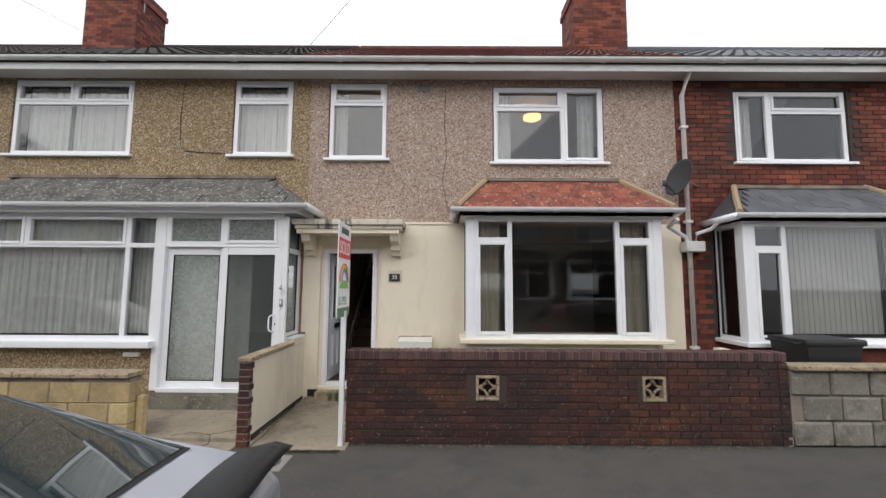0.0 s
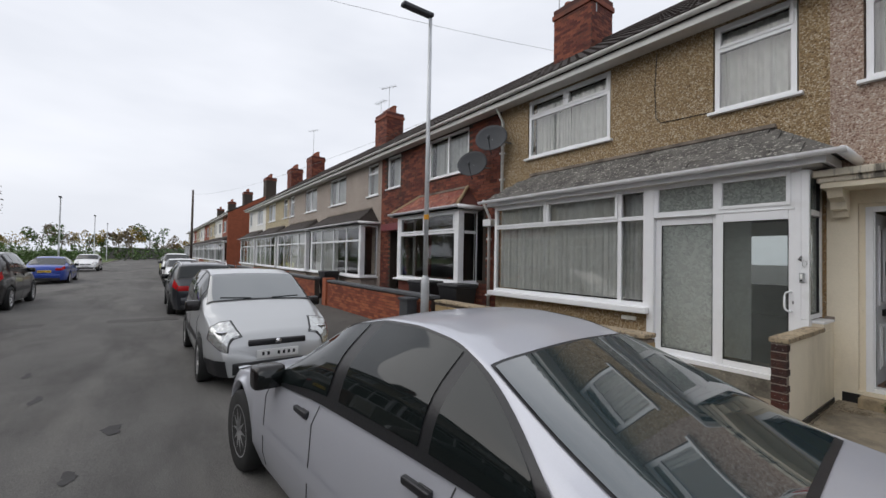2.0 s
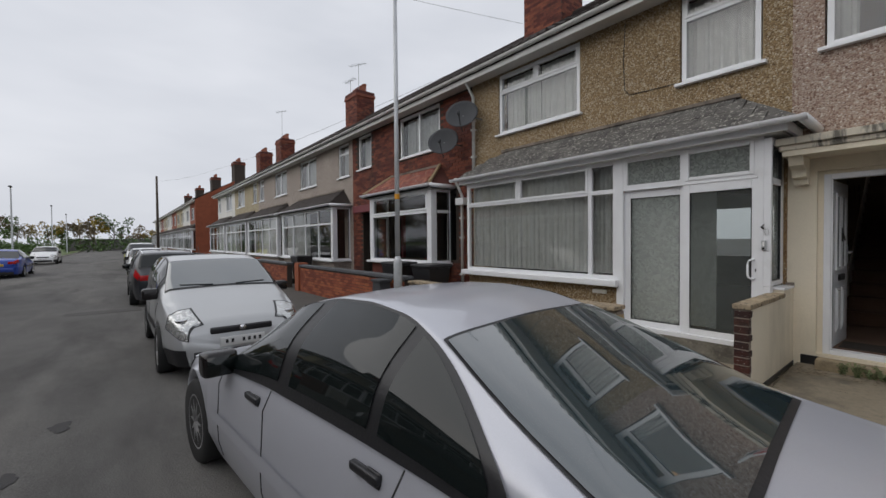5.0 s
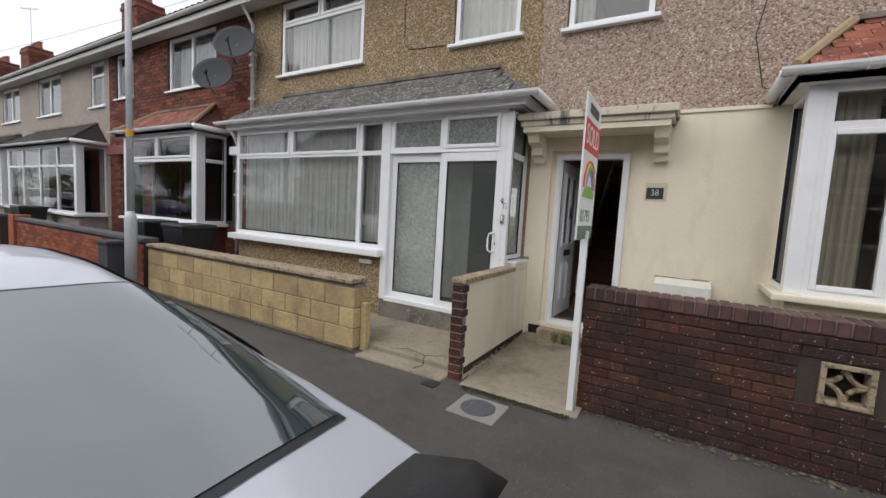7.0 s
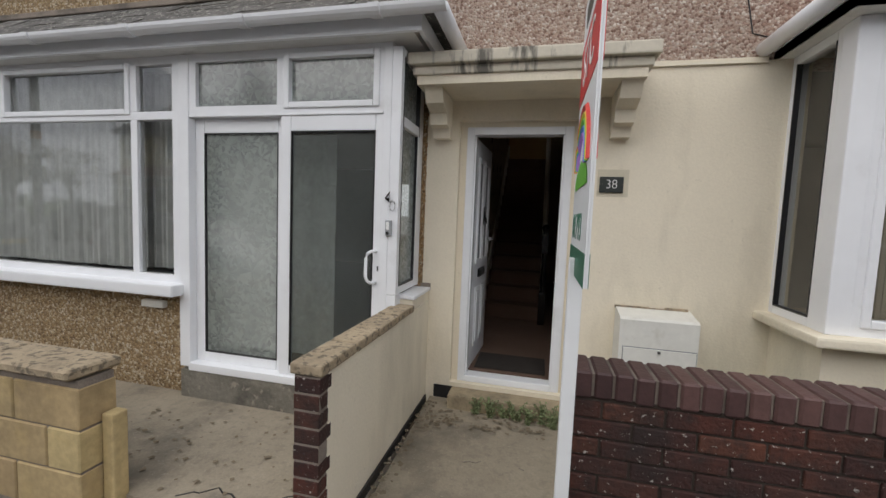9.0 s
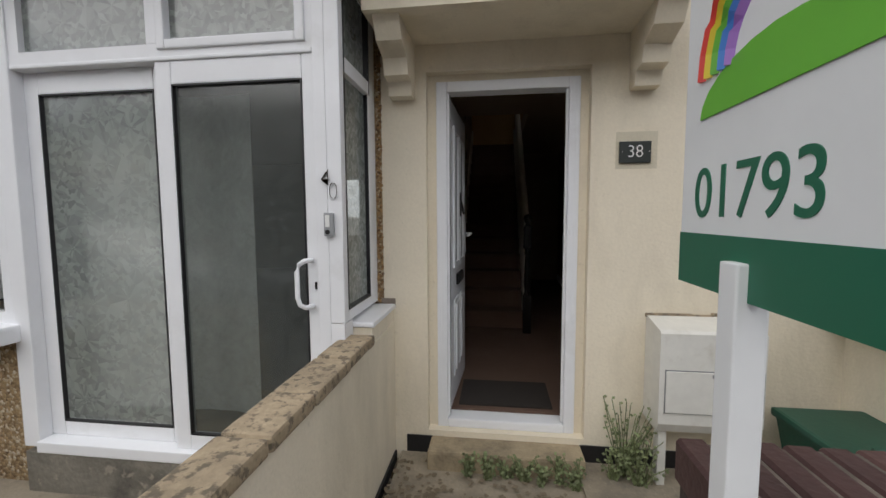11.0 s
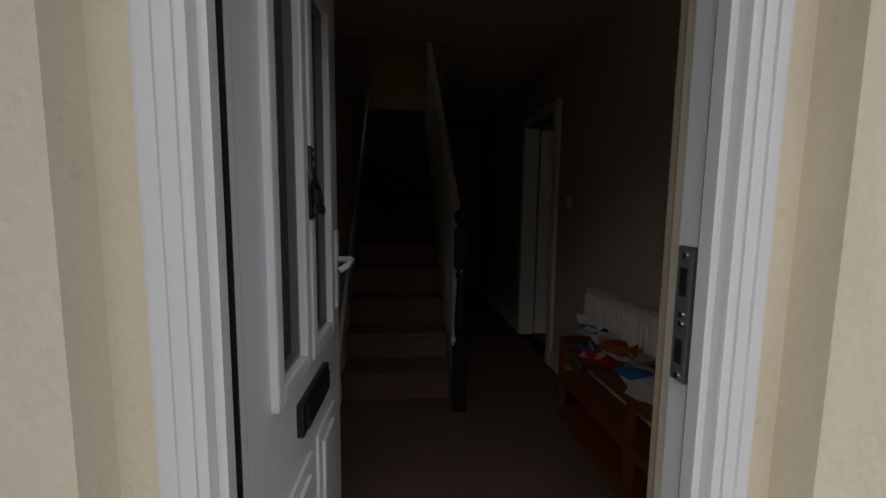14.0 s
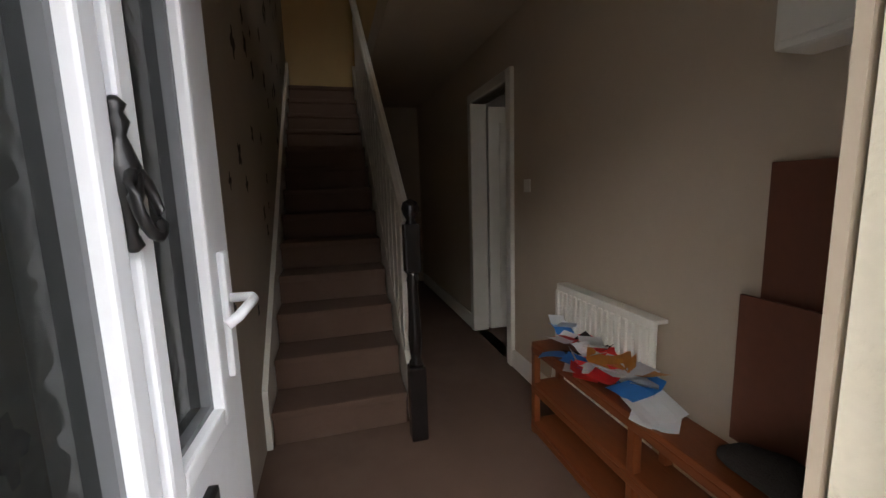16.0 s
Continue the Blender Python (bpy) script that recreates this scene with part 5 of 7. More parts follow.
part("porch_floor", boxes((-3.57, -1.84, YP + 0.21, 0.3, 0.1, 0.3)), "step", h40)
part("porch_ceiling", boxes((-6.98, -1.66, YP - 0.12, 0, 2.75, 2.8)), "upvc_old", h40)
part("porch_fascia", boxes((-7.0, -1.6, YP - 0.15, YP - 0.12, 2.75, 2.86), (-1.63, -1.6, YP - 0.12, 0, 2.75, 2.86)), "upvc", h40)
hip_roof(h40, -7.05, -1.5, -0.002, YP - 0.2, 2.87, 3.42, 0.75, "slate_grey", tile="slate_grey", tw=0.3, rows=4, hips=False)
gutter(h40, -7.15, -1.42, YP - 0.24, 2.86, joints=0.95, mat="upvc")
part("gutter_return", tube(bmesh.new(), [(-1.46, YP - 0.24, 2.83), (-1.46, -0.03, 2.83)], 0.05, 10), "upvc", h40, smooth=True)
downpipe(h40, -7.2, -0.07, 2.95, 5.15)
part("cable", tube(bmesh.new(), [(-3.75, -0.005, 5.0), (-3.78, -0.005, 4.4), (-3.76, -0.005, 3.95), (-3.68, -0.005, 3.85), (-3.0, -0.006, 3.82)], 0.006, 5), "black_plastic", h40)
part("wall_light", boxes((-4.0, -3.78, YP - 0.0, YP + 0.05, 0.75, 0.81), bevel=0.01), "white_box", h40, "small white vent cover")
part("brickwork_foot", boxes((-3.58, -1.87, YP - 0.02, YP + 0.2, 0.04, 0.28)), "grey_block", h40)

# house 36: red brick with a splayed slate-roofed bay
H36 = [(5.05, 6.86, 3.70, 4.9), (4.6, 7.4, 1.0, 2.7)]
h36 = house(4.1, 9.9, "dark_mortar", H36, "dark red brick terrace house with a slate-roofed bay window", roof="slate_dark", brick="brick_red")
window(h36, 5.07, 6.84, 3.72, 4.88, 0.02, -1, [("v", 5.63, 3.78, 4.82), ("h", 4.55, 5.66, 6.78)], [(5.1, 5.6, 3.75, 4.85), (5.66, 6.8, 4.57, 4.85)])
curtain(5.12, 5.45, 3.78, 4.84, 0.22, "net", "white curtain at the upstairs window of the brick house")
room_floors(h36, 4.1, 9.9, 0, 1, 7.0, [0.3, 2.95])
bay(h36, 4.62, 7.3, 0.6, 1.0, 2.66, "brick_red", [("v", 5.2, 1.06, 2.6), ("v", 6.7, 1.06, 2.6), ("h", 2.3, 4.8, 5.17)], [(4.78, 5.17, 1.05, 2.27)], "slate_dark", 0.45, 3.3,
    tile="slate_dark", tw=0.24, rows=5, transom=None, hips=True)
for i in range(19):
    x = 5.25 + 0.075 * i
    part("blind_slat", boxes((x, x + 0.068, -0.42, -0.416, 1.1, 2.6)), "blind", h36)
dish36 = thing("satellite_dish", (4.3, -0.2, 3.3), "dark grey satellite dish on a wall bracket", "satellite dish", group="satellite dishes")


def dish_parts(e, c, r, face, arm):
    c = Vector(c)
    d = Vector(face).normalized()
    rot = d.to_track_quat("Z", "Y").to_matrix().to_4x4()
    bm = lathe(bmesh.new(), (0, 0, 0), [(0.01, -0.005), (r * 0.5, 0.015), (r * 0.85, 0.05), (r, 0.075), (r, 0.085), (r * 0.85, 0.06), (r * 0.5, 0.025), (0.01, 0.006)], 24)
    bmesh.ops.transform(bm, matrix=Matrix.Translation(c) @ rot, verts=bm.verts)
    part("reflector", bm, "dish", e, smooth=True)
    tip = c + d * r * 1.1 + Vector((0, 0, -r * 0.55))
    part("feed_arm", tube(bmesh.new(), [c + Vector((0, 0, -r * 0.9)), c + d * r * 0.5 + Vector((0, 0, -r * 0.95)), tip], 0.012, 6), "dish", e)
    part("receiver", lathe(bmesh.new(), tip, [(0.02, -0.05), (0.035, -0.04), (0.035, 0.03), (0.02, 0.04)], 10), "dish", e, smooth=True)
    part("bracket", tube(bmesh.new(), [c, Vector(arm) + Vector((0, -0.1, 0)), arm], 0.018, 6), "grey_metal", e)


dish_parts(dish36, (3.98, -0.35, 3.35), 0.28, (-0.95, -0.12, 0.25), (4.35, 0.0, 3.3))
for cx, cz in ((-7.2, 4.3), (-7.85, 3.84)):
    e = thing("satellite_dish", (cx, -0.3, cz), "grey satellite dish bracketed to the brick front", "satellite dish", group="satellite dishes")
    dish_parts(e, (cx, -0.4, cz), 0.36, (0.5, -0.72, 0.42), (cx + 0.2, 0.0, cz - 0.05))

# house 42: red brick, recessed oxblood porch, bay
H42 = [(-10.35, -8.5, 3.9, 5.04), (-12.9, -12.0, 3.95, 5.04), (-10.9, -7.9, 1.1, 2.85), (-12.6, -11.6, 0.3, 2.6)]
h42 = house(-13.3, -7.3, "dark_mortar", H42, "red brick terrace house with an oxblood porch and small bay", brick="brick_red")
window(h42, -10.34, -8.51, 3.9, 5.03, 0.03, -1, [("v", -9.42, 3.96, 4.97)], [])
window(h42, -12.89, -12.01, 3.95, 5.03, 0.03, -1, [], [])
curtain(-10.28, -8.58, 3.95, 4.98, 0.25, "net", "white blind filling the upstairs window")
curtain(-12.84, -12.06, 3.98, 4.98, 0.25, "net", "white blind filling the upstairs window")
room_floors(h42, -13.3, -7.3, 0, 1, 7.0, [0.3, 2.95])
bay(h42, -11.05, -8.1, 0.6, 1.05, 2.8, "brick_red", [("v", -9.6, 2.3, 2.74), ("h", 2.28, -10.87, -8.28)], [(-10.87, -9.62, 2.32, 2.76), (-9.58, -8.28, 2.32, 2.76)], "tile_maroon", 0.5, 3.45, tile="tile_red", tw=0.22, rows=4, transom=2.28)
part("porch_back", boxes((-12.6, -11.6, 0.9, 1.0, 0.3, 2.6)), "oxblood", h42)
part("porch_lintel", boxes((-12.75, -11.3, -0.3, 0.0, 2.5, 2.72), bevel=0.01), "oxblood", h42)
part("front_door", boxes((-12.45, -11.7, 0.84, 0.9, 0.3, 2.3), bevel=0.01), "black_gloss", h42)
downpipe(h42, -7.55, -0.12, 0.3, 3.0, 0.2)
part("hopper", boxes((-7.68, -7.4, -0.22, -0.04, 2.4, 2.56), bevel=0.02), "upvc", h42)


# the rest of the terrace
def plain_house(x0, x1, mat, label, bay_roof, porch=True, brick=None, roof="tile_brown", y=0.0, f=1, flip=False, rows=8, net=True, top=5.1, ridge=7.7, lift=0.0):
    w = x1 - x0
    fx = (lambda a: x1 - a) if flip else (lambda a: x0 + a)

    def span(a, b):
        p, q = fx(a), fx(b)
        return (min(p, q), max(p, q))
    u, s = span(0.9, 2.75), span(w - 1.15, w - 0.3)
    holes = [(*u, 3.85, 5.02), (*s, 3.85, 5.02), (x0 + 0.7, x1 - 0.7, 0.4, 2.78)]
    h = house(x0, x1, mat, holes, label, y=y, f=f, roof=roof, brick=brick, roof_rows=rows, top=top, ridge=ridge)
    window(h, *u, 3.86, 5.02, y + f * 0.03, -f, [("v", sum(u) / 2, 3.92, 4.96)], [])
    window(h, *s, 3.86, 5.02, y + f * 0.03, -f, [("h", 4.68, s[0] + 0.06, s[1] - 0.06)], [])
    if net:
        for q in (u, s):
            curtain(q[0] + 0.06, q[1] - 0.06, 3.92 + lift, 4.98 + lift, y + f * 0.25, "net", "pale net curtain behind an upstairs window")
        if f > 0:
            curtain(fx(0.6), fx(w * 0.55), 1.0, 2.65, y - 0.48, "net", "pale net curtain behind a bay window")
    room_floors(h, x0, x1, y, f, 7.0, [0.3, 2.95])
    b = span(0.35, w - 0.25) if porch else span(0.35, 3.1)
    m = b[0] + (b[1] - b[0]) * 0.52
    bay(h, b[0], b[1], 0.65, 0.95, 2.75, mat, [("v", m, 1.0, 2.7), ("v", (m + b[0]) / 2, 1.0, 2.7), ("v", (m + b[1]) / 2, 1.0, 2.7), ("h", 2.2, b[0] + 0.18, b[1] - 0.18)], [], bay_roof, 0.6, 3.4, y=y, f=f, tile=bay_roof, tw=0.3, rows=4, hips=False)
    h.location.z += lift
    return h


plain_house(-19.3, -13.3, "grey_dash", "grey pebbledash terrace house with a glazed white porch", "tile_brown")
plain_house(-25.2, -19.3, "grey_dash", "grey-brown pebbledash terrace house with a dark bay roof", "tile_brown", flip=True)
plain_house(-31.1, -25.2, "buff_dash", "buff pebbledash terrace house with a white bay", "tile_brown")
plain_house(-37.0, -31.1, "white_render", "white rendered end terrace house", "tile_brown", flip=True)
plain_house(9.9, 15.8, "grey_dash", "grey pebbledash terrace house beyond the brick one", "slate_dark")
for i in range(9):
    plain_house(-49.5 - 6 * i, -43.5 - 6 * i, "brick_orange" if i % 3 == 0 else ("white_render" if i % 3 == 1 else "buff_dash"), "distant terrace house in brick and render", "tile_brown", rows=5, net=False, y=-0.4, flip=bool(i % 2), top=5.5)
gb = bmesh.new()
prism(gb, [(-0.76, -0.2), (6.6, -0.2), (6.6, 5.5), (3.1, 7.75), (-0.76, 5.5)], -0.15, 0.0)
bmesh.ops.transform(gb, matrix=Matrix.Translation((-43.35, 0, 0)) @ Matrix.Rotation(radians(90), 4, "Z"), verts=gb.verts)
solo("gable_wall", gb, "brick_orange", "bare red brick gable end of the far terrace", "wall", kind="structure")

# the opposite terrace
SY, RISE_S = -15.6, 0.25
plain_house(-23.2, -17.4, "yellow_render", "pale yellow end terrace house across the street", "tile_red", y=SY, f=-1, flip=True, lift=RISE_S)
for k, xr in enumerate((-11.5, -5.6, 0.3, 6.2, 12.1)):
    plain_house(xr - 5.9, xr, ("tan_grey_dash", "grey_dash")[k % 2], "drab pebbledash terrace house across the street", "tile_brown", y=SY, f=-1, flip=bool(k % 2), lift=RISE_S)
part_b = bmesh.new()
prism(part_b, [(-7.0, -0.2), (0, -0.2), (0, 5.35), (-3.5, 7.85), (-7.0, 5.35)], -0.12, 0.0)
bmesh.ops.transform(part_b, matrix=Matrix.Translation((-23.21, SY, 0)) @ Matrix.Rotation(radians(90), 4, "Z"), verts=part_b.verts)
solo("gable_wall", part_b, "yellow_render", "pale yellow rendered gable end", "wall", kind="structure")
for x in (-7.6, 4.15):
    chimney(x, 3.4, 7.0, 8.95 if x < 0 else 9.0, "square red brick chimney stack with clay pots", pots=4 if x < 0 else 2)
for x in (-19.3, -31.0, -36.4):
    chimney(x, 3.4, 7.0, 9.0, "red brick chimney stack with a row of pots", pots=5)
for x in (-43.8, -55.5, -67.5, -79.5):
    chimney(x, 3.0, 7.0, 9.3, "far red brick chimney stack", pots=4, bricks=False)
for x in (-17.4, -5.6):
    chimney(x, SY - 3.4, 7.2, 9.3, "red brick chimney stack across the street", pots=4, bricks=x < -9)
aerial((-8.2, 3.1, 8.9), 1.3, "grey television aerial on a chimney", 0.3)
aerial((-6.95, 3.1, 8.4), 1.6, "grey television aerial on a chimney", 0.2)
aerial((-19.0, 3.2, 8.9), 1.5, "grey television aerial on a chimney", 0.5)
aerial((-19.9, 3.2, 8.9), 1.0, "grey television aerial on a chimney", 0.1)
aerial((4.65, 3.1, 8.6), 1.2, "grey television aerial on a chimney", 1.2)
aerial((-31.0, 3.2, 8.9), 2.2, "grey television aerial on a chimney", 0.5)


# ---- garden walls ----
GY = -14.0
WX0, WX1, WY = -0.65, 4.28, -1.6
bw = thing("brick_wall", (1.8, WY, 0), "dark red brick garden wall with a soldier coping and two pierced blocks", "garden wall")
SQ = [(0.8, 1.06), (2.66, 2.92)]
bm = pierced(bmesh.new(), WX0 + 0.01, WX1 - 0.01, -0.15, 0.92, WY + 0.012, WY + 0.19, [(a, b, 0.475, 0.745) for a, b in SQ])
part("mortar_core", bm, "dark_mortar", bw, kind="stuff")
full, half = piece_mesh("brick", 0.215, 0.1, 0.065, "brick_piece"), piece_mesh("half_brick", 0.1025, 0.1, 0.065, "brick_piece")
for r in range(12):
    z = 0.0325 + 0.075 * r + 0.01
    x = WX0
    first = True
    while x < WX1 - 0.03:
        w = 0.1025 if (first and r % 2) else 0.215
        if x + w > WX1 + 0.01:
            w = 0.1025
            if x + w > WX1 + 0.02:
                break
        first = False
        hit = [q for q in SQ if 0.45 < z < 0.77 and x + w > q[0] - 0.005 and x < q[1] + 0.005]
        if hit:
            a, b = hit[0]
            if a - x > 0.105:
                put_piece("brick", half, bw, (x + 0.052, WY + 0.05, z), 0.006)
            if x + w - b > 0.105:
                put_piece("brick", half, bw, (x + w - 0.052, WY + 0.05, z), 0.006)
        else:
            put_piece("brick", full if w > 0.2 else half, bw, (x + w / 2, WY + 0.05 + random.uniform(-0.002, 0.002), z), 0.006)
        x += w + 0.01
cop = piece_mesh("coping_brick", 0.065, 0.215, 0.105, "brick_coping", 0.008)
for i in range(66):
    put_piece("coping_brick", cop, bw, (WX0 + 0.033 + 0.0749 * i, WY + 0.1, 0.965 + random.uniform(-0.003, 0.003)), 0.012)
part("coping_bed", boxes((WX0 + 0.01, WX1 - 0.01, WY + 0.006, WY + 0.194, 0.92, 1.009)), "mortar", bw)
for a, b in SQ:
    c, zc = (a + b) / 2, 0.61
    blk = part("screen_block", boxes((a, a + 0.03, WY - 0.008, WY + 0.11, 0.475, 0.745), (b - 0.03, b, WY - 0.008, WY + 0.11, 0.475, 0.745), (a + 0.03, b - 0.03, WY - 0.008, WY + 0.11, 0.475, 0.505), (a + 0.03, b - 0.03, WY - 0.008, WY + 0.11, 0.715, 0.745), bevel=0.006), "coping_stone", bw, "pierced concrete screen block")
    for sx in (-1, 1):
        for sz in (-1, 1):
            k = [(c + sx * (0.105 - 0.1 * math.sin(t)), zc + sz * (0.105 - 0.1 * math.cos(t))) for t in [math.pi / 2 * q / 8 for q in range(9)]]
            part("petal", tube(bmesh.new(), [(x, WY + 0.045, z) for x, z in k], 0.016, 6), "coping_stone", blk)
    # Added dark sheet stands in for the yard's shade seen through the openings.
    part("backing", boxes((a + 0.0, b - 0.0, WY + 0.15, WY + 0.16, 0.47, 0.75)), "dark_mortar", blk)

# 40: buff block wall
lw = thing("block_wall", (-5, WY, 0), "low buff stone block wall with a weathered coping", "garden wall")
part("core", boxes((-7.34, -2.96, -1.75, -1.58, -0.1, 0.72)), "mortar", lw)
blk, hblk = piece_mesh("block", 0.43, 0.19, 0.212, "stone_block", 0.007), piece_mesh("half_block", 0.21, 0.19, 0.212, "stone_block", 0.007)
for r in range(3):
    x = -7.35
    while x < -2.96:
        w = 0.22 if (r % 2 and (x < -7.3 or x > -3.2)) else 0.44
        put_piece("block", blk if w > 0.3 else hblk, lw, (x + w / 2, -1.665, 0.135 + 0.22 * r), 0.003)
        x += w
cp = piece_mesh("coping_slab", 0.62, 0.27, 0.055, "coping_stone", 0.012)
for i in range(7):
    put_piece("coping_slab", cp, lw, (-7.02 + 0.625 * i, -1.665, 0.712 + 0.045), 0.005)
part("end_pier", boxes((-2.945, -2.87, -1.66, -1.58, -0.05, 0.52), bevel=0.012), "stone_block", lw)

# 36: grey block wall, side wall
gw = thing("grey_wall", (6, WY, 0), "weathered grey stone block garden wall", "garden wall")
part("core", boxes((4.3, 12.0, -1.6, -1.42, -0.1, 0.82)), "mortar", gw)
gb1 = piece_mesh("block", 0.42, 0.2, 0.255, "grey_block", 0.018)
for r in range(3):
    for i in range(17):
        put_piece("block", gb1, gw, (4.52 + 0.435 * i + (0.12 if r % 2 else 0), -1.53, 0.14 + 0.27 * r), 0.012)
part("coping", boxes((4.3, 12.0, -1.68, -1.4, 0.83, 0.88), bevel=0.015), "coping_stone", gw)
solo("side_wall", boxes((4.12, 4.24, -1.4, -0.6, -0.1, 0.93), bevel=0.01), "cream", "low cream side wall beside the bay", "garden wall")


def wheelie_bin(at, yaw, body, label):
    e = thing("wheelie_bin", at, label, "bin", group="wheelie bins")
    x, y, z = at
    bm = bmesh.new()
    solid(bm, [[(x + a * s, y + b * t, z + h) for a, b in ((-1, -1), (1, -1), (1, 1), (-1, 1))] for s, t, h in ((0.2, 0.23, 0.05), (0.28, 0.33, 0.95))])
    part("body", bm, body, e)
    bm = box(bmesh.new(), x - 0.3, x + 0.3, y - 0.38, y + 0.36, z + 0.95, z + 1.03, bevel=0.03)
    part("lid", bm, body, e)
    part("handle", tube(bmesh.new(), [(x - 0.22, y + 0.36, z + 0.98), (x - 0.22, y + 0.43, z + 0.98), (x + 0.22, y + 0.43, z + 0.98), (x + 0.22, y + 0.36, z + 0.98)], 0.015, 6), body, e)
    for s in (-1, 1):
        part("wheel", lathe(bmesh.new(), (x + s * 0.24, y + 0.22, z + 0.1), [(0.1, -0.025), (0.1, 0.025)], 14, "x"), "black_plastic", e)
    e.rotation_euler = (0, 0, radians(yaw))
    return e


wheelie_bin((5.1, -1.05, 0.1), 90, "black_plastic", "black wheelie bin with its lid shut behind the wall")
wheelie_bin((-7.6, -1.0, 0.05), 90, "black_plastic", "black wheelie bin behind the low wall")
wheelie_bin((-8.9, -1.0, 0.05), 90, "black_plastic", "black wheelie bin behind the red brick wall")
wheelie_bin((-15.3, -1.1, 0.05), 90, "black_plastic", "black wheelie bin behind the garden wall")
rb = thing("recycling_box", (0.62, -0.35, 0.1), "small dark green recycling caddy on the ground", "bin")
bm = bmesh.new()
solid(bm, [[(0.62 + a * s, -0.35 + b * s * 0.8, h) for a, b in ((-1, -1), (1, -1), (1, 1), (-1, 1))] for s, h in ((0.19, 0.1), (0.25, 0.5))])
part("body", bm, "bin_green", rb)
part("lid", boxes((0.35, 0.89, -0.58, -0.13, 0.5, 0.545), bevel=0.018), "bin_green", rb)
part("handle", tube(bmesh.new(), [(0.44, -0.57, 0.53), (0.44, -0.61, 0.59), (0.6, -0.61, 0.6), (0.6, -0.57, 0.54)], 0.012, 6), "bin_green", rb)

# 42 and onward: brick garden walls
for i, (xa, xb, hgt) in enumerate(((-13.6, -7.5, 0.78), (-19.2, -14.9, 0.8), (-25, -20.4, 0.8), (-31, -26, 0.8), (-37, -32, 0.75))):
    g = thing("brick_garden_wall", ((xa + xb) / 2, -1.65, 0), "orange-red brick garden wall with dark coping", "garden wall", group="brick garden walls")
    part("core", boxes((xa, xb, -1.75, -1.58, -0.1, hgt)), "dark_mortar", g)
    if i < 2:
        part("bricks", brick_bond(bmesh.new(), xa, xb, 0.0, hgt, -1.75, []), "brick_orange", g, kind="stuff")
    part("coping", boxes((xa - 0.03, xb + 0.03, -1.79, -1.54, hgt, hgt + 0.07), bevel=0.012), "slate_dark", g)
    part("pier", boxes((xa - 0.35, xa, -1.82, -1.5, -0.1, hgt + 0.12), bevel=0.01), "brick_orange", g)
sw = thing("brick_garden_wall", (-14, GY, 0), "brown brick garden wall across the street", "garden wall", group="brick garden walls")
part("wall", boxes((-16.0, -12.6, GY - 0.1, GY + 0.1, -0.1, 1.15)), "brick_red", sw)
part("wall", boxes((-23.1, -17.4, GY - 0.1, GY + 0.1, -0.1, 1.15)), "brick_red", sw)
part("coping", boxes((-16.02, -12.58, GY - 0.13, GY + 0.13, 1.15, 1.21), bevel=0.01), "slate_dark", sw)
part("coping", boxes((-23.12, -17.38, GY - 0.13, GY + 0.13, 1.15, 1.21), bevel=0.01), "slate_dark", sw)
for xg in (-16.7, -11.9):
    gate = thing("garden_gate", (xg, GY, 0), "grey metal bar garden gate across the street", "gate", group="garden gates")
    part("gate_post", boxes((xg - 0.6, xg - 0.55, GY - 0.03, GY + 0.03, 0.1, 1.2)), "white_box", gate)
    part("gate_post", boxes((xg + 0.55, xg + 0.6, GY - 0.03, GY + 0.03, 0.1, 1.2)), "white_box", gate)
    part("gate_frame", boxes((xg - 0.55, xg + 0.55, GY - 0.02, GY + 0.02, 0.3, 0.34), (xg - 0.55, xg + 0.55, GY - 0.02, GY + 0.02, 1.1, 1.14)), "white_box", gate)
    for i in range(9):
        part("bar", boxes((xg - 0.5 + 0.12 * i, xg - 0.47 + 0.12 * i, GY - 0.012, GY + 0.012, 0.34, 1.1)), "white_box", gate)
solo("front_wall_south", boxes((-11.2, 13.0, GY - 0.1, GY + 0.1, -0.1, 1.05)), "grey_block", "grey block garden wall across the street", "garden wall")


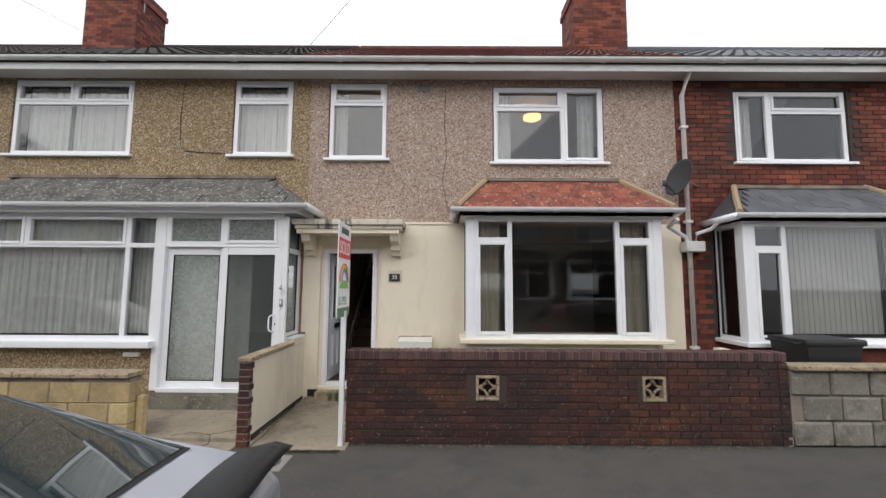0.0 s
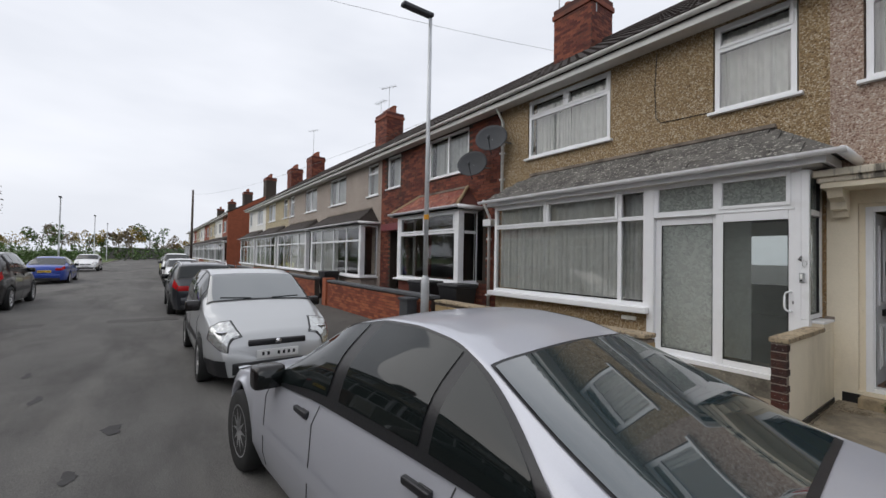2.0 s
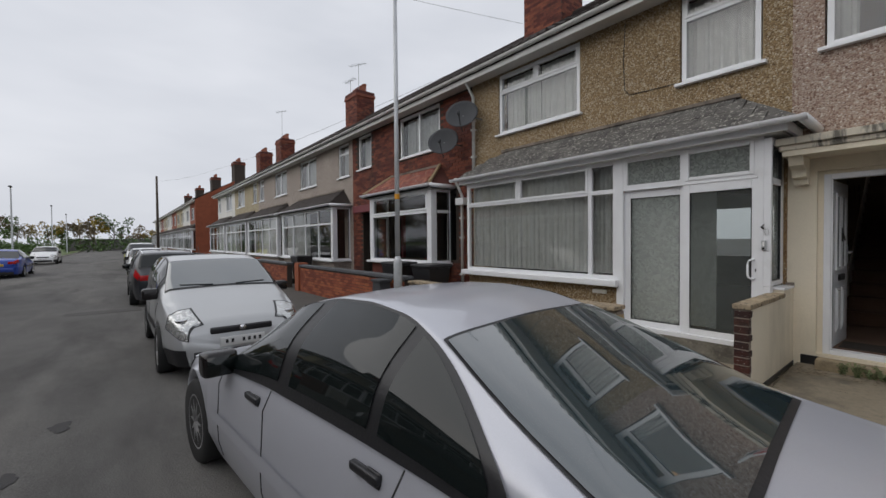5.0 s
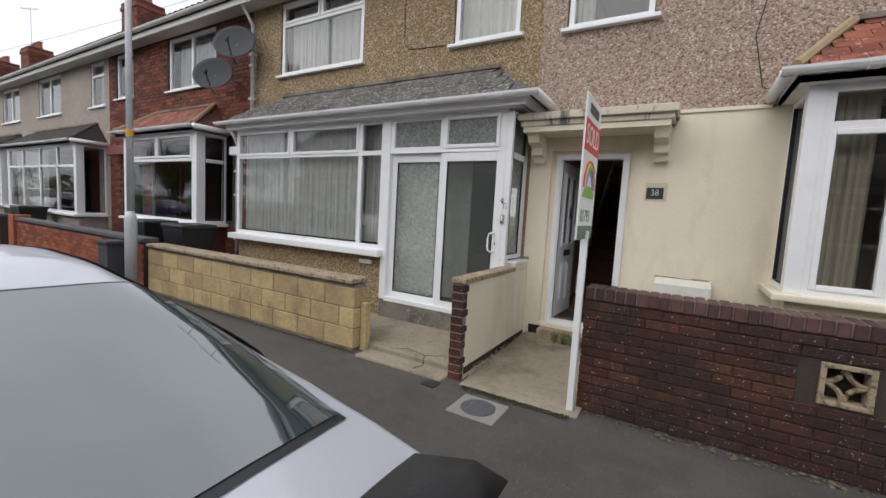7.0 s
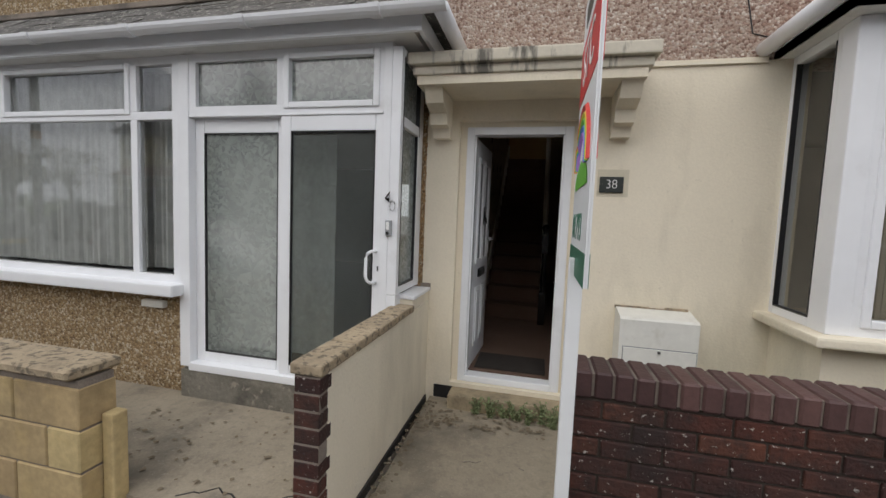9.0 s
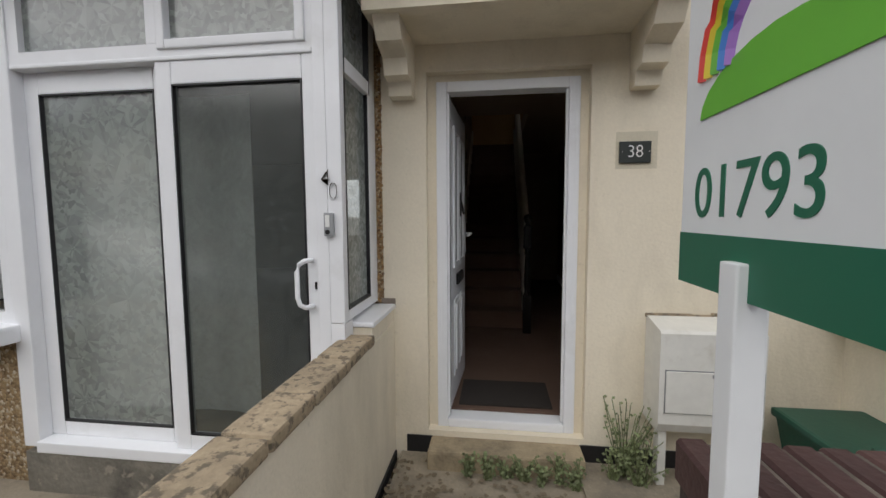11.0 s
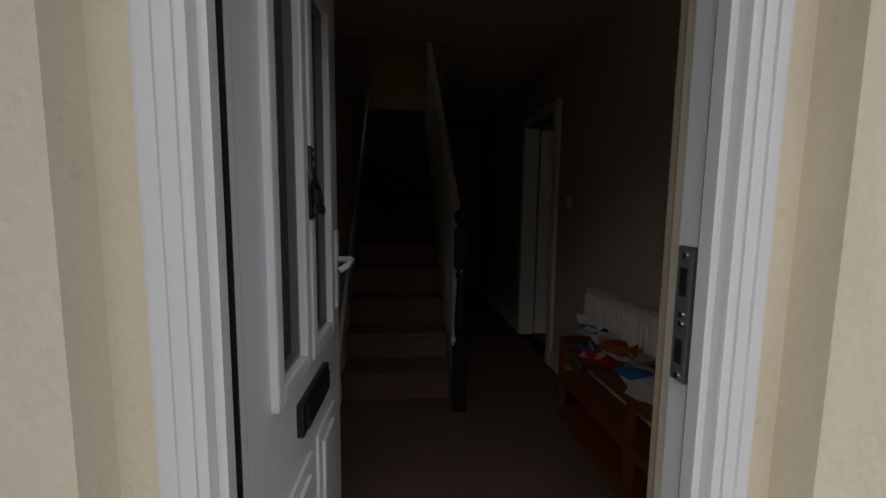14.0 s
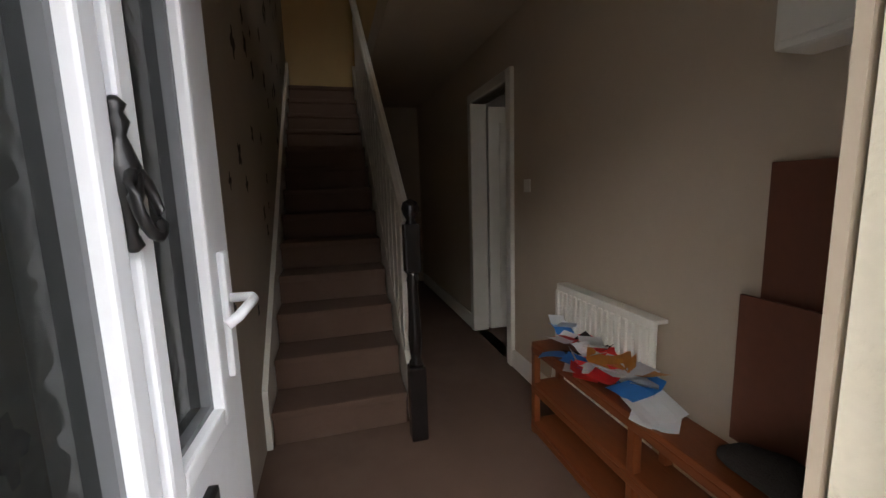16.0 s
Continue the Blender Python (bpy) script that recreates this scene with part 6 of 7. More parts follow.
# ---- estate agent's board ----
SX, SYB = -0.68, -1.68
sg = thing("sale_board", (SX, SYB, 0), "white post carrying a red and white house-sale board", "sign")
part("post", boxes((SX - 0.025, SX + 0.025, SYB - 0.025, SYB + 0.025, 0.0, 1.46), bevel=0.004), "sign_white", sg, "white painted timber post")
ya, yb = SYB - 0.32, SYB + 0.21
for s, nm in ((1, "east"), (-1, "west")):
    xo = SX + s * 0.0035
    pn = part("panel", boxes((xo - 0.003, xo + 0.003, ya, yb, 1.4, 2.43)), "sign_white", sg, "white printed board")

    def slab(name, y0, y1, z0, z1, mat, lift=0.004, parent=pn):
        part(name, boxes((xo + s * 0.003, xo + s * (0.003 + lift), y0, y1, z0, z1)), mat, parent)
    slab("red_band", ya, yb, 2.04, 2.26, "sign_red", 0.002)
    slab("green_band", ya, yb, 1.4, 1.5, "sign_green", 0.002)
    slab("small_print", ya + 0.1, yb - 0.1, 2.31, 2.38, "plaque", 0.0015)
    yc = (ya + yb) / 2
    rot = pose(0, 0, 0, 90, 0, 90 * s)
    lettering("SOLD" if s > 0 else "STC", 0.2, Matrix.Translation((xo + s * 0.006, yc, 2.15)) @ rot, "letter_white", pn, "lettering", 0.001, 0.9)
    lettering("01793", 0.13, Matrix.Translation((xo + s * 0.004, yc - s * 0.05, 1.57)) @ rot, "sign_green", pn, "lettering", 0.001)
    for k, mt in enumerate(("rb_red", "rb_yellow", "lime", "rb_blue", "rb_violet")):
        r = 0.2 - 0.022 * k
        part("rainbow_stripe", tube(bmesh.new(), [(xo + s * 0.003, yc + r * math.cos(a), 1.78 + r * math.sin(a)) for a in [math.pi * q / 14 for q in range(15)]], 0.0105, 4), mt, pn)
    bm = bmesh.new()
    ring = [(yc + 0.2 * math.cos(a), 1.71 + 0.09 * math.sin(a)) for a in [math.pi * q / 12 for q in range(13)]]
    va = [bm.verts.new((xo + s * 0.004, y, z)) for y, z in ring]
    vb = [bm.verts.new((xo + s * 0.006, y, z)) for y, z in ring]
    bm.faces.new(vb)
    bm.faces.new(va[::-1])
    part("green_hill", bm, "lime", pn)

# ---- street furniture ----
lp = thing("street_lamp", (-7.44, -1.95, 0), "tall galvanised street lamp with an orange band at the pavement edge", "street lamp")
part("base_door", lathe(bmesh.new(), (-7.44, -1.95, 0), [(0.085, 0.0), (0.085, 1.15), (0.075, 1.2), (0.05, 1.28)], 14), "galv", lp, smooth=True)
part("column", lathe(bmesh.new(), (-7.44, -1.95, 0), [(0.05, 1.2), (0.038, 6.6)], 12), "galv", lp, smooth=True)
part("band", lathe(bmesh.new(), (-7.44, -1.95, 0), [(0.053, 2.42), (0.053, 2.52)], 12), "orange", lp, "orange reflective band")
bm = box(bmesh.new(), -7.52, -7.36, -2.62, -1.9, 6.62, 6.7, bevel=0.03)
part("lantern", bm, "dish", lp, "slim grey LED lantern")
cab = thing("utility_cabinet", (-8.05, -2.0, 0), "small dark blue-grey metal utility pillar", "utility box")
part("body", boxes((-8.22, -7.88, -2.1, -1.86, 0.0, 0.72), bevel=0.015), "dish", cab)
part("cap", boxes((-8.25, -7.85, -2.13, -1.83, 0.72, 0.78), bevel=0.02), "dish", cab)
cv = thing("stopcock_cover", (-1.3, -2.1, 0), "round iron drain cover set in a square concrete frame", "drain cover")
part("frame", boxes((-1.5, -1.1, -2.28, -1.92, -0.04, 0.008), bevel=0.01), "kerb", cv)
part("lid", lathe(bmesh.new(), (-1.3, -2.1, 0.008), [(0.14, -0.02), (0.14, 0.004), (0.13, 0.006)], 20), "slate_dark", cv)
for k in range(7):
    part("rib", boxes((-1.41 + 0.035 * k, -1.395 + 0.035 * k, -2.19, -2.01, 0.012, 0.017)), "slate_dark", cv)
solo("stop_tap", boxes((-1.92, -1.78, -2.0, -1.86, -0.02, 0.008), bevel=0.004), "black_iron", "small square iron stop-tap cover in the footway", "drain cover")
for x, y, h in ((-35.0, -15.9, 8.9), (-55.0, -2.8, 8.9)):
    p = thing("telegraph_pole", (x, y, 0), "dark wooden telegraph pole with wires", "telegraph pole", group="telegraph poles")
    part("pole", tube(bmesh.new(), [(x, y, -0.1), (x, y, h)], [0.15, 0.1], 10), "wood_pole", p, smooth=True)
for x, y in ((-52.0, -13.5), (-75, -13.0), (-95, -13.0)):
    p = thing("street_lamp", (x, y, 0), "slim far street lamp on the verge", "street lamp", group="far lamps")
    part("column", lathe(bmesh.new(), (x, y, 0), [(0.07, 0), (0.05, 6.6)], 10), "galv", p)
    part("lantern", boxes((x - 0.1, x + 0.5, y - 0.1, y + 0.1, 6.55, 6.68), bevel=0.03), "dish", p)
for n, (a, b, sag) in enumerate((((-55, -2.8, 8.4), (-6.0, -0.2, 5.4), 0.7), ((-35, -15.9, 8.7), (-20, -16.7, 5.6), 0.4), ((-35, -15.9, 8.8), (-14, -16.7, 5.6), 0.5), ((12, -14, 9.0), (-1.9, -0.2, 5.25), 0.3), ((16, -10, 10), (4.9, 2.5, 8.3), 0.4), ((-14, -13.5, 9.5), (-8, 2.6, 7.6), 0.4))):
    a, b = Vector(a), Vector(b)
    bm = tube(bmesh.new(), [a.lerp(b, t / 12) - Vector((0, 0, 4 * sag * t / 12 * (1 - t / 12))) for t in range(13)], 0.0045, 4)
    solo("overhead_wire", bm, "black_plastic", "thin black overhead telephone wire", "wire", group="overhead wires")


# ---- planting ----
def crown(bm, c, rad, n, size, rnd, flat=0.75):
    c = Vector(c)
    blobs = [(c + Vector((rnd.uniform(-1, 1) * rad, rnd.uniform(-1, 1) * rad, rnd.uniform(-0.6, 0.9) * rad * flat)), rad * rnd.uniform(0.25, 0.5)) for _ in range(9)]
    for _ in range(n):
        b, r = rnd.choice(blobs)
        d = Vector((rnd.gauss(0, 1), rnd.gauss(0, 1), rnd.gauss(0, 1))).normalized() * r * rnd.uniform(0.6, 1.05)
        p = b + d
        u = Vector((rnd.gauss(0, 1), rnd.gauss(0, 1), rnd.gauss(0, 1))).normalized() * size * rnd.uniform(0.6, 1.3)
        w = u.orthogonal().normalized() * size * 0.5
        bm.faces.new([bm.verts.new(q) for q in (p - u, p + w, p + u, p - w)])


def tree(x, y, h, rad, leaf, label, seed, n=900, size=0.22, bare=False):
    rnd = random.Random(seed)
    t = thing("tree", (x, y, 0), label, "tree", group="field trees")
    bm = tube(bmesh.new(), [(x, y, -0.1), (x + 0.1, y, h * 0.35), (x, y + 0.1, h * 0.75)], [0.16, 0.11, 0.04], 8)
    for _ in range(26 if bare else 9):
        a = rnd.uniform(0, 6.28)
        z = h * rnd.uniform(0.25, 0.6)
        e = (x + rad * 0.8 * math.cos(a), y + rad * 0.8 * math.sin(a), z + h * rnd.uniform(0.2, 0.42))
        tube(bm, [(x, y, z), ((x + e[0]) / 2, (y + e[1]) / 2, (z + e[2]) / 2 + 0.2), e], [0.05, 0.03, 0.012], 5)
        if bare:
            for _ in range(3):
                tube(bm, [e, (e[0] + rnd.uniform(-0.8, 0.8), e[1] + rnd.uniform(-0.8, 0.8), e[2] + rnd.uniform(0.1, 0.9))], [0.012, 0.004], 4)
    part("trunk", bm, "bark", t)
    bm = bmesh.new()
    crown(bm, (x, y, h * 0.68), rad, n, size, rnd)
    part("crown", bm, leaf, t, kind="stuff")


rnd = random.Random(4)
for i in range(15):
    tree(-43 - 1.6 * (i % 7) + rnd.uniform(-1, 1), -17.8 - 0.62 * i + rnd.uniform(-0.5, 0.5), rnd.uniform(5.2, 7.6) - 0.12 * i * (i < 4), rnd.uniform(1.7, 2.5), "twig" if i % 4 else "leaf_yellow", "bushy half-bare autumn tree on the field", i, 900, 0.13, bare=True)
for i in range(16):
    tree(-112 - 4.5 * (i % 8) + rnd.uniform(-2, 2), -42 + 3.6 * i + rnd.uniform(-1, 1), rnd.uniform(5, 8), rnd.uniform(2.4, 3.6), ("leaf_yellow", "leaf", "twig")[i % 3], "far tree in yellowing autumn leaf", 50 + i, 500, 0.3)
hedge = bmesh.new()
rnd = random.Random(9)
for i in range(30):
    crown(hedge, (-47 - 1.8 * i, -17.5 - rnd.uniform(0, 2), 0.7), 0.9, 110, 0.12, rnd)
for i in range(60):
    crown(hedge, (-103 - rnd.uniform(0, 6), -75 + 1.65 * i, 1.2), 1.9, 90, 0.3, rnd)
for i in range(26):
    crown(hedge, (-60 - 1.6 * i, -16.5 - rnd.uniform(0, 3), 0.8), 1.1, 90, 0.16, rnd)
solo("hedge", hedge, "leaf", "rough green hedge along the field edge", "hedge", kind="stuff")
solo("far_building", boxes((-121, -119, -15, 3.0, 0, 2.6), bevel=0.05), "dark_room", "low dark building closing the far end of the street", "building")


def weed(x, y, z, h, n, seed, leaf="weed"):
    rnd = random.Random(seed)
    e = thing("weed", (x, y, z), "small green weed growing beside the door step", "plant", group="weeds")
    bm, lf = bmesh.new(), bmesh.new()
    for _ in range(n):
        a, r = rnd.uniform(0, 6.28), rnd.uniform(0.2, 1) * h * 0.5
        tip = Vector((x + r * math.cos(a), y + r * math.sin(a) * 0.6, z + h * rnd.uniform(0.4, 1)))
        b = Vector((x + rnd.uniform(-0.02, 0.02), y, z - 0.02))
        tube(bm, [b, b.lerp(tip, 0.5) + Vector((0, 0, 0.03)), tip], 0.0025, 4)
        for k in range(7):
            p = b.lerp(tip, 0.25 + 0.75 * k / 6)
            u = Vector((rnd.gauss(0, 1), rnd.gauss(0, 1), rnd.gauss(0, 0.6))).normalized() * 0.022
            w = u.orthogonal().normalized() * 0.009
            lf.faces.new([lf.verts.new(q) for q in (p, p + u * 0.5 + w, p + u, p + u * 0.5 - w)])
    part("stems", bm, "weed", e, kind="stuff")
    part("leaves", lf, leaf, e, kind="stuff")


weed(-0.36, -0.12, 0.09, 0.44, 34, 1)
weed(-0.3, -0.2, 0.09, 0.3, 22, 2)
weed(-0.42, -0.16, 0.09, 0.2, 16, 6)
for k, (wx, wy) in enumerate(((-1.22, -0.21), (-1.1, -0.23), (-0.9, -0.22), (-0.82, -0.25), (-0.72, -0.22), (-0.64, -0.26), (-1.0, -0.2))):
    weed(wx, wy, 0.085, 0.13 + 0.03 * (k % 3), 13, 20 + k)
litter = bmesh.new()
rnd = random.Random(12)
for _ in range(420):
    x, y = rnd.choice([(-1.64 + abs(rnd.gauss(0, 0.07)), rnd.uniform(-1.6, -0.1)), (rnd.uniform(-1.6, -0.7), rnd.uniform(-0.45, -0.2)), (rnd.uniform(-3.6, -1.85), rnd.uniform(-1.6, -0.65)), (rnd.uniform(-0.6, 4.2), rnd.uniform(-1.72, -1.62))])
    z = 0.092 if x > -1.65 and y > -1.6 else (0.062 if y > -1.6 else 0.006)
    a, s = rnd.uniform(0, 6.28), rnd.uniform(0.008, 0.022)
    litter.faces.new([litter.verts.new((x + s * math.cos(a + k), y + s * math.sin(a + k), z + rnd.uniform(0, 0.008))) for k in (0, 1.4, 3.1, 4.6)])
for k, pts in enumerate((((-2.62, -1.55), (-2.45, -1.42), (-2.2, -1.5), (-2.05, -1.38), (-1.84, -1.3)), ((-2.2, -1.5), (-2.12, -1.66), (-2.16, -1.8)), ((-1.2, -0.8), (-1.0, -0.72), (-0.78, -0.78)))):
    zc = 0.053 if k < 2 else 0.052
    fine_pts = [(a[0] + (b[0] - a[0]) * q / 5, a[1] + (b[1] - a[1]) * q / 5 + rnd.uniform(-0.015, 0.015)) for a, b in zip(pts, pts[1:]) for q in range(5)]
    solo("crack", tube(bmesh.new(), [(x, y, zc if y > -1.6 else 0.019) for x, y in fine_pts], 0.006, 5), "oil", "dark crack across the worn concrete", "crack", group="concrete cracks", kind="structure")
solo("leaf_litter", litter, "twig", "scattered dead leaves and grit on the paths", "leaves", kind="stuff")
moss = bmesh.new()
for _ in range(2600):
    x, y = rnd.choice([(rnd.uniform(-0.7, 4.3), -1.6 - abs(rnd.gauss(0, 0.05))), (rnd.uniform(-1.6, -0.66), -1.8 - abs(rnd.gauss(0, 0.03))), (rnd.uniform(-7.2, -2.9), -1.77 - abs(rnd.gauss(0, 0.03)))])
    s = rnd.uniform(0.004, 0.012)
    a = rnd.uniform(0, 6.28)
    moss.faces.new([moss.verts.new((x + s * math.cos(a + k), y + s * math.sin(a + k), 0.004 + rnd.uniform(0, 0.012))) for k in (0, 1.6, 3.1, 4.7)])
solo("moss", moss, "moss", "dark moss and dirt along the foot of the walls", "moss", kind="stuff")


# ---- the hall of number 38 ----
HX0, HX1, FZ = -1.5, 0.11, 0.30
hall = thing("hall", (-0.7, 2.5, FZ), "narrow entrance hall with carpet, stairs and plain cream walls", "room", kind="structure")
part("floor", boxes((HX0, HX1 + 0.1, 0.16, 6.7, FZ - 0.2, FZ)), "carpet", hall, "worn brown carpet")
part("wall_left", boxes((HX0 - 0.1, HX0, 0.26, 6.7, FZ - 0.2, 5.05)), "wallpaper", hall, "cream wallpaper with dark floral print")
bm = pierced(bmesh.new(), 0.26, 6.7, FZ - 0.2, 2.7, 0.0, 0.1, [(2.62, 3.36, FZ, 2.3)])
bmesh.ops.transform(bm, matrix=Matrix.Translation((HX1 + 0.1, 0, 0)) @ Matrix.Rotation(radians(90), 4, "Z"), verts=bm.verts)
part("wall_right", bm, "hall_wall", hall, "plain cream painted wall")
part("wall_end", boxes((HX0, HX1, 5.6, 5.7, FZ, 2.7)), "hall_wall", hall)
part("ceiling", boxes((HX0, HX1 + 0.1, 0.26, 2.5, 2.7, 2.9)), "hall_wall", hall)
part("ceiling", boxes((-0.7, HX1 + 0.1, 2.5, 6.7, 2.7, 2.9)), "hall_wall", hall)
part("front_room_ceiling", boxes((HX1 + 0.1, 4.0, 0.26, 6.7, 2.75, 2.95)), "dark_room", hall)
part("upper_ceiling", boxes((-1.6, 4.0, 0.26, 6.7, 5.03, 5.06)), "hall_wall", hall)
part("landing_wall", boxes((HX0, -0.7, 5.2, 5.28, 2.5, 5.03)), "landing_wall", hall, "warm yellow landing wall")
part("landing_wall", boxes((-0.7, -0.64, 2.5, 5.28, 2.9, 3.85)), "landing_wall", hall, "warm yellow landing wall")
part("room_divider", boxes((HX1 + 0.1, 4.0, 3.5, 3.6, FZ, 2.75)), "room", hall)
part("skirting", boxes((HX1 - 0.02, HX1, 0.28, 2.55, FZ, FZ + 0.13), bevel=0.006), "gloss_white", hall, "white skirting board")
part("skirting", boxes((HX1 - 0.02, HX1, 3.43, 5.5, FZ, FZ + 0.13), bevel=0.006), "gloss_white", hall, "white skirting board")
for r in ((DOOR[1], HX1, 0.26, 0.275, FZ, 2.7), (HX0, DOOR[0], 0.26, 0.275, FZ, 2.7), (DOOR[0], DOOR[1], 0.26, 0.275, 2.32, 2.7)):
    part("front_return", boxes(r), "hall_wall", hall)
for r in ((HX1 - 0.03, HX1 + 0.12, 2.55, 2.63, FZ, 2.38), (HX1 - 0.03, HX1 + 0.12, 3.35, 3.43, FZ, 2.38), (HX1 - 0.03, HX1 + 0.12, 2.63, 3.35, 2.30, 2.38)):
    part("architrave", boxes(r, bevel=0.012), "gloss_white", hall)
idoor = thing("inner_door", (0.5, 3.3, FZ), "cream panelled inner door standing open", "door")
part("leaf", boxes((0.24, 0.92, 3.34, 3.38, FZ + 0.01, 2.28), bevel=0.006), "gloss_white", idoor)
for z0, z1 in ((0.5, 1.2), (1.35, 2.15)):
    part("panel", boxes((0.34, 0.82, 3.332, 3.341, z0, z1), bevel=0.006), "gloss_white", idoor)
part("handle", tube(bmesh.new(), [(0.86, 3.335, 1.3), (0.86, 3.3, 1.3), (0.78, 3.295, 1.3)], 0.009, 6), "chrome", idoor)
print_bm = bmesh.new()
rnd = random.Random(21)
for _ in range(170):
    y, z = rnd.uniform(0.4, 5.0), rnd.uniform(0.5, 4.2)
    a, s = rnd.uniform(0, 6.28), rnd.uniform(0.035, 0.085)
    ring = [print_bm.verts.new((HX0 + 0.002, y + s * (0.35 + 0.65 * abs(math.sin(2 * (t - a)))) * math.cos(t) * 0.7, z + s * (0.35 + 0.65 * abs(math.sin(2 * (t - a)))) * math.sin(t))) for t in [2 * math.pi * q / 14 for q in range(14)]]
    print_bm.faces.new(ring)
part("floral_print", print_bm, "floral", hall, "dark floral print on the wallpaper", kind="stuff")

st = thing("staircase", (-1.1, 3.3, FZ), "steep carpeted staircase rising between wall and white balustrade", "staircase")
N, RISE, GO, SY0 = 13, 0.19, 0.235, 2.08
for i in range(N):
    y0, z1 = SY0 + GO * i, FZ + RISE * (i + 1)
    part("step", boxes((HX0 + 0.03, -0.765, y0 - 0.02, y0 + GO + 0.03, z1 - 0.045, z1), (HX0 + 0.03, -0.765, y0, y0 + GO + 0.02, z1 - RISE, z1 - 0.02), bevel=0.012), "carpet", st)
for xa, xb in ((HX0, HX0 + 0.028), (-0.76, -0.725)):
    bm = prism(bmesh.new(), [(SY0 - 0.03, FZ), (SY0 - 0.03, FZ + 0.32), (SY0 + GO * N, FZ + RISE * N + 0.3), (SY0 + GO * N, FZ + RISE * N - 0.2)], 0, xb - xa)
    bmesh.ops.transform(bm, matrix=Matrix.Translation((xa, 0, 0)) @ Matrix(((0, 1, 0, 0), (1, 0, 0, 0), (0, 0, 1, 0), (0, 0, 0, 1))), verts=bm.verts)
    part("string", bm, "gloss_white", st, "white painted stair string")
sl = RISE / GO
part("handrail", tube(bmesh.new(), [(-0.742, 2.0, 1.42), (-0.742, 4.75, 1.42 + 2.75 * sl)], 0.035, 8), "gloss_white", st, "white painted handrail")
for i in range(16):
    y = 2.2 + 0.16 * i
    z0 = FZ + 0.32 + (y - SY0) * sl
    part("baluster", boxes((-0.758, -0.728, y - 0.055, y + 0.055, z0 - 0.05, z0 + 0.76 - 0.0), bevel=0.004), "gloss_white", st)
part("understair_panel", boxes((-0.76, -0.73, 2.6, 5.1, FZ, FZ + 0.5), (-0.76, -0.73, 3.3, 5.1, FZ + 0.5, FZ + 1.1), (-0.76, -0.73, 4.1, 5.1, FZ + 1.1, FZ + 1.7)), "hall_wall", st)
nw = part("newel", lathe(bmesh.new(), (-0.735, 1.93, FZ), [(0.03, 0.38), (0.036, 0.42), (0.024, 0.44), (0.032, 0.48), (0.036, 0.55), (0.028, 0.72), (0.022, 0.82), (0.034, 0.85), (0.026, 0.87), (0.034, 0.9)], 14), "black_gloss", st, "black painted turned newel post", smooth=True)
part("newel_base", boxes((-0.778, -0.692, 1.887, 1.973, FZ, FZ + 0.4), bevel=0.008), "black_gloss", nw)
part("newel_block", boxes((-0.775, -0.695, 1.89, 1.97, FZ + 0.89, FZ + 1.13), bevel=0.008), "black_gloss", nw)
part("newel_cap", lathe(bmesh.new(), (-0.735, 1.93, FZ), [(0.02, 1.12), (0.03, 1.135), (0.02, 1.15), (0.036, 1.175), (0.044, 1.205), (0.036, 1.235), (0.008, 1.25)], 14), "black_gloss", nw, smooth=True)

rad = thing("radiator", (0.06, 1.5, 0.5), "white ribbed panel radiator on the hall wall", "radiator")
part("panel", boxes((0.035, 0.055, 1.18, 1.87, 0.5, 1.075), bevel=0.01), "gloss_white", rad)
for i in range(17):
    y = 1.2 + 0.04 * i
    part("rib", boxes((0.022, 0.0355, y, y + 0.022, 0.53, 1.045), bevel=0.006), "gloss_white", rad)
part("top_grille", boxes((0.035, 0.1, 1.18, 1.87, 1.062, 1.078), bevel=0.004), "gloss_white", rad)
part("valve", lathe(bmesh.new(), (0.06, 1.91, 0.52), [(0.02, -0.02), (0.025, 0.0), (0.02, 0.06)], 10), "gloss_white", rad)
part("tail_pipe", tube(bmesh.new(), [(0.06, 1.91, 0.5), (0.06, 1.91, FZ)], 0.008, 6), "chrome", rad)

sh = thing("shelf_unit", (-0.05, 1.1, FZ), "low orange pine shelf unit strewn with post", "shelf unit")
for z, nm in ((0.775, "top_shelf"), (0.56, "middle_shelf"), (0.345, "bottom_shelf")):
    part(nm, boxes((-0.15, 0.02, 0.33, 1.80, z, z + 0.025), bevel=0.006), "pine", sh)
    part("rail", boxes((-0.152, -0.135, 0.33, 1.80, z - 0.03, z + 0.002), bevel=0.005), "pine", sh)
for y in (0.34, 1.05, 1.765):
    for x in (-0.15, -0.01):
        part("leg", boxes((x, x + 0.035, y, y + 0.035, FZ, 0.772), bevel=0.005), "pine", sh)
rnd = random.Random(5)
